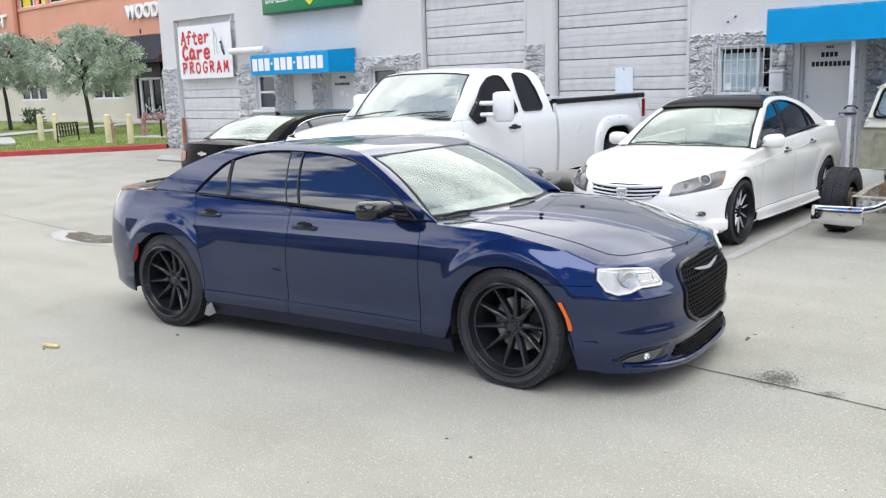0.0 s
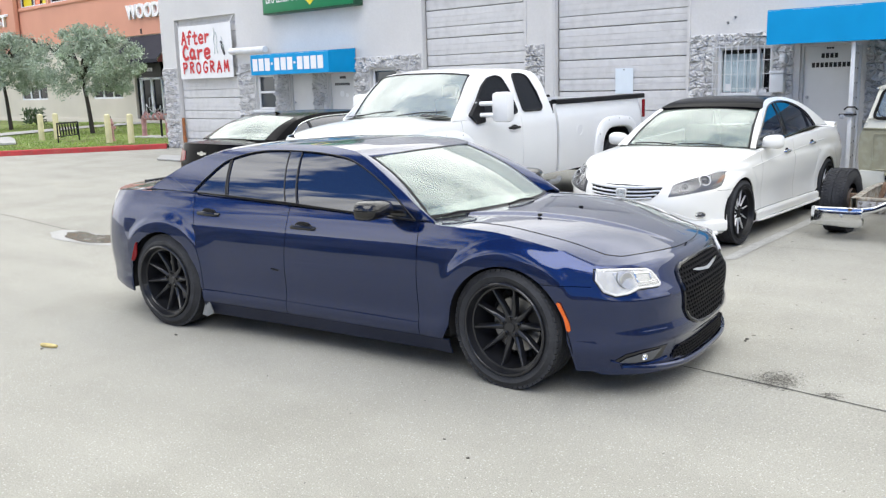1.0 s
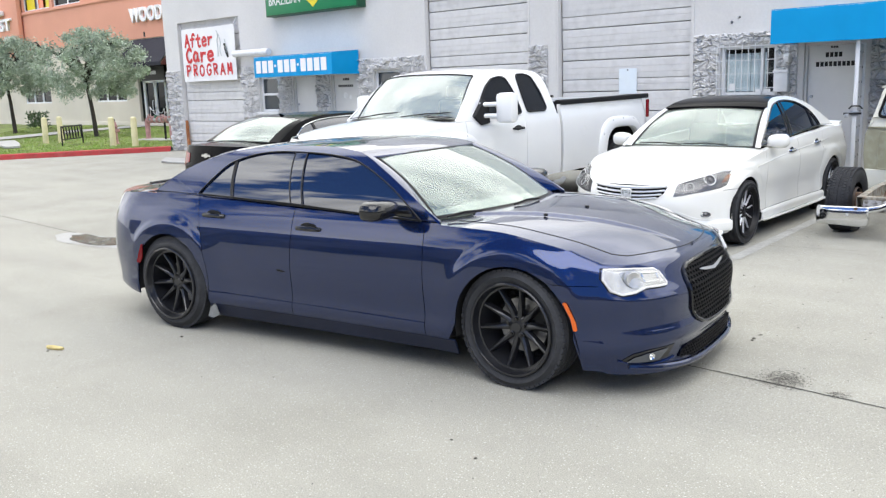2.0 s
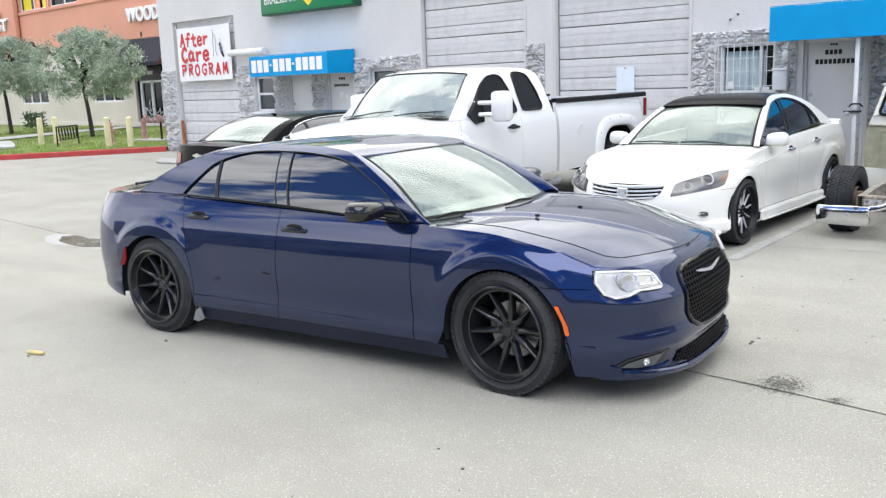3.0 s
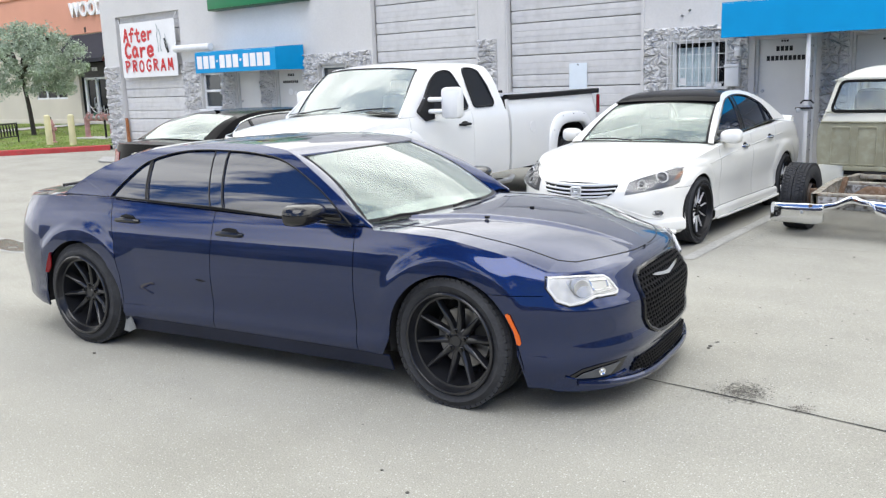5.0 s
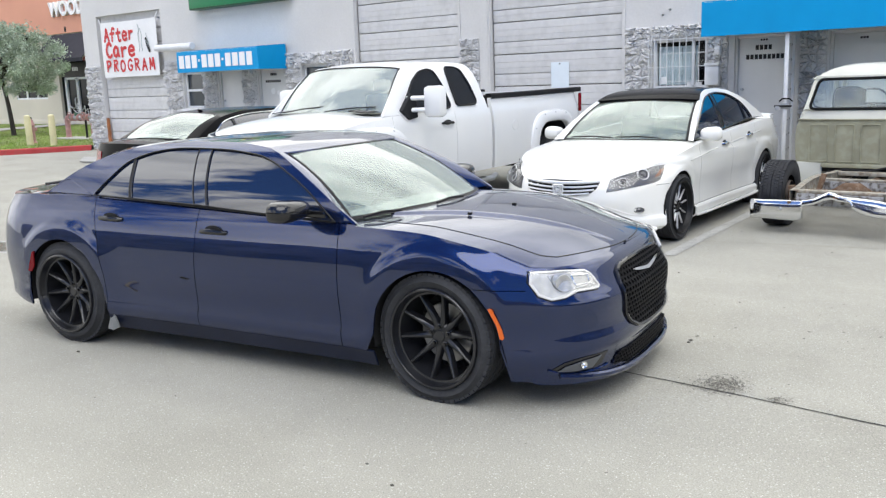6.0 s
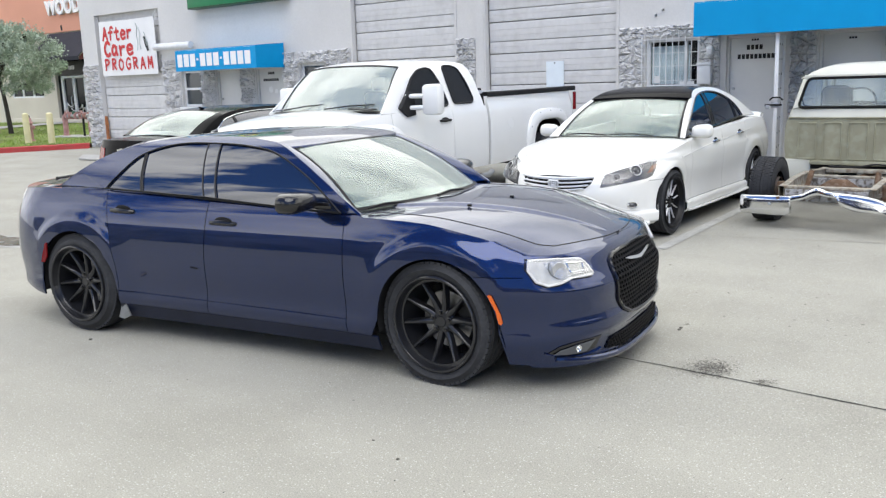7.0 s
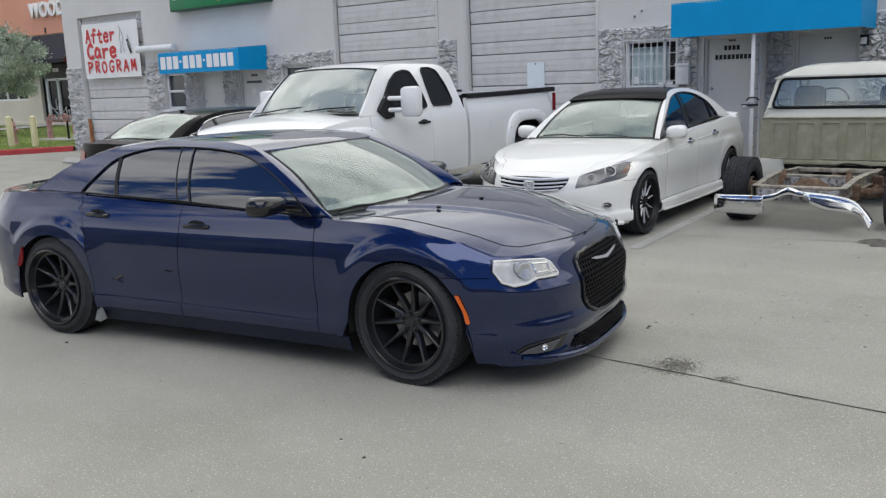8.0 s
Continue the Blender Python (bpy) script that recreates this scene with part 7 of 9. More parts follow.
# roof, windscreen, rear window
up = smooth_chain([(-0.24, 1.75), (-0.10, 1.875), (0.40, 1.895), (0.90, 1.885), (1.20, 1.83)], 5)
rows = []
for i, (x, z) in enumerate(up):
    t = i / (len(up) - 1)
    yy = side_y(CAB, z)
    rows.append([Vector((x + 0.10 * t * (1 - f * f), yy * f, z + 0.035 * (1 - abs(f) ** 3))) for f in [2 * j / 14 - 1 for j in range(15)]])
skin("roof", rows, M_WHITE, truck, both=False, thick=0.02, smooth=60, out=(0.5, 0, 1.2))
lo = [Vector((1.66 + 0.16 * (1 - f * f), 0.90 * f, 1.315 + 0.02 * (1 - f * f))) for f in [2 * j / 14 - 1 for j in range(15)]]
hi = [p + Vector((0.012, 0, -0.006)) for p in rows[-1]]
ws = [[a.lerp(b, j / 8) + Vector((0.015, 0, 0.03)) * math.sin(math.pi * j / 8) for a, b in zip(lo, hi)] for j in range(9)]
skin("windscreen", ws, M_SKYGLASS, truck, both=False, thick=0.005, smooth=60, out=(0.5, 0, 1.2))[0].visible_shadow = False
part("windscreen_seal", tube([r[0] for r in ws] + ws[-1] + [r[-1] for r in ws[::-1]], 0.012, 6), M_TRIM, truck)
for k in (0, -1):
    s = -1 if k == 0 else 1
    ch = [(1.20, 1.83), (1.35, 1.71), (1.50, 1.57), (1.65, 1.43), (1.80, 1.29)]
    rail = resample([(x, s * side_y(CAB, z), z) for x, z in ch], 9)[::-1]
    skin("windscreen_pillar", [[r[k], r[k].lerp(q, 0.5) + Vector((0.006, 0.006 * s, 0.004)), q] for r, q in zip(ws, rail)], M_WHITE, truck, both=False, thick=0.015, out=(0.5, 0, 1.2))
rows = [[Vector((-0.335 + 0.095 * j / 4, side_y(CAB, 1.29 + 0.46 * j / 4) * f, 1.29 + 0.46 * j / 4)) for f in (-1, -0.6, 0, 0.6, 1)] for j in range(5)]
skin("cab_rear", rows, M_WHITE, truck, both=False, out=(0.5, 0, 1.4))
part("rear_window", plate(rounded([(-0.345 + 0.0, y, z) for y, z in ((-0.7, 1.36), (0.7, 1.36), (0.62, 1.70), (-0.62, 1.70))], 0.05), 0.006, (-1, 0, 0.2)), M_TINT, truck)
skin("cab_rear_lower", [[(-0.34, y, 0.5), (-0.34, y, 1.29)] for y in (-0.97, 0, 0.97)], M_WHITE, truck, both=False, out=(0.5, 0, 0.9))
# cowl, wipers, dash, seats, chassis, wheels
part("cowl", grid([[p + Vector((0.0, 0, -0.012)) for p in lo], [p + Vector((0.09, 0, -0.02)) for p in lo], [p + Vector((0.16, 0, -0.03)) for p in lo]], out=(1.6, 0, 0.5)), M_TRIM, truck)
for k in (-1, 1):
    vent = [Vector((1.80, k * 0.50, 1.352)), Vector((1.92, k * 0.55, 1.342)), Vector((1.87, k * 0.84, 1.318)), Vector((1.70, k * 0.84, 1.330))]
    part("cowl_vent", plate(rounded(vent, 0.02), 0.010, (0, 0, 1)), M_TRIM, truck, "black cowl vent")
    for i in range(3):
        part("vent_slat", tube([vent[0].lerp(vent[3], 0.25 + 0.25 * i) + Vector((0.02, 0, 0.008)), vent[1].lerp(vent[2], 0.25 + 0.25 * i) + Vector((-0.02, 0, 0.008))], 0.005, 5), M_GALV, truck)
wiper(truck, (1.86, 0.10, 1.345), (1.68, 0.78, 1.39))
wiper(truck, (1.86, -0.62, 1.335), (1.76, 0.0, 1.40))
part("dashboard", box(1.1, 1.66, -0.85, 0.85, 1.08, 1.29, 0.05), M_INTGREY, truck)
for y in (-0.42, 0.42):
    bm = box(0.2, 0.75, y - 0.27, y + 0.27, 0.75, 1.0, 0.06)
    add_box(bm, 0.12, 0.30, y - 0.26, y + 0.26, 0.9, 1.52, 0.06)
    add_box(bm, 0.14, 0.26, y - 0.14, y + 0.14, 1.54, 1.72, 0.05)
    part("seat", bm, M_INT, truck)
part("floor_pan", box(-0.33, 1.9, -0.93, 0.93, 0.46, 0.52), M_UNDER, truck)
bm = bmesh.new()
for y in (-0.42, 0.42):
    add_box(bm, -2.8, 2.9, y - 0.05, y + 0.05, 0.42, 0.58)
add_box(bm, 1.9, 2.8, -0.75, 0.75, 0.45, 1.05)
add_tube(bm, [(-2.0, -0.85, 0.40), (-2.0, 0.85, 0.40)], 0.08, 8)
add_tube(bm, [(2.0, -0.85, 0.40), (2.0, 0.85, 0.40)], 0.06, 8)
part("chassis", bm, M_UNDER, truck)
for xa, zc in ((-2.0, 0.54), (2.0, 0.52)):
    for k in (-1, 1):
        rows = []
        for i in range(13):
            a = math.pi * i / 12
            q = (TR + 0.01) * square_arch(a)
            rows.append([(xa + q * math.cos(a), k * yy, zc + q * math.sin(a)) for yy in (0.99, 0.58)] + [(xa, k * 0.58, zc)])
        part("wheel_housing", grid(rows), M_UNDER, truck)
for x in (2.0, -2.0):
    for s in (-1, 1):
        wheel(truck, (x, s * 0.90, 0.405), s, 0.405, 0.235, 0.27, 6, M_RIM, dish=0.06, style="single")
part("rear_bumper", box(-3.05, -2.95, -0.95, 0.95, 0.55, 0.72, 0.03), M_CHROME, truck)


M_FRAME = mat("scabby_frame_paint", (0.36, 0.335, 0.28), 0.8, 0.0, var=0.35, var_scale=7, tint2=(0.24, 0.19, 0.14), bump=0.3)
M_SCAB = mat("flaking_grey_paint", (0.34, 0.335, 0.33), 0.8, 0.0, var=0.4, var_scale=11, tint2=(0.12, 0.105, 0.09), bump=0.3)
M_RUSTRIM = mat("rusty_steel_rim", (0.16, 0.13, 0.11), 0.7, 0.4, var=0.3, var_scale=10)

# ---- the stripped old pickup: cab, bare frame, loose chrome bumper ----
OG = ground_z(11.0)
M_OLDGLASS = mat("greenish_old_glass", (0.80, 0.90, 0.85), 0.02, 0, trans=0.95, ior=1.85)
M_SEAL = mat("black_rubber_seal", (0.008, 0.008, 0.008), 0.7, var=0.2, spec=0.2)
old = empty("old_pickup", pose(-2.42, 11.5, OG), "stripped old pickup, olive and white cab on a bare rusty frame", "truck")
# cab section: half width by height
OC = [(0.42, 0.90), (0.55, 0.945), (0.80, 0.965), (0.97, 0.955), (1.06, 0.92), (1.14, 0.90), (1.35, 0.845), (1.54, 0.795), (1.62, 0.74), (1.67, 0.60), (1.70, 0.36)]


def ow(z):
    return curve_table(OC, z)


# back wall: olive below, white above, with the window cut out
rows = []
for z in (0.548, 0.56, 0.62, 0.75, 0.90, 1.00, 1.055):
    rows.append([Vector((ow(z) * f, -0.02 + 0.05 * abs(f) ** 5, z)) for f in [2 * j / 20 - 1 for j in range(21)]])
skin("cab_back", rows, M_OLIVE, old, both=False, thick=0.02, out=(0, 1, 0.8), smooth=50)
rows = []
for z in (1.060, 1.10, 1.14, 1.175):
    rows.append([Vector((ow(z) * f, -0.02 + 0.05 * abs(f) ** 5 + (z - 1.06) * 0.25, z)) for f in [2 * j / 20 - 1 for j in range(21)]])
skin("cab_back_upper", rows, M_OLDWHITE, old, both=False, thick=0.02, out=(0, 1, 0.8), smooth=50)
part("belt_bead", tube([(ow(1.057) * f, -0.03 + 0.05 * abs(f) ** 5, 1.057) for f in [2 * j / 20 - 1 for j in range(21)]], 0.010, 6), M_OLIVE, old)
zw0, zw1 = 1.175, 1.535
hw = lambda z: ow(z) - 0.075
yw = lambda z: -0.02 + (z - 1.06) * 0.25
for s in (-1, 1):
    rows = []
    for i in range(9):
        z = zw0 + (zw1 - zw0) * i / 8
        rows.append([Vector((s * hw(z), yw(z), z)), Vector((s * (hw(z) + 0.05), yw(z) + 0.01, z)), Vector((s * ow(z), yw(z) + 0.05, z)), Vector((s * (ow(z) - 0.015), yw(z) + 0.16, z))])
    skin("rear_pillar", rows, M_OLDWHITE, old, both=False, thick=0.015, out=(0, 0.5, 1.3), smooth=50)
    # door with its frame, A pillar
    rows = []
    for x in [1.62 * i / 14 for i in range(15)]:
        rows.append([Vector((s * (ow(z) + 0.004), 0.03 + x, z)) for z in (0.44, 0.55, 0.70, 0.85, 0.97, 1.055)])
    skin("door", rows, M_OLIVE, old, both=False, thick=0.03, out=(0, 0.8, 0.7))
    rows = []
    for x in [1.62 * i / 14 for i in range(15)]:
        rows.append([Vector((s * (ow(z) + 0.003), 0.03 + x, z)) for z in (1.06, 1.10, 1.14)])
    skin("door_top", rows, M_OLDWHITE, old, both=False, thick=0.03, out=(0, 0.8, 0.7))
    part("door_frame", tube([(s * (ow(1.14) - 0.01), 0.18, 1.14), (s * (ow(1.5) - 0.01), 0.26, 1.50), (s * (ow(1.54) - 0.01), 0.9, 1.54), (s * (ow(1.5) - 0.01), 1.15, 1.50), (s * (ow(1.14) - 0.02), 1.60, 1.14)], 0.028, 8), M_OLDWHITE, old)
    part("door_mirror_arm", tube([(s * 0.93, 1.35, 1.10), (s * 1.10, 1.30, 1.16), (s * 1.14, 1.28, 1.30)], 0.010, 6), M_TRIM, old)
    # lower corner, sill
    part("cab_corner", box(0.635 if s > 0 else -0.94, 0.94 if s > 0 else -0.635, -0.012, 0.22, 0.30, 0.552, 0.02), M_OLDWHITE, old, "white lower cab corner")
    part("sill", box(0.80 if s > 0 else -0.93, 0.93 if s > 0 else -0.80, 0.22, 1.65, 0.36, 0.44, 0.02), M_OLDWHITE, old)
# roof shell
rows = []
for i in range(13):
    t = i / 12
    y = 0.06 + 1.32 * t
    zt = 1.565 + 0.135 * math.sin(math.pi * min(max(t * 0.8 + 0.14, 0), 1)) ** 0.6
    if i == 0:
        y, zt = yw(1.54) - 0.01, 1.56
    wd = 0.785 + 0.03 * math.sin(math.pi * t)
    rows.append([Vector((wd * math.copysign(abs(f) ** 0.9, f), y + (0.02 * abs(f) if i == 0 else 0), 1.535 + (zt - 1.535) * (1 - abs(f) ** 5.0))) for f in [2 * j / 18 - 1 for j in range(19)]])
skin("roof", rows, M_OLDWHITE, old, both=False, thick=0.02, out=(0, 0.7, 1.0), smooth=60)
part("drip_rail", tube([(-0.805, 0.10, 1.535), (-0.82, 0.7, 1.54), (-0.80, 1.35, 1.53)], 0.012, 6), M_OLDWHITE, old)
part("drip_rail", tube([(0.805, 0.10, 1.535), (0.82, 0.7, 1.54), (0.80, 1.35, 1.53)], 0.012, 6), M_OLDWHITE, old)
# rear window: seal, clear pane
loop = rounded([Vector((s * hw(z), yw(z) - 0.006, z)) for s, z in ((-1, zw0 + 0.005), (1, zw0 + 0.005), (1, zw1 - 0.01), (-1, zw1 - 0.01))], 0.07, 5)
rwin = part("rear_window", plate(loop, 0.005, (0, 1, 0)), M_OLDGLASS, old, "clear rear window in a black seal")
rwin.visible_shadow = False
part("window_seal", tube(loop, 0.018, 6, closed=True), M_SEAL, rwin)
part("header", box(-0.77, 0.77, yw(1.535) - 0.012, yw(1.535) + 0.012, 1.522, 1.565, 0.004), M_OLDWHITE, old)
# pressed panels on the back
for i in range(6):
    x0, x1 = -0.784 + 0.286 * i, -0.784 + 0.286 * i + 0.208
    loop = rounded([(x0, -0.034, 0.565), (x1, -0.034, 0.565), (x1, -0.034, 1.0), (x0, -0.034, 1.0)], 0.03, 4)
    part("pressed_panel", tube([p for p in loop], 0.007, 6, closed=True), M_OLIVE, old)
part("bottom_flange", box(-0.64, 0.64, -0.05, 0.0, 0.495, 0.545, 0.008), M_OLIVE, old)
# interior
bm = box(-0.72, 0.72, 0.22, 0.40, 0.70, 1.17, 0.05)
part("bench_back", bm, M_INT, old)
part("bench_seat", box(-0.72, 0.72, 0.36, 0.85, 0.62, 0.78, 0.05), M_INT, old)
for x in (-0.42, 0.55):
    part("headrest", box(x - 0.20, x + 0.16, 0.24, 0.36, 1.05, 1.43, 0.09), M_SEAL, old)
part("dashboard", box(-0.85, 0.85, 1.32, 1.58, 0.98, 1.19, 0.04), M_TRIM, old)
bm = tube([(0.21 * math.cos(a), 0.0, 0.21 * math.sin(a)) for a in (2 * math.pi * i / 20 for i in range(20))], 0.014, 6, closed=True)
add_tube(bm, [(-0.2, 0, 0), (0.2, 0, 0)], 0.014, 6)
add_tube(bm, [(0, 0, 0), (0, 0.5, -0.1)], 0.02, 6)
bmesh.ops.transform(bm, matrix=pose(-0.36, 1.02, 1.20, -32, 0, 0), verts=bm.verts[:])
part("steering_wheel", bm, M_TRIM, old)
part("floor", box(-0.85, 0.85, 0.0, 1.75, 0.44, 0.50), M_UNDER, old)
# cowl, bonnet and wings ahead of the cab
rows = [[Vector((0.90 * f, y, z - 0.05 * f * f)) for f in (-1, -0.6, 0, 0.6, 1)] for y, z in ((1.62, 1.12), (1.75, 1.10), (2.3, 1.07), (2.85, 1.00), (2.95, 0.90), (2.95, 0.45))]
skin("bonnet", rows, M_OLIVE, old, both=False, out=(0, 1.8, 0.4))
for s in (-1, 1):
    rows = [[Vector((s * (0.93 if y < 2.6 else 0.90), y, z)) for z in (0.62 if 2.05 < y < 2.75 else 0.40, 0.8, 1.0, 1.055)] for y in (1.66, 2.0, 2.05, 2.4, 2.75, 2.80, 2.95)]
    skin("front_wing", rows, M_OLIVE, old, both=False, out=(0, 2.2, 0.5))
    wheel(old, (s * 0.78, 2.4, 0.36), 1, 0.36, 0.20, 0.22, 8, M_RUSTRIM, steer=-90 * s, dish=0.05, style="single", disc=False)
    part("windscreen_pillar", tube([(s * 0.86, 1.62, 1.12), (s * 0.72, 1.30, 1.54)], 0.03, 8), M_OLDWHITE, old)
# frame rails, cross members, axle, springs
for s in (-1, 1):
    pts = [(s * 0.42, 2.9, 0.40), (s * 0.44, 0.3, 0.40), (s * 0.46, -0.35, 0.405), (s * 0.46, -0.75, 0.425), (s * 0.45, -1.25, 0.42), (s * 0.44, -1.62, 0.39), (s * 0.44, -1.80, 0.375)]
    rows = [[Vector((x + dx, y, z + dz)) for dx, dz in ((-0.035, -0.065), (0.035, -0.065), (0.035, -0.055), (-0.02 * s, -0.055), (-0.02 * s, 0.055), (0.035, 0.055), (0.035, 0.065), (-0.035, 0.065))] for x, y, z in smooth_chain(pts, 5)]
    part("frame_rail", grid(rows, close_v=True), M_FRAME, old, "scabby white and rusty frame rail", smooth=30)
    part("rail_bracket", box(s * 0.53 - 0.06, s * 0.53 + 0.06, -0.62, -0.52, 0.34, 0.44, 0.012), M_RUST, old)
    part("leaf_spring", tube([(s * 0.52, -0.35, 0.38), (s * 0.53, -0.8, 0.30), (s * 0.53, -1.15, 0.285), (s * 0.52, -1.55, 0.36)], 0.028, 6), M_RUST, old)
    part("shock_absorber", tube([(s * 0.36, -1.30, 0.25), (s * 0.34, -1.05, 0.52)], 0.03, 8), M_RUST, old)
    part("spring_shackle", box(s * 0.52 - 0.03, s * 0.52 + 0.03, -1.60, -1.52, 0.30, 0.46, 0.006), M_RUST, old)
for y, z, h, d in ((-0.10, 0.44, 0.022, 0.05), (-0.86, 0.452, 0.014, 0.035), (-1.74, 0.43, 0.014, 0.05)):
    part("cross_member", box(-0.42, 0.42, y - d, y + d, z - h, z + h, 0.006), M_FRAME, old, "scabby painted cross member")
for y, z0, z1 in ((-0.90, 0.33, 0.437), (-1.79, 0.29, 0.412)):
    part("cross_plate", box(-0.41, 0.41, y, y + 0.012, z0, z1, 0.004), M_SCAB, old, "grey scabby plate across the frame")
part("rear_axle", tube([(x, -1.28, 0.345) for x in (-0.70, -0.2, -0.08, 0.08, 0.2, 0.84)], [0.05, 0.05, 0.13, 0.13, 0.05, 0.05], 12), M_RUST, old)
part("drive_shaft", tube([(0, -1.15, 0.35), (0, 0.5, 0.38)], 0.04, 10), M_RUST, old)
part("fuel_line", tube(smooth_chain([(0.40, -0.2, 0.50), (0.20, -0.5, 0.56), (0.05, -0.75, 0.55), (-0.2, -0.9, 0.57)], 5), 0.010, 6), M_TRIM, old)
part("bracket", box(0.36, 0.62, -0.62, -0.50, 0.30, 0.36, 0.01), M_RUST, old)
for s in (-1, 1):
    wheel(old, (-0.725 if s < 0 else 0.90, -1.28, 0.345), 1, 0.345, 0.195, 0.235, 8, M_RUSTRIM, steer=-90 * s, dish=0.06, style="single", disc=False, tread="blocks")

# loose chrome bumper resting on the frame ends
bp = empty("chrome_bumper", pose(-2.42, 9.70, OG - 0.01), "loose bent chrome truck bumper resting on frame ends", "bumper")
TOPC = smooth_chain([(-0.885, 0.10, 0.325), (-0.86, 0.0, 0.335), (-0.70, -0.03, 0.343), (-0.36, -0.05, 0.355), (-0.335, -0.05, 0.360), (-0.22, -0.05, 0.385), (-0.08, -0.06, 0.455), (0.02, -0.06, 0.425), (0.11, -0.07, 0.414), (0.15, -0.07, 0.411), (0.40, -0.10, 0.392), (0.58, -0.16, 0.352), (0.70, -0.24, 0.270), (0.785, -0.30, 0.180)], 5)
BOTC = smooth_chain([(-0.885, 0.10, 0.135), (-0.86, 0.0, 0.140), (-0.70, -0.03, 0.143), (-0.36, -0.05, 0.150), (-0.335, -0.05, 0.275), (-0.22, -0.05, 0.318), (-0.08, -0.06, 0.372), (0.02, -0.06, 0.360), (0.13, -0.08, 0.350), (0.165, -0.080, 0.285), (0.31, -0.105, 0.235), (0.52, -0.155, 0.228), (0.66, -0.23, 0.205), (0.745, -0.29, 0.085)], 5)
rows = []
for a, b in zip(TOPC, BOTC):
    a, b = Vector(a), Vector(b)
    h = (a - b).length
    r = []
    for v, o in ((1.0, 0.055), (1.0, 0.012), (0.94, -0.008), (0.80, -0.017), (0.66, -0.019), (0.40, -0.018), (0.27, -0.020), (0.08, -0.013), (0.0, 0.012), (0.0, 0.055)):
        p = b.lerp(a, v)
        r.append(p + Vector((0, o, 0)))
    rows.append(r)
face = part("bumper_face", thicken(grid(rows, out=(0, 2, 0.3)), 0.004), M_CHROME, bp, "bent polished chrome face", smooth=50)
part("bumper_bolt", lathe([(0.0, -0.035), (0.014, -0.032), (0.018, -0.02), (0.018, 0.0)], 12, at=(-0.545, -0.04, 0.265)), M_GALV, bp)
part("bumper_bolt", lathe([(0.0, -0.035), (0.014, -0.032), (0.018, -0.02), (0.018, 0.0)], 12, at=(-0.80, -0.015, 0.255)), M_TRIM, bp)
part("end_return", plate([(-0.888, 0.10, 0.325), (-0.888, 0.10, 0.135), (-0.880, 0.22, 0.16), (-0.880, 0.22, 0.31)], 0.004, (1, 0, 0)), M_CHROME, bp)
for x in (-0.46, 0.46):
    part("bumper_iron", box(x - 0.02, x + 0.02, -0.06, 0.28, 0.27, 0.345, 0.006), M_RUST, bp)


# ---- doors, windows and signs of the warehouse ----
def personnel_door(name, a, b, h, marks, bolt):
    d = empty(name, pose((a + b) / 2, FY + 0.10, 0), "grey painted steel door with dark lettering bars, closed", "door", "warehouse doors", "structure")
    w = (b - a) / 2
    z0 = ground_z(FY) + 0.06
    bm = bmesh.new()
    add_box(bm, -w + 0.045, w - 0.045, -0.02, 0.025, z0 + 0.01, h - 0.05, 0.004)
    part("door_leaf", bm, M_DOORPAINT, d)
    bm = bmesh.new()
    for x0, x1 in ((-w + 0.001, -w + 0.042), (w - 0.042, w - 0.001)):
        add_box(bm, x0, x1, -0.06, 0.08, z0, h - 0.001, 0.003)
    add_box(bm, -w + 0.042, w - 0.042, -0.06, 0.08, h - 0.047, h - 0.001, 0.003)
    part("door_frame", bm, M_STUCCO, d)
    part("threshold", box(-w + 0.002, w - 0.002, -0.12, 0.10, ground_z(FY) - 0.02, z0 + 0.008, 0.006), M_PATCH, d)
    if bolt is not None:
        bm = lathe([(0.0, -0.045), (0.022, -0.045), (0.026, -0.035), (0.026, -0.02), (0.034, -0.018)], 16, at=(bolt * (w - 0.11), 0, 1.46))
        part("dead_bolt", bm, M_GALV, d)
        bm = lathe([(0.0, -0.085), (0.024, -0.08), (0.03, -0.065), (0.024, -0.05), (0.014, -0.045), (0.014, -0.02), (0.036, -0.018)], 16, at=(bolt * (w - 0.11), 0, 1.17))
        part("door_knob", bm, M_GALV, d)
    for x, z, n, sx, sz in marks:
        for i in range(n):
            part("lettering_bar", box(x + i * sx * 1.35, x + i * sx * 1.35 + sx, -0.0245, -0.0205, z, z + sz), M_TRIM, d, "dark lettering bar")
    return d


personnel_door("door_4", *DOORS[0], [], -1)
personnel_door("door_5", *DOORS[1], [(-0.12, 2.02, 4, 0.042, 0.06), (-0.30, 1.86, 8, 0.05, 0.06)], None)
personnel_door("door_6", *DOORS[2], [(-0.165, 2.075, 4, 0.05, 0.075), (-0.31, 1.93, 9, 0.05, 0.075), (-0.09, 2.215, 3, 0.03, 0.03)], -1)
personnel_door("door_7", *DOORS[3], [(-0.05, 2.17, 3, 0.03, 0.03)], None)
# round stickers on a door
for x, z, r in ((-16.40, 1.66, 0.075), (-16.22, 1.62, 0.05)):
    bm = lathe([(0.0, 0.073), (r * 0.55, 0.073), (r * 0.6, 0.075), (r, 0.075), (r, 0.079)], 20, at=(0, 0, 0))
    ob = part("sticker", bm, M_WHITEPAINT, m=pose(x, FY, z))
    tagged(ob, "round pale sticker on a grey steel door", "sticker", "stickers on the door")


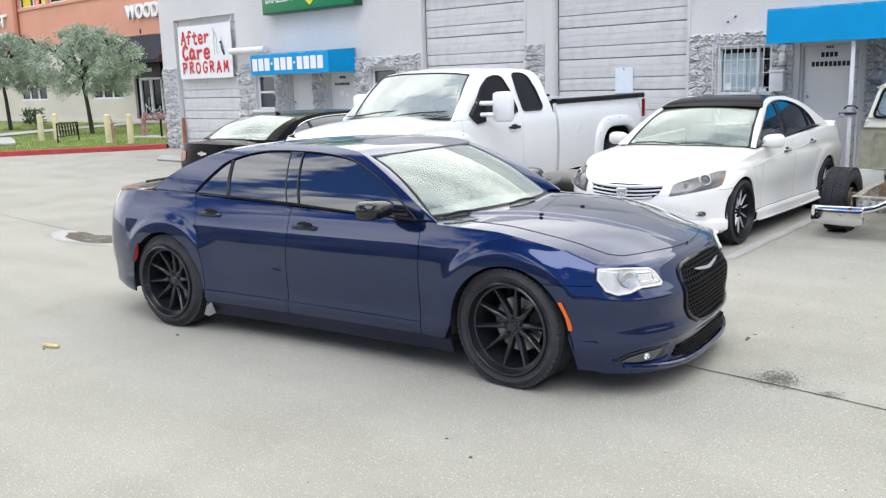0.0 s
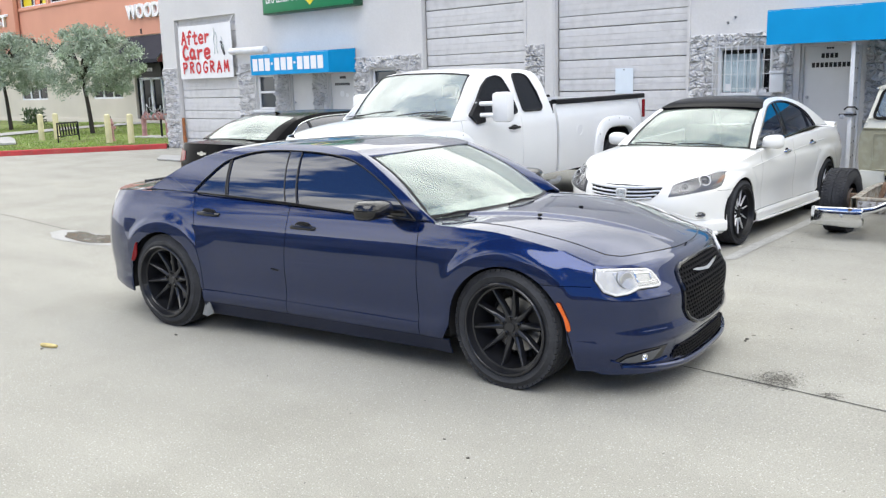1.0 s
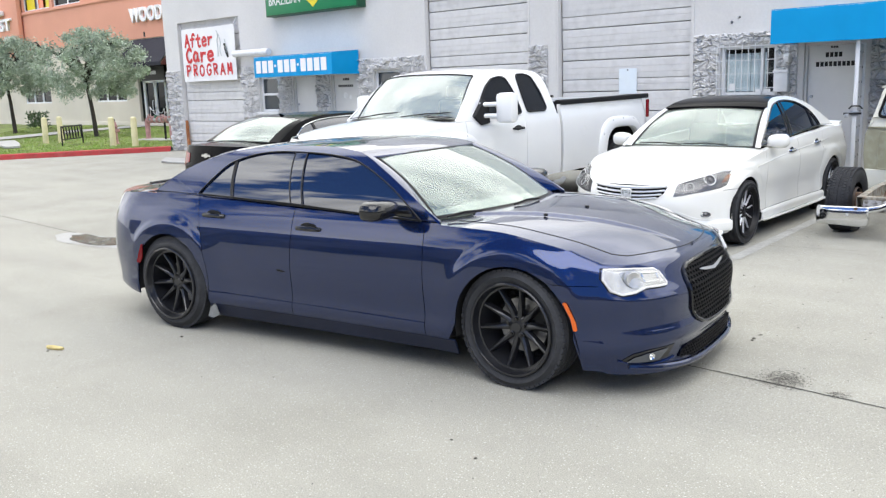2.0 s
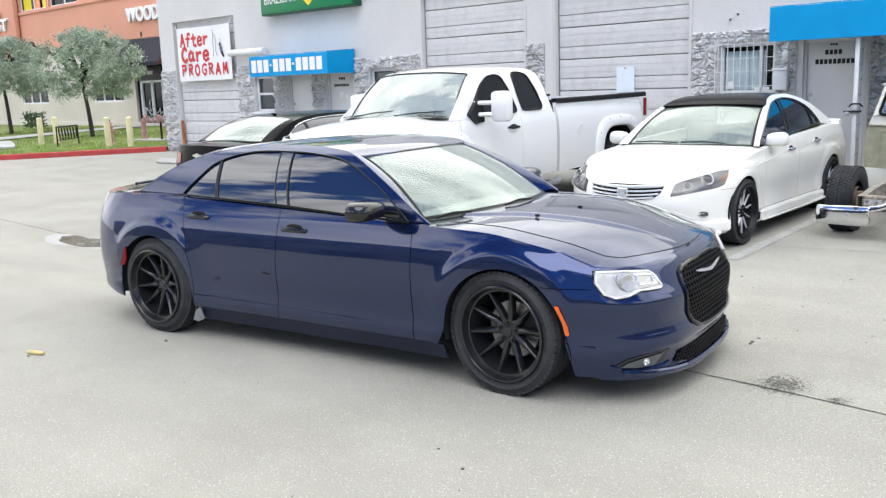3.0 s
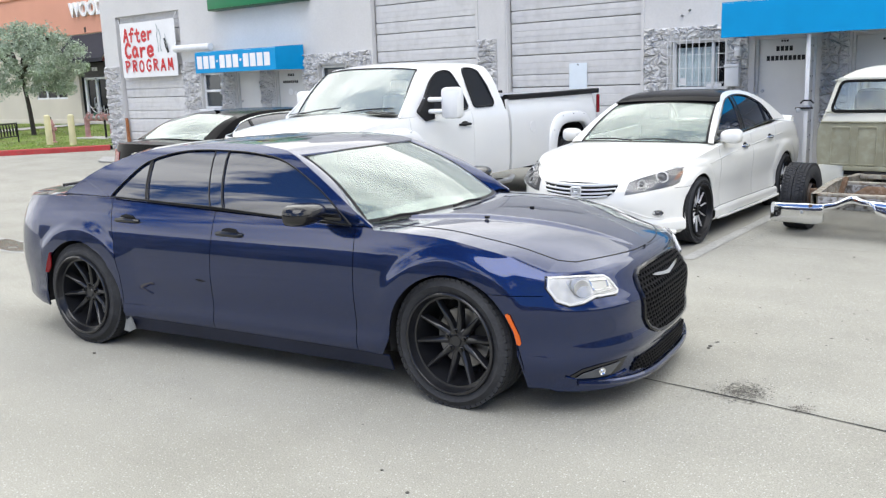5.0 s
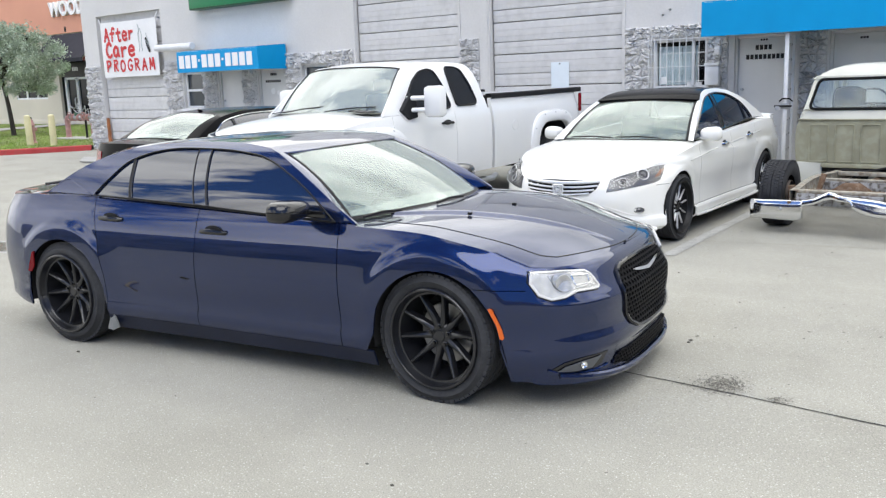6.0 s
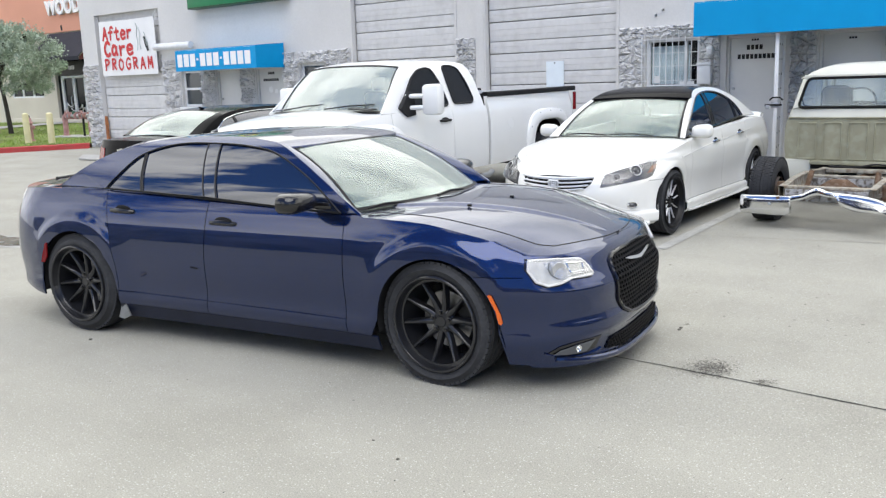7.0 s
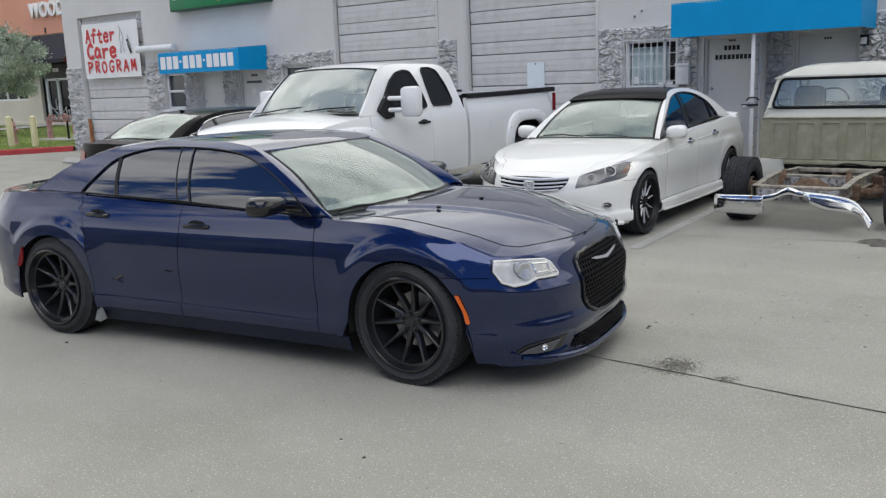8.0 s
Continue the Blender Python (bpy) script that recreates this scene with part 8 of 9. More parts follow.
def sash_window(name, a, b, z0, z1):
    wdw = empty(name, pose((a + b) / 2, FY + 0.12, 0), "small sash window with white frame and dark panes", "window", kind="structure")
    w = (b - a) / 2
    bm = bmesh.new()
    for x0, x1 in ((-w + 0.001, -w + 0.05), (w - 0.05, w - 0.001)):
        add_box(bm, x0, x1, -0.03, 0.04, z0 + 0.001, z1 - 0.001, 0.004)
    for q0, q1 in ((z0 + 0.001, z0 + 0.06), (z1 - 0.05, z1 - 0.001), ((z0 + z1) / 2 - 0.03, (z0 + z1) / 2 + 0.03)):
        add_box(bm, -w + 0.05, w - 0.05, -0.03, 0.04, q0, q1, 0.004)
    part("window_frame", bm, M_WHITEMETAL, wdw)
    zm = (z0 + z1) / 2
    for q0, q1 in ((z0 + 0.06, zm - 0.03), (zm + 0.03, z1 - 0.05)):
        part("pane", box(-w + 0.05, w - 0.05, 0.0, 0.008, q0, q1), M_WINGLASS, wdw)
    part("window_sill", box(-w - 0.04, w + 0.04, -0.22, -0.032, z0 - 0.07, z0 - 0.002, 0.008), M_WHITEMETAL, wdw)
    return wdw


sash_window("window_1", *WINS[0])
sash_window("window_2", *WINS[1])

# barred window with pale blinds behind
a, b, z0, z1 = WINS[2]
w3 = empty("window_3", pose((a + b) / 2, FY + 0.12, 0), "window behind a white steel security grille, pale blinds inside", "window", kind="structure")
w = (b - a) / 2
bm = bmesh.new()
for x0, x1 in ((-w + 0.001, -w + 0.05), (w - 0.05, w - 0.001), (0.20, 0.24)):
    add_box(bm, x0, x1, -0.03, 0.04, z0 + 0.001, z1 - 0.001, 0.004)
add_box(bm, -w + 0.05, w - 0.05, -0.03, 0.04, z0 + 0.001, z0 + 0.05, 0.004)
add_box(bm, -w + 0.05, w - 0.05, -0.03, 0.04, z1 - 0.05, z1 - 0.001, 0.004)
part("window_frame", bm, M_WHITEMETAL, w3)
part("pane", box(-w + 0.05, w - 0.05, 0.02, 0.026, z0 + 0.05, z1 - 0.05), M_WINGLASS_CLEAR, w3).visible_shadow = False
bm = bmesh.new()
for i in range(5):
    add_box(bm, -0.42 + 0.138 * i, -0.42 + 0.138 * i + 0.136, 0.04 + 0.012 * (i % 2), 0.05 + 0.012 * (i % 2), z0 + 0.06, z1 - 0.12, 0.003)
part("blind", bm, M_BLIND, w3, "pale blue hanging blind")
part("notice", box(-0.36, -0.26, -0.002, 0.002, z0 + 0.08, z0 + 0.20), M_WHITEPAINT, w3)
part("notice", box(0.10, 0.36, -0.002, 0.002, z0 + 0.01, z0 + 0.10), M_WHITEPAINT, w3)
grille = part("security_grille", bmesh.new(), M_WHITEMETAL, w3)
for i in range(10):
    x = -w - 0.02 + (2 * w + 0.04) * i / 9
    part("bar", box(x - 0.006, x + 0.006, -0.225, -0.213, z0 - 0.06, z1 + 0.03, 0.003), M_WHITEMETAL, grille, smooth=0)
for z in (z0 - 0.02, z0 + 0.12, z0 + 0.36, z0 + 0.58, z1 - 0.01):
    part("cross_bar", box(-w - 0.03, w + 0.03, -0.212, -0.200, z - 0.006, z + 0.006, 0.003), M_WHITEMETAL, grille, smooth=0)
for z in (z0 + 0.12, z1 - 0.10):
    for x in (-w - 0.025, w + 0.025):
        part("bracket", box(x - 0.012, x + 0.012, -0.215, -0.09, z - 0.012, z + 0.012), M_WHITEMETAL, grille, smooth=0)

# letter box, meter box and small lamps beside the doors
bm = box(-5.745, -5.515, FY - 0.17, FY - 0.05, 1.55, 1.85, 0.01)
lb = tagged(part("letter_box", bm, M_WHITEMETAL), "pale grey metal letter box on the stone wall", "letter box")
part("lid", box(-5.755, -5.505, FY - 0.185, FY - 0.045, 1.852, 1.90, 0.012), M_WHITEMETAL, lb)
bm = box(-5.60, -5.50, FY - 0.16, FY - 0.05, 2.02, 2.16, 0.012)
ll = tagged(part("wall_lamp", bm, M_WHITEMETAL), "small square wall lamp with a pale lens", "lamp", "small wall lamps")
part("lens", box(-5.59, -5.51, FY - 0.172, FY - 0.161, 2.03, 2.11, 0.004), M_WHITELENS, ll)
bm = box(-2.91, -2.80, FY - 0.17, FY - 0.06, 2.04, 2.20, 0.012)
ll = tagged(part("wall_lamp", bm, M_TRIM), "small square wall lamp with a pale lens", "lamp", "small wall lamps")
part("lens", box(-2.90, -2.81, FY - 0.182, FY - 0.171, 2.06, 2.16, 0.004), M_WHITELENS, ll)
bm = tube([(-5.47, FY - 0.03, 2.28), (-5.47, FY - 0.03, 0.3)], 0.012, 8)
tagged(part("conduit", bm, M_GALV), "thin grey conduit beside the door frame", "conduit")

# steel security gate leaf folded open beside the door, with its bolt
gate = empty("security_gate", pose(-4.30, 14.28, 0, 0, 0, 11.5), "pale grey steel security gate folded open edge-on", "gate")
zg = ground_z(14.28)
part("gate_post", box(-0.045, 0.0, 0.32, 0.42, zg, 2.27, 0.006), M_WHITEMETAL, gate)
part("gate_leaf", box(-0.012, 0.012, -0.395, 0.315, zg + 0.05, 2.24, 0.005), M_DOORPAINT, gate)
part("gate_stile", box(-0.032, 0.026, -0.47, -0.40, zg, 2.275, 0.006), M_WHITEMETAL, gate)
part("gate_stile", box(-0.02, 0.045, 0.24, 0.31, zg, 2.26, 0.006), M_WHITEMETAL, gate)
for i in range(9):
    for y in (-0.26, 0.10):
        part("rivet", lathe([(0.0, 0.010), (0.014, 0.008), (0.018, 0.0)], 8, "x", (0.012, y, 0.36 + 0.22 * i)), M_PLASTICGREY, gate)
part("slide_bolt", tube([(-0.15, -0.49, 1.23), (0.09, -0.49, 1.23)], 0.015, 8), M_TRIM, gate)
part("bolt_plate", box(-0.06, 0.05, -0.482, -0.472, 1.19, 1.27, 0.003), M_GALV, gate)
part("padlock", box(-0.135, -0.075, -0.53, -0.49, 1.17, 1.23, 0.008), M_GALV, gate)
part("lock_hasp", tube([(-0.08, -0.49, 1.30), (-0.04, -0.52, 1.34), (0.06, -0.52, 1.34), (0.10, -0.49, 1.30)], 0.012, 6), M_TRIM, gate)


def awning(name, x0, x1, yf, zb, zt, label):
    aw = empty(name, pose((x0 + x1) / 2, FY, zb), label, "awning", "blue awnings")
    w, h, d = (x1 - x0) / 2, zt - zb, FY - yf
    n = 14
    rows = []
    for i in range(n + 1):
        x = -w + 2 * w * i / n
        sag = 0.006 * math.sin(i * 1.9)
        rows.append([(x, -d + sag * 0.5, 0.0), (x, -d + 0.004 + sag, h * 0.3), (x, -d + 0.004 - sag, h * 0.7), (x, -d + 0.01, h), (x, -d * 0.5, h + 0.03 + sag), (x, -0.045, h + 0.06)])
    part("front_sheet", thicken(grid(rows, out=(0, 0, h * 0.3)), 0.004), M_AWN, aw)
    for s in (-1, 1):
        x = s * (w - 0.002)
        rows = [[(x, -d + 0.006, z0), (x, -d * 0.5, z0), (x, -0.045, z0)] for z0 in (0.0, h * 0.5, h)] + [[(x, -d + 0.012, h + 0.0), (x, -d * 0.5, h + 0.026), (x, -0.045, h + 0.054)]]
        part("end_sheet", thicken(grid(rows, out=(0, -d / 2, h / 2)), 0.003), M_AWN, aw)
    bm = bmesh.new()
    for z in (0.012, h - 0.012):
        add_tube(bm, [(-w + 0.02, -0.06, z), (-w + 0.02, -d + 0.02, z), (w - 0.02, -d + 0.02, z), (w - 0.02, -0.06, z)], 0.012, 6)
    for i in range(4):
        x = -w + 0.03 + (2 * w - 0.06) * i / 3
        add_tube(bm, [(x, -0.06, 0.012), (x, -d + 0.02, 0.012)], 0.010, 6)
    part("awning_frame", bm, M_WHITEMETAL, aw)
    return aw


a1 = awning("awning", -18.69, -15.74, 13.88, 2.165, 2.665, "bright blue box awning with white number bars")
awning("awning", -5.46, -2.72, 13.72, 2.285, 2.80, "bright blue plain box awning over a door")
# the phone number as white bars of the same size
x = -1.385
for grp in (3, 3, 4):
    for i in range(grp):
        part("number_bar", box(x, x + 0.195, -0.912, -0.9075, 0.10, 0.40, 0.002), M_WHITEPAINT, a1, "white number bar", smooth=0)
        x += 0.247
    if grp == 3:
        part("number_dot", box(x + 0.005, x + 0.06, -0.912, -0.9075, 0.24, 0.295, 0.01), M_WHITEPAINT, a1, smooth=0)
        x += 0.13

# rolled-up white shade on the wall
bm = lathe([(0.0, -0.78), (0.035, -0.78), (0.035, -0.76), (0.085, -0.76), (0.09, -0.74), (0.086, -0.2), (0.088, 0.3), (0.09, 0.74), (0.085, 0.76), (0.035, 0.76), (0.0, 0.77)], 24, "x")
ob = part("rolled_shade", bm, M_WHITEMETAL, m=pose(-19.78, FY - 0.16, 2.84, 0, 0.3, 0))
tagged(ob, "white rolled-up shade fixed to the wall", "shade")
for x in (-0.6, 0.6):
    part("bracket", box(x - 0.02, x + 0.02, 0.04, 0.158, -0.05, 0.05), M_GALV, ob)

# cloth banner with painted words, tied by its corners
ban = empty("banner", pose(-21.93, FY - 0.05, 2.91) @ Matrix.Diagonal((0.972, 1, 1, 1)), "white hanging banner with red hand-painted words", "banner")
rows = []
for i in range(25):
    u = i / 24
    row = []
    for j in range(13):
        v = j / 12
        x = -1.325 + 2.65 * u + 0.03 * math.sin(3 * v) * (u - 0.5)
        z = -0.745 + 1.49 * v - 0.03 * math.sin(math.pi * u) * (v > 0.5) * (v - 0.5)
        y = 0.006 * math.sin(7 * u + 3 * v) + 0.004 * math.sin(13 * u - 5 * v)
        row.append((x, y, z))
    rows.append(row)
part("cloth", thicken(grid(rows, out=(0, 3, 0)), 0.003), M_BANNER, ban, "rippled white cloth")
for s, bx, bz in ((-1, -1.42, 0.86), (1, 1.42, 0.90)):
    part("rope", tube([(s * 1.31, -0.01, 0.735), (bx, 0.03, bz)], 0.008, 6), M_WHITEPAINT, ban)
# brush strokes of each letter in a box one unit high
GLYPHS = {
    "A": [[(0.0, 0.0), (0.16, 0.5), (0.30, 1.0), (0.42, 0.55), (0.58, 0.0)], [(0.10, 0.36), (0.48, 0.38)]],
    "f": [[(0.46, 0.86), (0.34, 0.98), (0.20, 0.84), (0.19, 0.4), (0.17, -0.04)], [(0.0, 0.55), (0.42, 0.58)]],
    "t": [[(0.20, 0.95), (0.19, 0.5), (0.20, 0.10), (0.34, 0.0), (0.44, 0.08)], [(0.0, 0.62), (0.42, 0.65)]],
    "e": [[(0.04, 0.33), (0.40, 0.38), (0.36, 0.60), (0.18, 0.66), (0.03, 0.42), (0.08, 0.10), (0.24, 0.0), (0.44, 0.12)]],
    "r": [[(0.06, 0.66), (0.08, 0.3), (0.07, 0.0)], [(0.08, 0.36), (0.20, 0.58), (0.40, 0.60)]],
    "C": [[(0.60, 0.80), (0.42, 0.98), (0.18, 0.86), (0.03, 0.50), (0.16, 0.12), (0.40, 0.0), (0.62, 0.16)]],
    "a": [[(0.42, 0.52), (0.26, 0.66), (0.06, 0.46), (0.05, 0.14), (0.22, 0.02), (0.40, 0.24), (0.43, 0.58), (0.43, 0.20), (0.52, 0.0)]],
    "P": [[(0.06, 0.0), (0.08, 0.5), (0.05, 0.98)], [(0.05, 0.94), (0.36, 0.92), (0.46, 0.70), (0.30, 0.50), (0.08, 0.46)]],
    "R": [[(0.06, 0.0), (0.08, 0.5), (0.05, 0.98)], [(0.05, 0.94), (0.36, 0.92), (0.45, 0.72), (0.30, 0.54), (0.09, 0.50)], [(0.20, 0.50), (0.34, 0.26), (0.50, 0.0)]],
    "O": [[(0.30, 0.98), (0.08, 0.76), (0.05, 0.30), (0.26, 0.02), (0.50, 0.22), (0.54, 0.70), (0.30, 0.98)]],
    "G": [[(0.52, 0.84), (0.32, 0.98), (0.10, 0.78), (0.05, 0.36), (0.24, 0.02), (0.46, 0.14), (0.52, 0.42), (0.32, 0.44)]],
    "M": [[(0.02, 0.0), (0.08, 0.5), (0.12, 0.98), (0.24, 0.6), (0.34, 0.30), (0.46, 0.64), (0.56, 0.98), (0.60, 0.5), (0.64, 0.0)]],
}


def brush(bm, pts, w, y, rng):
    """A flat stroke of paint of uneven width."""
    ch = [Vector(p) for p in smooth_chain([(x, y - 0.0004 * i, z) for i, (x, z) in enumerate(pts)], 5)]
    rows = []
    for i, p in enumerate(ch):
        d = (ch[min(i + 1, len(ch) - 1)] - ch[max(i - 1, 0)]).normalized()
        n = Vector((-d.z, 0, d.x)) * w * 0.5 * rng.uniform(0.85, 1.15)
        rows.append([p - n, p + n])
    rows = [[rows[0][0].lerp(rows[0][1], 0.3) - (ch[1] - ch[0]).normalized() * w * 0.3, rows[0][0].lerp(rows[0][1], 0.7) - (ch[1] - ch[0]).normalized() * w * 0.3]] + rows
    e = (ch[-1] - ch[-2]).normalized() * w * 0.3
    rows.append([rows[-1][0].lerp(rows[-1][1], 0.3) + e, rows[-1][0].lerp(rows[-1][1], 0.7) + e])
    add_grid(bm, rows, out=(0, 3, 0))


rb = random.Random(17)
for word, x0, x1, zb, h, w in (("After", -1.14, 0.34, 0.235, 0.34, 0.074), ("Care", -1.12, 0.36, -0.19, 0.38, 0.092), ("PROGRAM", -1.16, 1.27, -0.585, 0.30, 0.064)):
    step = (x1 - x0) / len(word)
    for i, ch in enumerate(word):
        g = GLYPHS[ch]
        gw = max(p[0] for st in g for p in st)
        tilt, bm = rb.uniform(-0.05, 0.05), bmesh.new()
        for j, st in enumerate(g):
            pts = [(x0 + step * i + step * (0.62 if len(word) > 5 else 0.74) * p[0] / gw + tilt * p[1] * h, zb + 0.012 * math.sin(2.1 * i) + p[1] * h) for p in st]
            brush(bm, pts, w, -0.0125 - 0.004 * j, rb)
        part("painted_letter", bm, M_REDPAINT, ban, smooth=0)
# plain grey painted strokes beside the words
bm = bmesh.new()
for pts in ([(0.50, 0.62), (0.55, 0.48), (0.50, 0.33), (0.53, 0.12), (0.50, -0.10)], [(0.60, 0.50), (0.66, 0.30), (0.62, 0.10), (0.66, -0.08)], [(0.86, 0.36), (0.92, 0.22), (0.98, 0.08)], [(0.78, 0.22), (0.90, 0.12), (0.95, 0.0)]):
    add_tube(bm, smooth_chain([(x, -0.014, z) for x, z in pts], 4), 0.010, 5)
part("painted_stroke", bm, M_STROKE, ban)
part("painted_patch", plate([(x, -0.012, z) for x, z in ((0.80, 0.24), (0.87, 0.26), (0.97, 0.04), (1.02, -0.12), (0.95, -0.14), (0.86, 0.02))], 0.004, (0, -1, 0)), M_TRIM, ban, "dark grey painted patch")

# lit sign box, green with white letters and a yellow diamond
sg = empty("sign_box", pose(-17.17, FY - 0.14, 4.30), "green sign box with white letters and a yellow diamond", "sign")
part("case", box(-1.72, 1.72, -0.13, 0.138, -0.62, 0.62, 0.015), M_SIGNCASE, sg)
part("face", box(-1.68, 1.68, -0.142, -0.132, -0.58, 0.58, 0.004), M_SIGN_G, sg, "green translucent face")
text("sign_letters", "BRAZILIAN", 0.34, Matrix.Translation((-0.93, -0.150, -0.25)) @ Matrix.Rotation(radians(90), 4, "X"), M_WHITEPAINT, sg, 0.003, 1.22)
part("sign_diamond", plate([(x, -0.143, z) for x, z in ((-0.30, -0.14), (0.16, -0.50), (0.62, -0.14), (0.16, 0.22))], 0.006, (0, -1, 0)), M_YELLOW, sg, "yellow diamond")
part("sign_disc", lathe([(0.0, -0.156), (0.20, -0.156), (0.20, -0.150)], 28, at=(0.16, 0, -0.14)), M_SIGNDARK, sg)
text("sign_letters", "MA", 0.34, Matrix.Translation((0.86, -0.150, -0.25)) @ Matrix.Rotation(radians(90), 4, "X"), M_WHITEPAINT, sg, 0.003, 0.40)

# sheet of paper taped to the roller door
bm = box(-8.785, -8.41, FY + 0.105, FY + 0.112, 1.56, 2.03)
pp = tagged(part("notice_sheet", bm, M_BLIND, smooth=0), "pale blue paper sheet taped to a garage door", "notice")
part("tape", lathe([(0.0, -0.003), (0.014, -0.003), (0.014, 0.001)], 10, at=(-8.60, FY + 0.103, 2.0)), M_TRIM, pp)
# old bolt stubs on the stucco
for x, z in ((-6.55, 2.72), (-6.42, 2.80)):
    ob = part("wall_hook", lathe([(0.0, -0.06), (0.012, -0.06), (0.012, 0.0), (0.025, 0.0)], 8, at=(0, 0, 0)), M_GALV, m=pose(x, FY, z))
    tagged(ob, "small rusty hook in the stucco", "hook", "wall hooks")
# concrete step and rusty jamb at the corner
ga = ground_z(12.4)
bm = plate(rounded([(-20.3, 12.0, ga + 0.014), (-19.15, 12.0, ga + 0.014), (-20.5, 12.9, ga + 0.014), (-21.45, 12.8, ga + 0.014)], 0.05), 0.03, (0, 0, 1))
tagged(part("concrete_pad", bm, M_PATCH), "low pale concrete pad let into the lot", "pad", kind="structure")
bm = bmesh.new()
rows = []
rj = random.Random(3)
for i in range(14):
    z = G0 + 0.9 * i / 13
    k = 0.10 * (1 - 0.4 * i / 13) + rj.uniform(-0.012, 0.012)
    rows.append([(-23.44, FY - 0.012, z), (-23.44 + k, FY - 0.014, z), (-23.44 + k, FY + 0.05, z)])
ob = part("rusty_angle", grid(rows, out=(-23.5, 15, 0.5)), M_RUSTJAMB)
tagged(ob, "rusty steel angle at the foot of a door jamb", "jamb")


# ---- peach and cream building beyond the lawn ----
PY = 24.0
LZ = 0.27
peach = empty("office_building", pose(-48, PY, 0), "peach and cream stucco office building with dark windows", "building")
ox = -48.0


def pw(x):
    return x - ox


W_OPEN = [(pw(-46.55), pw(-43.4), 1.52, 2.35), (pw(-55.4), pw(-52.0), 1.52, 2.35), (pw(-42.15), pw(-39.0), 0.2, 3.3)]
lower = wall_with_openings("wall_lower", -20.0, 14.0, 0.0, 0.3, -0.1, 4.60, W_OPEN, M_CREAMWALL)
lower.parent = peach
UP_OPEN = [(pw(-58), pw(-54.6), 6.85, 8.6), (pw(-54.3), pw(-50.8), 6.85, 8.6), (pw(-50.5), pw(-47.2), 6.85, 8.6)]
upper = wall_with_openings("wall_upper", -20.0, 14.0, -0.10, 0.3, 4.602, 9.5, UP_OPEN, M_PEACH)
upper.parent = peach
part("cornice", box(-20.0, 14.0, -0.18, -0.102, 6.66, 6.80, 0.02), M_PEACH, peach)
part("pilaster", box(pw(-62.0), pw(-54.3), -0.45, -0.185, 4.3, 9.5, 0.03), M_PEACH, peach)
part("roof", box(-20.2, 14.2, -0.3, 12.0, 9.502, 9.8), M_PEACH, peach)
part("plinth", box(-20.0, 14.0, -0.05, -0.002, 0.1, 0.48, 0.01), M_CREAMWALL, peach)
part("rear_room", box(-19.9, 13.9, 0.9, 1.0, 0.0, 9.4), M_INT, peach)
for a, b, z0, z1, n in ((pw(-46.55), pw(-43.4), 1.52, 2.35, 3), (pw(-55.4), pw(-52.0), 1.52, 2.35, 3), *[(*o, 2) for o in UP_OPEN]):
    win = part("window", box(a, b, 0.10, 0.12, z0, z1), M_DARKGLASS, peach, "dark glazed window in a white frame")
    bm = bmesh.new()
    for i in range(n + 1):
        x = a + (b - a) * i / n
        add_box(bm, max(a, x - 0.05), min(b, x + 0.05), 0.04, 0.099, z0, z1)
    for z in (z0 + 0.04, z1 - 0.04):
        add_box(bm, a, b, 0.05, 0.098, z - 0.04, z + 0.04)
    part("window_frame", bm, M_WHITEMETAL, win)
# entrance: glazed double door, number panel, sloping dark awning
a, b = pw(-42.15), pw(-39.0)
ent = part("entrance", box(a, b, 0.14, 0.16, 0.2, 3.3), M_DARKGLASS, peach, "dark glazed entrance with white double doors")
bm = bmesh.new()
for x in (a + 0.42, a + 0.50, a + 1.42, a + 1.50, a + 2.42):
    add_box(bm, x - 0.05, x + 0.05, 0.06, 0.138, 0.2, 2.5)
add_box(bm, a + 0.37, a + 2.47, 0.06, 0.138, 2.42, 2.52)
add_box(bm, a + 0.37, a + 2.47, 0.06, 0.138, 0.2, 0.32)
part("door_frame", bm, M_WHITEMETAL, ent)
part("door_handle", tube([(a + 1.36, 0.0, 1.0), (a + 1.33, -0.05, 1.05), (a + 1.33, -0.05, 1.5), (a + 1.36, 0.0, 1.55)], 0.025, 6), M_GALV, ent)
part("number_panel", box(a + 0.37, a + 2.47, 0.05, 0.10, 2.60, 3.22), M_TRIM, ent)
for i in range(4):
    part("number_bar", box(a + 1.2 + 0.13 * i, a + 1.29 + 0.13 * i, 0.044, 0.049, 2.82, 3.0), M_GALV, ent)
rows = [[(x, -0.11, 4.55), (x, -0.7, 3.95), (x, -1.25, 3.35), (x, -1.25, 3.18)] for x in (a - 0.05, (a + b) / 2, b + 1.2)]
aw = part("entrance_awning", thicken(grid(rows, out=(a + 1, 1, 2)), 0.02), M_NAVYAWN, peach, "dark sloping fabric awning")
for x in (a - 0.05, b + 1.2):
    part("awning_end", plate([(x, -0.11, 4.50), (x, -1.22, 3.30), (x, -1.22, 3.2), (x, -0.11, 3.2)], 0.015, (1, 0, 0)), M_MAROON, aw)
text("sign_letters", "WOOD", 0.92, Matrix.Translation((pw(-40.45), -0.18, 5.70)) @ Matrix.Rotation(radians(90), 4, "X"), M_WHITEPAINT, peach, 0.07, 3.05, 0.03)
text("sign_letters", "ST", 0.95, Matrix.Translation((pw(-55.85), -0.53, 6.17)) @ Matrix.Rotation(radians(90), 4, "X"), M_WHITEPAINT, peach, 0.07, 1.55, 0.03)
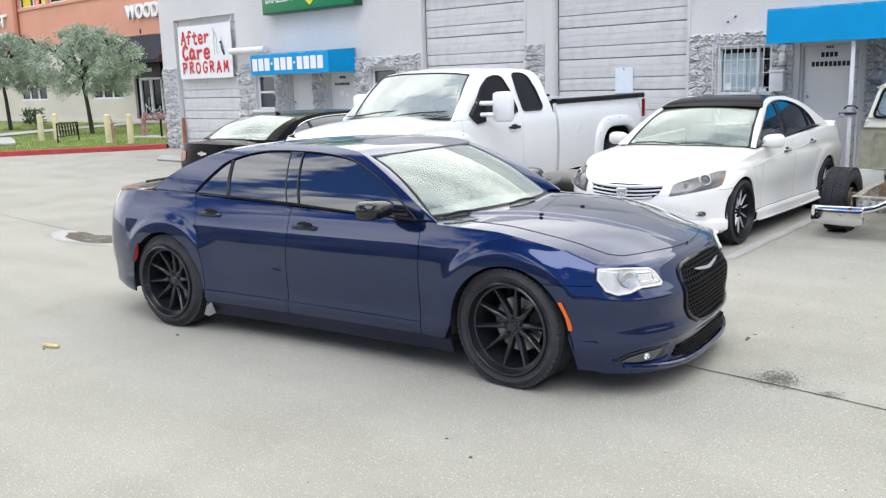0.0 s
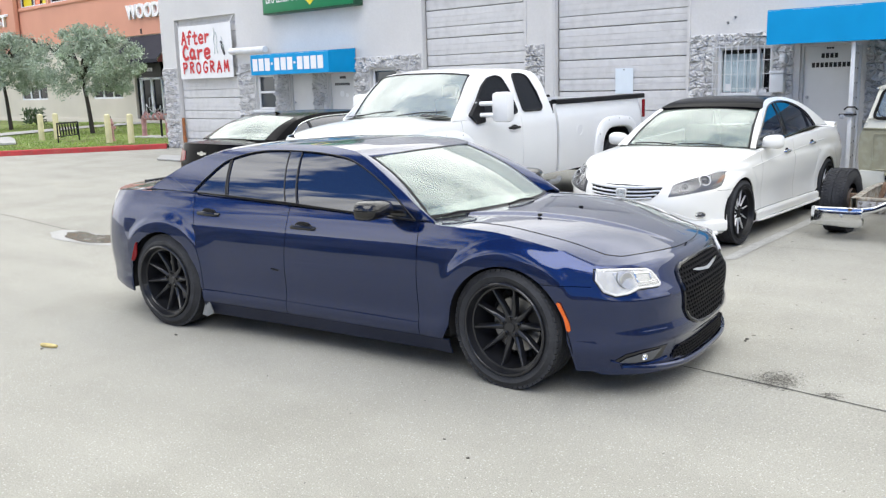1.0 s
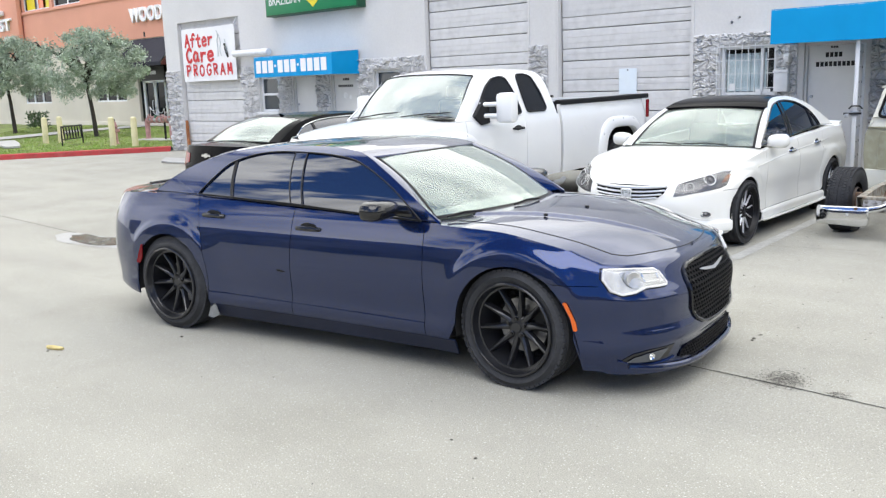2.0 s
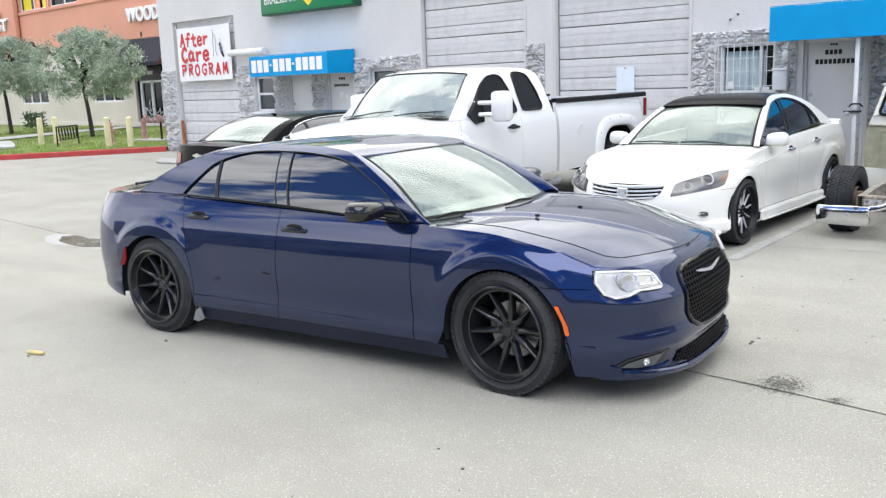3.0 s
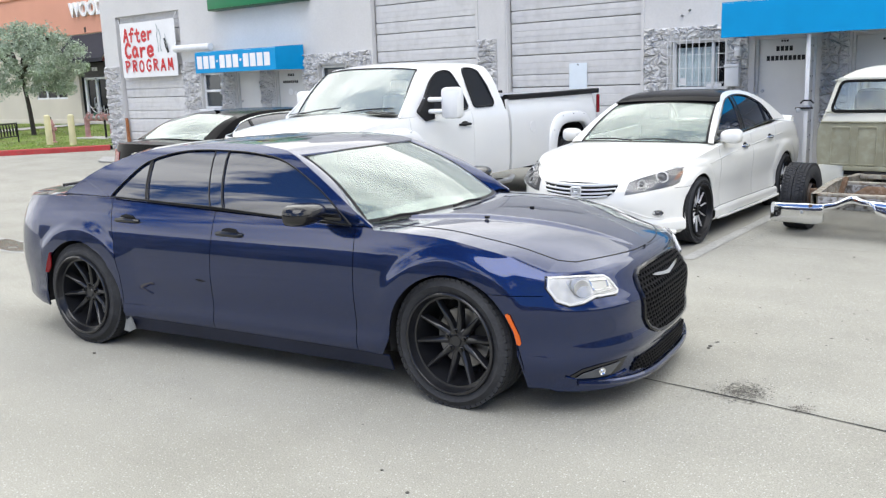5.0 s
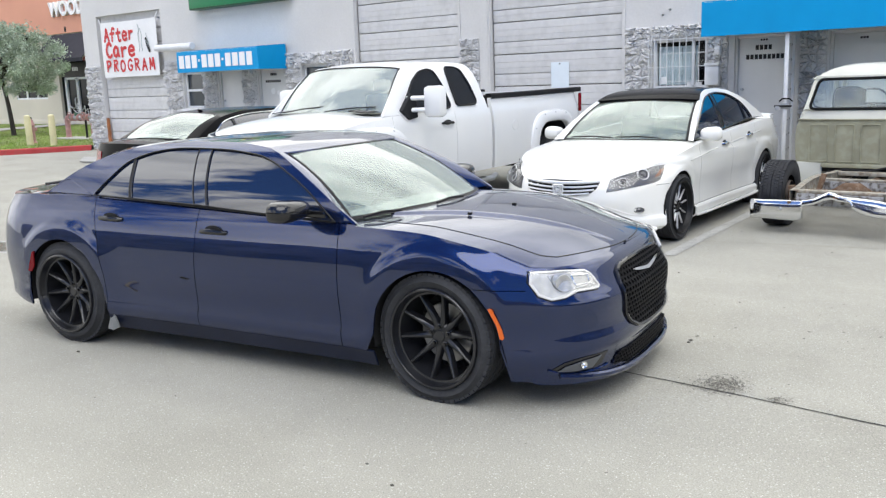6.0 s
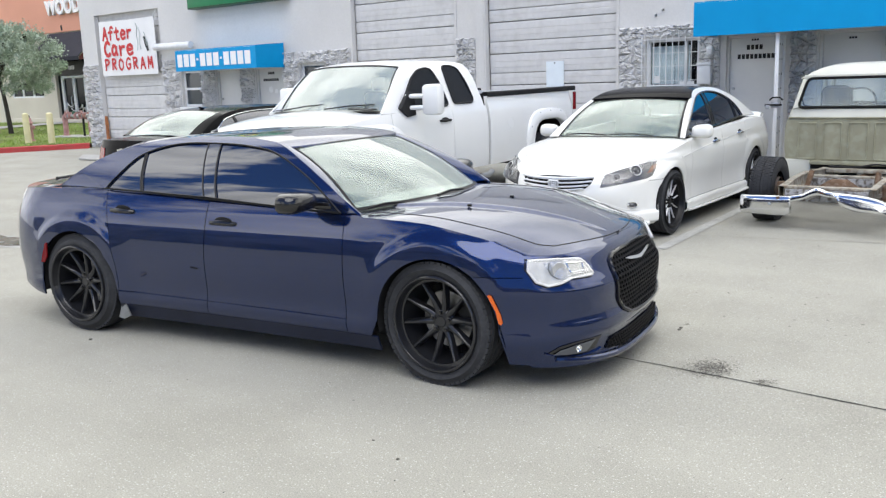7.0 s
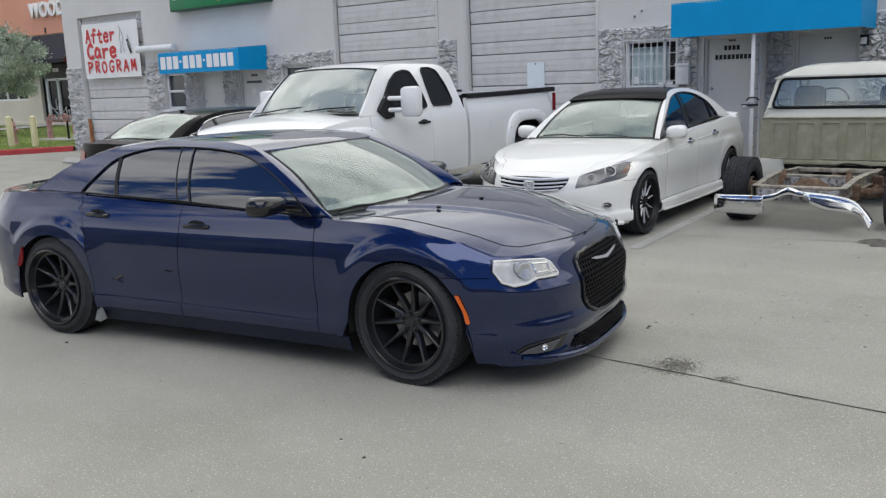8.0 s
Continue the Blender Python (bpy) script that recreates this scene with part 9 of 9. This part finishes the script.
text("sign_letters", "T", 0.95, Matrix.Translation((pw(-55.62), -0.53, 5.12)) @ Matrix.Rotation(radians(90), 4, "X"), M_WHITEPAINT, peach, 0.07, 0.8, 0.03)
part("vent_slot", box(pw(-40.99), pw(-40.86), -0.12, -0.098, 4.66, 4.90), M_TRIM, peach)
for i, (c0, c1) in enumerate(((-54.0, -53.0), (-52.6, -51.6), (-51.9, -51.1))):
    part("window_graphic", box(pw(c0), pw(c1), 0.085, 0.095, 6.9, 7.6), (M_YELLOW, M_ORANGE, M_YELLOW)[i], peach)
part("camera_housing", box(pw(-57.0), pw(-55.9), -0.9, -0.5, 6.75, 7.05, 0.05), M_WHITEMETAL, peach, "white security camera housing")

# ---- lawn, red kerb, path ----
kerb_a, kerb_b = Vector((-34.0, 0.6, 0)), Vector((-23.85, 14.45, 0))
KD = (kerb_b - kerb_a).normalized()
KN = Vector((-KD.y, KD.x, 0))
rows = []
for i in range(41):
    p = kerb_a.lerp(kerb_b, i / 40)
    zg = ground_z(p.y)
    rows.append([Vector((q.x, q.y, z)) for q, z in ((p, zg - 0.03), (p + KN * 0.008, zg + 0.13), (p + KN * 0.03, zg + 0.15), (p + KN * 0.17, zg + 0.152), (p + KN * 0.175, zg + 0.05))])
tagged(part("kerb", grid(rows, out=kerb_a.lerp(kerb_b, 0.5) - KN * -0.1 + Vector((0, 0, -1))), M_KERB), "red painted concrete kerb along the lawn", "kerb", kind="structure")
rows = []
for i in range(31):
    p = kerb_a.lerp(kerb_b, i / 30) + KN * 0.18
    row = []
    for j in range(25):
        q = p + Vector((-1.0, 0.62, 0)).normalized() * (j / 24) ** 1.6 * 60
        q.y = min(q.y, PY - 0.02)
        z = LZ + 0.03 * noise.noise(Vector((q.x * 0.3, q.y * 0.3, 0)))
        row.append(Vector((q.x, q.y, z if j else ground_z(p.y) + 0.14)))
    rows.append(row)
# close the strip between the kerb's end, the warehouse corner and the office wall
tagged(part("lawn", grid(rows, out=(-35, 15, -20)), M_SOIL), "short green lawn with worn patches", "lawn", kind="structure")
rows = [[Vector((x, y, LZ - 0.015)) for y in (14.3, 17, 20, 23.98)] for x in (-24.23, -27, -31, -36)]
tagged(part("lawn", grid(rows, out=(-30, 18, -20)), M_SOIL), "short green lawn beside the warehouse", "lawn", kind="structure")
PATH = [(-31.5, 6.5), (-34.6, 11.0), (-37.2, 15.6), (-39.6, 19.6), (-41.2, 23.9)]


def path_x(y):
    """Where the middle of the path runs."""
    return lerp_table([(b, a) for a, b in PATH], y)


rows = [[Vector((path_x(y) + dx, y, LZ + 0.045)) for dx in (-0.95, 0.0, 0.95)] for y in (6.5 + 17.4 * i / 20 for i in range(21))]
tagged(part("path", grid(rows, out=(-38, 15, -20)), M_PATCH), "pale concrete path across the lawn", "path", kind="structure")
bm = plate(rounded([(-33.6, 13.0, LZ + 0.032), (-29.0, 11.75, LZ + 0.032), (-28.75, 12.1, LZ + 0.032), (-30.8, 12.95, LZ + 0.032), (-33.2, 13.8, LZ + 0.032)], 0.15), 0.06, (0, 0, 1))
tagged(part("path", bm, M_PATCH), "short pale concrete walk by the kerb", "path", kind="structure")
# grass blades
rg = random.Random(21)
bm = bmesh.new()
for i in range(15000):
    t, j = rg.random(), rg.random() ** 1.5
    p = kerb_a.lerp(kerb_b, 0.55 + 0.45 * t) + KN * 0.2 + Vector((-1.0, 0.62, 0)).normalized() * j * 24
    if p.y > PY - 0.2 or abs(p.x - path_x(p.y)) < 1.0:
        continue
    h, a = rg.uniform(0.03, 0.07), rg.uniform(0, 6.28)
    c, s = math.cos(a) * 0.02, math.sin(a) * 0.02
    z = LZ + 0.03 * noise.noise(Vector((p.x * 0.3, p.y * 0.3, 0))) - 0.01
    d = Vector((rg.uniform(-0.03, 0.03), rg.uniform(-0.03, 0.03), h))
    bm.faces.new((bm.verts.new((p.x - c, p.y - s, z)), bm.verts.new((p.x + c, p.y + s, z)), bm.verts.new(Vector((p.x, p.y, z)) + d)))
tagged(part("grass", bm, M_GRASS, smooth=0), "short mown grass blades of the lawn", "grass", kind="stuff")

# bollards
bol = None
for i, (x, y, h) in enumerate(((-25.60, 14.30, 0.92), (-26.52, 14.06, 0.90), (-31.05, 14.52, 1.02), (-31.0, 13.95, 1.02))):
    if bol is None:
        bm = lathe([(0.0, 0.93), (0.05, 0.925), (0.085, 0.90), (0.095, 0.86), (0.097, 0.0)], 18, "z")
        bol = part("bollard", bm, M_BOLLARD, m=pose(x, y, LZ - 0.02))
        tagged(bol, "pale yellow painted concrete-filled steel bollard on the grass", "bollard", "bollards at the kerb")
    else:
        copy_thing(bol, pose(x, y, LZ - 0.02, 0.6 * i, -0.5, 30 * i))
# fire hydrant behind a bollard
hy = empty("fire_hydrant", pose(-27.515, 14.68, LZ) @ Matrix.Diagonal((0.8, 0.8, 0.95, 1)), "faded red fire hydrant on the grass", "hydrant")
part("barrel", lathe([(0.16, -0.02), (0.16, 0.03), (0.11, 0.05), (0.10, 0.55), (0.13, 0.57), (0.13, 0.61), (0.10, 0.64), (0.07, 0.76), (0.0, 0.79)], 18, "z"), M_PINKPIPE, hy)
part("bonnet_nut", lathe([(0.035, 0.78), (0.035, 0.85), (0.0, 0.85)], 6, "z"), M_TRIM, hy)
for a in (0, 90, 180):
    bm = lathe([(0.0, 0.19), (0.06, 0.19), (0.065, 0.13), (0.05, 0.12), (0.05, 0.08)], 12, "x")
    bmesh.ops.transform(bm, matrix=pose(0, 0, 0.45, 0, 0, a - 90), verts=bm.verts[:])
    part("nozzle_cap", bm, M_PINKPIPE, hy)
# low steel rack
rk = empty("bike_rack", pose(-29.0, 13.95, LZ), "low dark steel rack standing on the grass", "rack")
u = Vector((-0.62, 0.78, 0)).normalized()
for s in (-0.75, 0.75):
    part("leg", tube([u * s + Vector((0, 0, -0.02)), u * s * 0.97 + Vector((0, 0, 0.62))], 0.025, 8), M_TRIM, rk)
part("top_bar", tube([u * -0.73 + Vector((0, 0, 0.62)), u * 0.73 + Vector((0, 0, 0.62))], 0.025, 8), M_TRIM, rk)
for i in range(7):
    s = -0.6 + 0.2 * i
    part("loop", tube([u * s + Vector((0, 0, 0.60)), u * (s + 0.03) + KN * 0.12 + Vector((0, 0, 0.40)), u * (s + 0.06) + Vector((0, 0, 0.22)), u * (s + 0.05) - KN * 0.1 + Vector((0, 0, 0.40)), u * s + Vector((0, 0, 0.60))], 0.014, 6), M_TRIM, rk)
part("low_bar", tube([u * -0.75 + Vector((0, 0, 0.2)), u * 0.75 + Vector((0, 0, 0.2))], 0.018, 8), M_TRIM, rk)
# pipe assembly with valves by the corner
pv = empty("backflow_pipes", pose(-28.3, 16.75, LZ) @ Matrix.Diagonal((0.66, 0.8, 0.66, 1)), "faded red water pipe assembly with valves on a slab", "pipes")
part("slab", box(-1.6, 1.5, -0.5, 0.5, -0.05, 0.03, 0.01), M_PATCH, pv)
part("riser", tube([(-1.1, 0, 0.0), (-1.1, 0, 0.05), (-1.1, 0, 0.06), (-1.1, 0, 0.82)], [0.17, 0.17, 0.115, 0.115], 14), M_PINKPIPE, pv)
part("riser", tube([(1.25, 0, 0.0), (1.25, 0, 0.95)], 0.10, 12), M_PINKPIPE, pv)
part("elbow", tube(smooth_chain([(-1.1, 0, 0.80), (-1.08, 0, 0.95), (-0.98, 0, 1.04), (-0.80, 0, 1.06)], 4), 0.125, 12), M_PINKPIPE, pv)
part("cross_pipe", tube([(-0.8, 0, 1.06), (-0.3, 0, 1.05), (0.3, 0, 1.05), (1.2, 0, 1.04)], [0.10, 0.12, 0.12, 0.10], 12), M_GALV, pv, "grey valve body")
for x in (-0.78, -0.35, 0.15, 0.62, 1.0):
    part("flange", lathe([(0.0, -0.035), (0.19, -0.035), (0.19, 0.035), (0.0, 0.035)], 16, "x", (x, 0, 1.05)), M_PINKPIPE, pv)
part("gear_box", box(-0.16, 0.04, -0.12, 0.10, 1.12, 1.30, 0.03), M_DARKGREEN, pv, "green gear box")
for x, y in ((-0.55, -0.1), (0.85, -0.16)):
    part("valve_stem", tube([(x, 0, 1.05), (x, y, 1.20)], 0.025, 8), M_TRIM, pv)
    hw = part("hand_wheel", tube([(x + 0.2 * math.cos(a), y - 0.05, 1.12 + 0.2 * math.sin(a)) for a in (2 * math.pi * i / 16 for i in range(16))], 0.022, 6, closed=True), M_PINKPIPE, pv)
    part("wheel_spoke", tube([(x - 0.2, y - 0.05, 1.12), (x + 0.2, y - 0.05, 1.12)], 0.014, 6), M_PINKPIPE, hw)
for a, b, z in ((-0.6, 0.15, 1.72), (0.1, 0.8, 1.60), (-0.3, 1.05, 1.45)):
    part("chain", tube(smooth_chain([(a, -0.05, z), (a * 0.7 + b * 0.3, -0.06, z - 0.17), (a * 0.3 + b * 0.7, -0.06, z - 0.18), (b, -0.05, z + 0.04)], 4), 0.020, 6), M_GALV, pv, "slack grey chain")
for x, z in ((-0.6, 1.72), (0.12, 1.76), (0.8, 1.64), (1.05, 1.49)):
    part("chain_post", tube([(x, -0.04, 1.08), (x, -0.05, z)], 0.018, 6), M_GALV, pv)
part("support", tube([(0.62, 0, 0), (0.62, 0, 0.95)], 0.05, 8), M_TRIM, pv)


# ---- trees ----
def tree(x, y, h, spread, base, lean, seed, label):
    rt = random.Random(seed)
    t = empty("tree", pose(x, y, LZ), label, "tree", "silver-green trees on the lawn")
    fork = Vector((lean * 0.8, 0.0, base))
    trunk = [Vector((0, 0, -0.1)), Vector((lean * 0.15, 0, base * 0.3)), Vector((lean * 0.45, 0.02, base * 0.65)), fork]
    bm = tube(smooth_chain(trunk, 4), [0.098 - 0.003 * i for i in range(13)], 10)
    tips = []
    for i in range(9):
        a = 2 * math.pi * i / 9 + rt.uniform(-0.3, 0.3)
        r = spread * rt.uniform(0.45, 0.8)
        e = fork + Vector((math.cos(a) * r, math.sin(a) * r, (h - base) * rt.uniform(0.35, 0.75)))
        m = fork.lerp(e, 0.5) + Vector((0, 0, 0.25))
        add_tube(bm, smooth_chain([fork - Vector((0, 0, 0.05)), m, e], 4), [0.085 - 0.007 * k for k in range(9)], 7)
        tips.append((m, e))
        for _ in range(3):
            b = m.lerp(e, rt.random())
            e2 = b + Vector((rt.uniform(-1, 1), rt.uniform(-1, 1), rt.uniform(0.0, 0.9))) * spread * 0.3
            add_tube(bm, [b, b.lerp(e2, 0.5) + Vector((0, 0, 0.08)), e2], [0.03, 0.022, 0.01], 5)
            tips.append((b, e2))
    part("trunk", bm, M_BARK, t)
    vs, fs = [], []

    def leaf(c, s):
        d = Vector((rt.gauss(0, 1), rt.gauss(0, 1), rt.gauss(0, 0.8))).normalized()
        n = d.orthogonal().normalized()
        n = (Matrix.Rotation(rt.uniform(0, 6.28), 3, d) @ n) * s * 0.34
        d = d * s
        k = len(vs)
        vs.extend([c - d * 0.5, c + n, c + d * 0.5, c - n])
        fs.append((k, k + 1, k + 2, k + 3))
    for _ in range(140):
        a, rr = rt.uniform(0, 6.28), math.sqrt(rt.random())
        zz = rt.random()
        prof = math.sin(math.pi * (0.18 + 0.72 * zz)) ** 0.7
        c = fork + Vector((0.25 - 0.8 * lean, 0, 0)) + Vector((math.cos(a) * rr * spread * prof, math.sin(a) * rr * spread * prof, -0.42 + (h - base + 0.30) * zz))
        c += Vector((0, 0, -0.22 * rr * rr))
        s = rt.uniform(0.14, 0.47) * spread / 2.4
        for _ in range(int(900 * s)):
            o = Vector((rt.gauss(0, 1), rt.gauss(0, 1), rt.gauss(0, 0.75)))
            o = o.normalized() * rt.random() ** 0.45 * s
            leaf(c + o, rt.uniform(0.045, 0.09))
    # loose sprigs that stand out of the crown's edge, drooping low down
    mid = fork + Vector((0.25 - 0.8 * lean, 0, 0.32 * (h - base)))
    for _ in range(90):
        d = Vector((rt.gauss(0, 1), rt.gauss(0, 1), rt.gauss(0.15, 0.6))).normalized()
        c = mid + Vector((d.x * spread * 0.80, d.y * spread * 0.80, d.z * (h - base) * 0.50))
        d = (d + Vector((0, 0, rt.uniform(-0.5, 0.6)))).normalized()
        for k in range(20):
            leaf(c + d * 0.022 * k + Vector((rt.gauss(0, 0.06), rt.gauss(0, 0.06), rt.gauss(0, 0.05))), rt.uniform(0.06, 0.11))
    me = bpy.data.meshes.new("crown")
    me.from_pydata(vs, [], fs)
    me.materials.append(M_LEAF)
    cr = new("crown", me)
    cr.parent = t
    return t


tree(-33.5, 17.1, 4.2, 2.1, 2.2, -0.62, 7, "small tree with a dense silver-green crown and leaning dark trunk")
tree(-41.9, 17.5, 4.4, 2.1, 2.3, -0.5, 12, "second silver-green tree with a leaning dark trunk")
# low shrub by the wall
rt = random.Random(31)
bm = bmesh.new()
for i in range(420):
    a, r = rt.uniform(0, 6.28), rt.random() ** 0.5 * 0.8
    c = Vector((math.cos(a) * r, math.sin(a) * r, rt.uniform(0.05, 1.1)))
    d = Vector((rt.gauss(0, 1), rt.gauss(0, 1), rt.gauss(0.6, 0.6))).normalized() * 0.30
    n = d.orthogonal().normalized() * 0.05
    bm.faces.new([bm.verts.new(p) for p in (c, c + d * 0.5 + n, c + d, c + d * 0.5 - n)])
tagged(part("shrub", bm, M_DARKLEAF, smooth=0, m=pose(-46.4, 20.6, LZ - 0.02) @ Matrix.Diagonal((0.65, 0.65, 0.75, 1))), "dark green bushy shrub on the lawn", "shrub")

# ---- across the lot, behind the walk: unseen closing blocks, added dark for the car's reflections ----
bm = box(-45, 45, -34, -24, -0.2, 5.2)
tagged(part("wall_south", bm, M_FARWALL, smooth=0), "plain grey unseen block across the lot, added for reflections", "wall", kind="structure")
bm = box(24, 32, -24, 34, -0.2, 3.6)
tagged(part("wall_east", bm, M_FARWALL, smooth=0), "plain grey unseen block added at the lot's end", "wall", kind="structure")

# ---- stone cladding, many small pieces ----
rng = random.Random(5)
far_stones = ([], [])
for c in CLAD:
    clad(*c, rng, joined=None if c[0] > -7.3 else far_stones)
me = bpy.data.meshes.new("stone_cladding")
me.from_pydata(far_stones[0], [], far_stones[1])
me.materials.append(M_STONE)
ob = new("stone_cladding", me)
ob.parent = wall
tagged(ob, kind="stuff")
